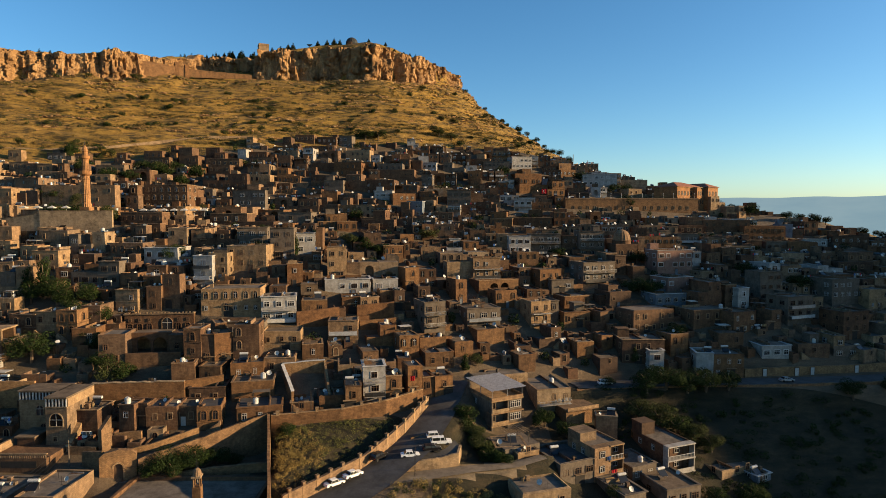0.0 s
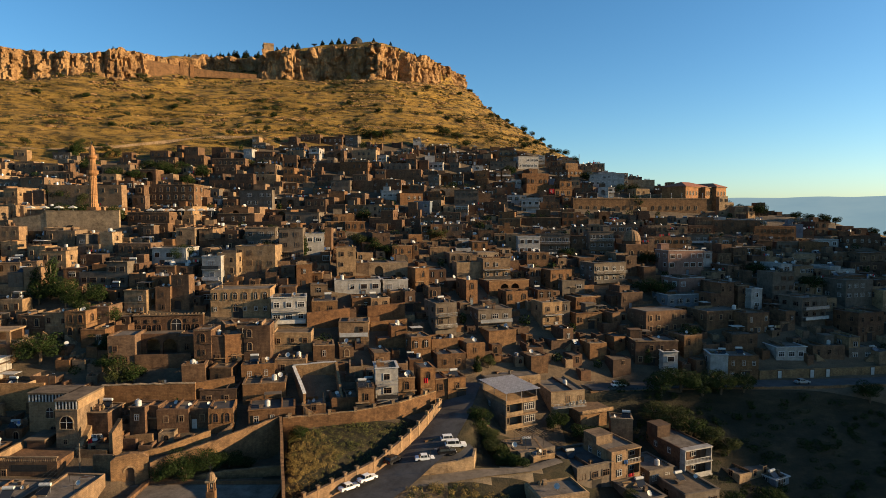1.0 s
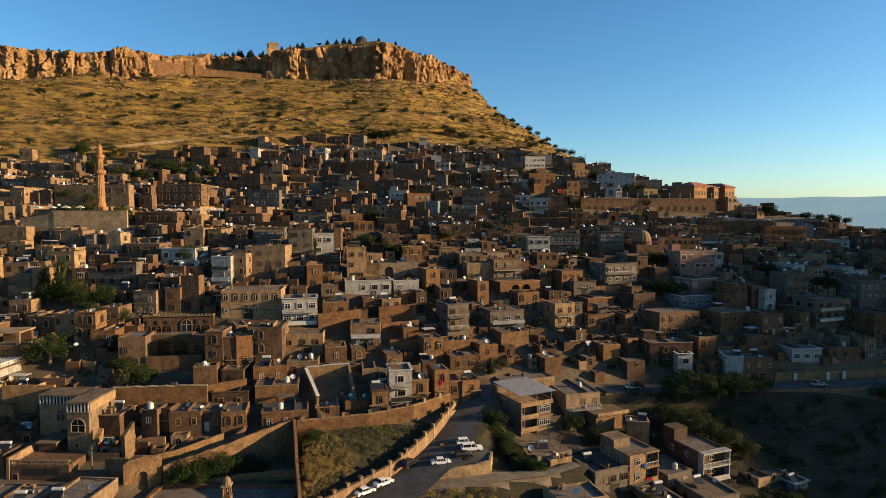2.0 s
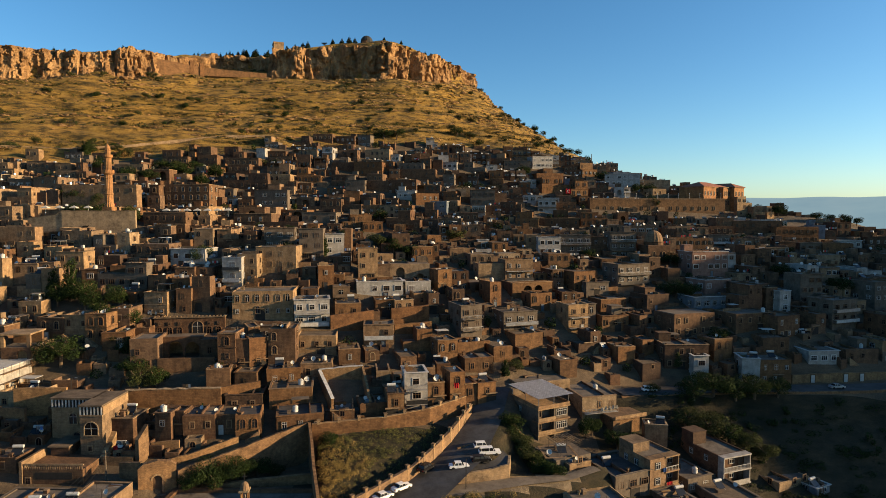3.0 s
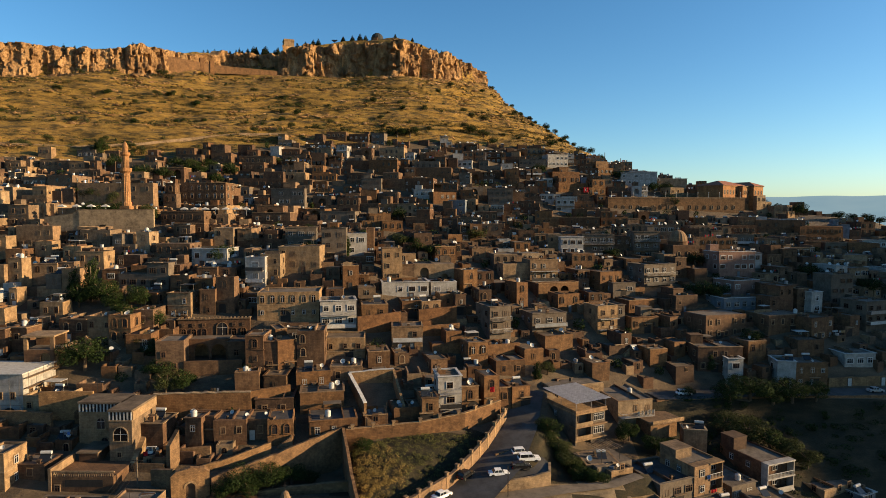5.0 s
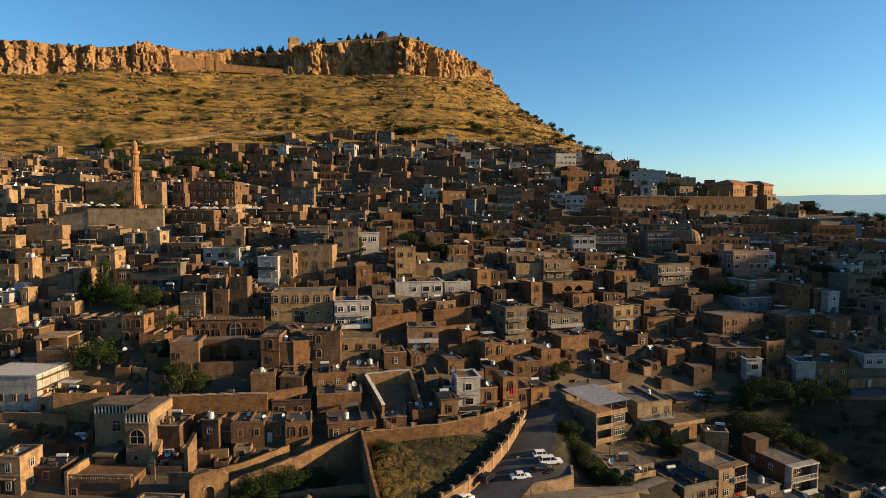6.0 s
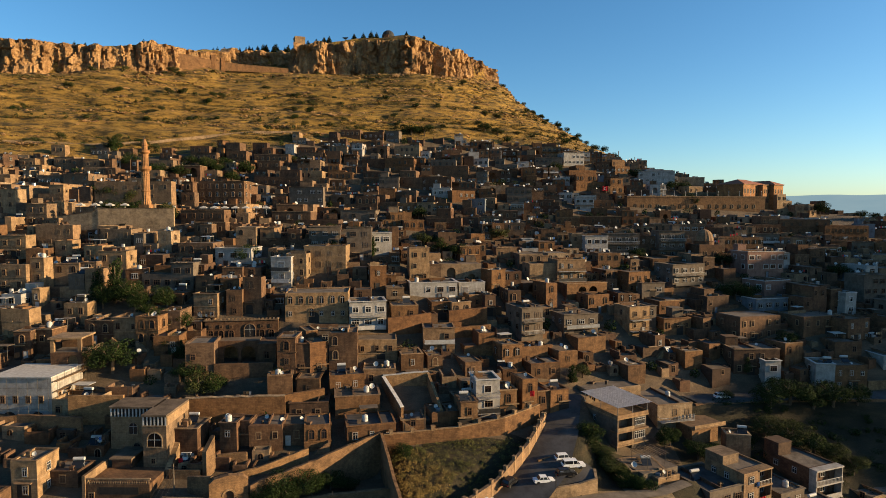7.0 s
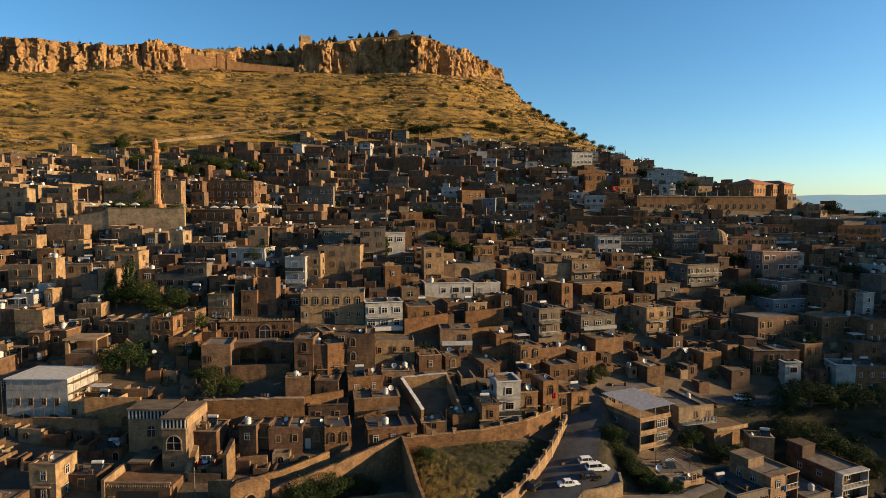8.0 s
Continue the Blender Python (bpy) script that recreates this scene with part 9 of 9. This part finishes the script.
def flag(x, y, z, w, h, yaw):
    h0 = thing("flag", pose(x, y, z, 0, 0, yaw), "red flag with a white crescent hung on a facade", "flag")
    bm = bmesh.new()
    n, rows = 12, []
    for i in range(n + 1):
        rows.append([bm.verts.new((w * (i / n - 0.5), -0.05 * math.sin(i * 1.1), zz)) for zz in (0, h)])
    for a, b in zip(rows, rows[1:]):
        bm.faces.new((a[0], b[0], b[1], a[1]))
    bmesh.ops.solidify(bm, geom=bm.faces[:], thickness=0.03)
    part("cloth", bm, "red_cloth", h0)
    bm = bmesh.new()
    o = [(0.28 * h * math.cos(a), h / 2 + 0.28 * h * math.sin(a)) for a in [0.6 + k * (6.283 - 1.2) / 20 for k in range(21)]]
    i_ = [(0.06 * h + 0.22 * h * math.cos(a), h / 2 + 0.22 * h * math.sin(a)) for a in [0.75 + k * (6.283 - 1.5) / 20 for k in range(21)]]
    for k in range(20):
        bm.faces.new([bm.verts.new((p[0], -0.12, p[1])) for p in (o[k], o[k + 1], i_[k + 1], i_[k])])
    bmesh.ops.remove_doubles(bm, verts=bm.verts[:], dist=0.001)
    bmesh.ops.solidify(bm, geom=bm.faces[:], thickness=0.02)
    part("crescent", bm, "white_trim", h0)


flag(48.2, 286.5, 69.4, 2.6, 2.2, 4)


def cloth(x, y, z, w, h, yaw, mat, label):
    bm = bmesh.new()
    rows = []
    for i in range(9):
        rows.append([bm.verts.new((w * (i / 8 - 0.5), 0.06 * math.sin(i * 1.7), zz)) for zz in (0, h)])
    for a, b in zip(rows, rows[1:]):
        bm.faces.new((a[0], b[0], b[1], a[1]))
    bmesh.ops.solidify(bm, geom=bm.faces[:], thickness=0.02)
    tagged(part("hanging_cloth", bm, mat, None, m=pose(x, y, z, 0, 0, yaw)), label, "cloth", "washing hung out")


cloth(-69.2, 111.8, 17.0, 0.7, 0.8, 10, "red_cloth", "small red cloth hanging in a court")
for k in range(5):
    cloth(26.2 + k * 0.9, 137.0 + k * 0.38, 15.9 + 0.1 * (k % 2), 0.7, 0.9, 22, ("white_trim", "canvas", "white_paint")[k % 3], "pale washing hung along a balcony")
cloth(34.9, 119.2, 7.1, 1.4, 0.8, 25, "red_cloth", "red blanket hung over a balcony rail")
cloth(33.6, 118.6, 10.1, 0.9, 0.8, 25, "blue_cloth", "blue cloth hung over a balcony rail")
cloth(-6.6, 127.2, 24.0, 0.9, 1.1, 10, "red_cloth", "red cloth hanging between two houses")

# ---- dishes and water heaters on the roofs ----
DISH = []


def dish_meshes():
    if not DISH:
        bm = bmesh.new()
        lathe(bm, [(0.04, 0.0), (0.25, 0.03), (0.45, 0.1), (0.58, 0.19), (0.6, 0.2), (0.57, 0.2), (0.44, 0.115), (0.24, 0.05), (0.04, 0.02)], 18)
        DISH.append(mesh_of("bowl", bm, "dish_white"))
        bm = bmesh.new()
        rod(bm, (0, 0.15, -0.9), (0, 0.15, -0.05), 0.04)
        rod(bm, (0, 0.15, -0.05), (0, 0.02, 0), 0.035)
        DISH.append(mesh_of("stand", bm, "galvanised"))
        bm = bmesh.new()
        rod(bm, (0, -0.1, -0.5), (0, -0.75, -0.05), 0.02)
        rod(bm, (0, -0.72, -0.1), (0, -0.84, 0.04), 0.05)
        DISH.append(mesh_of("feed_arm", bm, "galvanised"))
    return DISH


def dish(x, y, z, yaw, s):
    h0 = thing("satellite_dish", pose(x, y, z + 0.9 * s, 0, 0, yaw), "white satellite dish on a roof, tilted to the sky", "satellite dish", "roof dishes")
    bowl, stand, arm = dish_meshes()
    k = Matrix.Scale(s, 4)
    put("bowl", bowl, h0, k @ pose(0, 0, 0, 58))
    put("stand", stand, h0, k)
    put("feed_arm", arm, h0, k)


HEATER = []


def heater(x, y, z, yaw):
    if not HEATER:
        bm = bmesh.new()
        rod(bm, (-0.9, 0.5, 1.5), (0.9, 0.5, 1.5), 0.3, 14)
        HEATER.append(mesh_of("tank", bm, "dish_white"))
        bm = bmesh.new()
        box(bm, -0.9, 0.9, -0.75, 0.95, -0.04, 0.04, turn=pose(0, -0.1, 0.75, 38))
        HEATER.append(mesh_of("collector", bm, "car_glass"))
        bm = bmesh.new()
        rod(bm, (0, 0.5, 0), (0, 0.5, 1.4), 0.03)
        rod(bm, (0, -0.8, 0), (0, 0.5, 1.2), 0.03)
        HEATER.append(mesh_of("trestle", bm, "galvanised"))
    h0 = thing("water_heater", pose(x, y, z, 0, 0, yaw), "solar water heater with a white tank on a roof", "water heater", "roof water heaters")
    tank, collector, trestle = HEATER
    put("tank", tank, h0)
    put("collector", collector, h0)
    for side in (-0.8, 0.8):
        put("trestle", trestle, h0, pose(side, 0, 0))


CISTERN = []


def cistern(x, y, z, yaw, paint):
    if not CISTERN:
        bm = bmesh.new()
        lathe(bm, [(0.5, 0.0), (0.55, 0.1), (0.55, 1.0), (0.5, 1.12), (0.25, 1.22), (0.22, 1.3)], 14)
        CISTERN.append(mesh_of("body", bm, "dish_white"))
        bm = bmesh.new()
        lathe(bm, [(0.24, 1.28), (0.24, 1.34), (0.05, 1.36)], 12)
        CISTERN.append(mesh_of("lid", bm, "galvanised"))
    h0 = thing("water_tank", pose(x, y, z, 0, 0, yaw), "white plastic water tank standing on a roof", "water tank", "roof water tanks")
    put("body", CISTERN[0], h0)
    put("lid", CISTERN[1], h0)


r_roof = random.Random(17)
near_roofs = sorted(ROOFS, key=lambda q: q[2])
counts = {"dish": 0, "heater": 0, "tank": 0}
for ob, x, y, w, d, z, yaw, hut in near_roofs:
    if y > 260:
        break
    c, s = math.cos(radians(yaw)), math.sin(radians(yaw))
    chance = 0.75 if y < 180 else 0.45
    for sort, most, odds in (("dish", 150, chance * 0.7), ("heater", 50, 0.22), ("tank", 40, 0.16), ("dish", 150, chance * 0.3)):
        if r_roof.random() > odds or counts[sort] >= most or w < 3 or d < 3:
            continue
        a, b = r_roof.uniform(-w / 2 + 0.9, w / 2 - 0.9), r_roof.uniform(0.9, max(1.0, d * 0.6))
        px, py = x + a * c - b * s, y + a * s + b * c
        counts[sort] += 1
        if sort == "dish":
            dish(px, py, z, r_roof.uniform(-35, 55), r_roof.choice((0.5, 0.6, 0.7, 0.9)))
        elif sort == "heater":
            heater(px, py, z, yaw + r_roof.uniform(-8, 8))
        else:
            cistern(px, py, z, 0, "dish_white")

# ---- clutter on the roofs and terraces ----


def roof_clutter():
    """Partition walls, hatches, chimneys, pipes, boards and washing that cover the old flat roofs."""
    r, heap = random.Random(41), Heap()
    for ob, x, y, w, d, z, yaw, hut in ROOFS:
        if y > 215 or w < 3 or ob is None:
            continue
        q = pose(x, y, z, 0, 0, yaw)
        if w > 5 and r.random() < 0.5:
            a = r.uniform(-0.25, 0.25) * w
            heap.block(q, a - 0.12, a + 0.12, 0.35, d - 0.35, -0.1, r.uniform(0.35, 0.8), r.choice((0, 1, 2)))
        if r.random() < 0.4:
            b = r.uniform(0.4, 0.7) * d
            heap.block(q, -w / 2 + 0.35, r.uniform(-0.1, 0.4) * w, b, b + 0.22, -0.1, r.uniform(0.3, 0.9), r.choice((0, 1, 2)))
        for _ in range(r.randint(1, 4)):
            a, b, sort = r.uniform(-w / 2 + 0.8, w / 2 - 0.8), r.uniform(0.7, d - 0.7), r.random()
            if sort < 0.25:
                heap.block(q, a - 0.35, a + 0.35, b - 0.3, b + 0.3, -0.1, r.uniform(0.5, 1.2), r.choice((0, 2, 3)))
                heap.block(q, a - 0.42, a + 0.42, b - 0.37, b + 0.37, 0.5, 0.58, 2)
            elif sort < 0.45:
                for k in range(r.randint(2, 5)):
                    heap.block(q @ pose(a, b, 0, 0, 0, r.uniform(-15, 15)), -1.0, 1.0, k * 0.22, k * 0.22 + 0.18, 0.0, 0.07 + 0.02 * k, r.choice((8, 14, 12)))
            elif sort < 0.62:
                heap.block(q @ pose(a, b, 0, 0, 0, r.uniform(0, 90)), -0.5, 0.5, -0.4, 0.4, 0.0, r.uniform(0.25, 0.6), r.choice((3, 5, 8, 11)))
            elif sort < 0.8:
                heap.can(q, a, b, 0.0, r.uniform(0.15, 0.35), r.uniform(0.3, 0.8), r.choice((12, 14, 15, 3)))
            else:
                heap.block(q, a - 0.02, a + 0.02, b - 0.02, b + 0.02, -0.1, r.uniform(1.2, 2.4), 15)
                heap.block(q, a - 0.5, a + 0.5, b - 0.015, b + 0.015, 1.15, 1.19, 15)
    ob = link("roof_clutter", heap.verts, heap.faces, CROWD_MATS, index=heap.mats, soft=False)
    tagged(ob, "partition walls, boards, bins and pipes strewn over flat roofs", "clutter", kind="stuff")


roof_clutter()
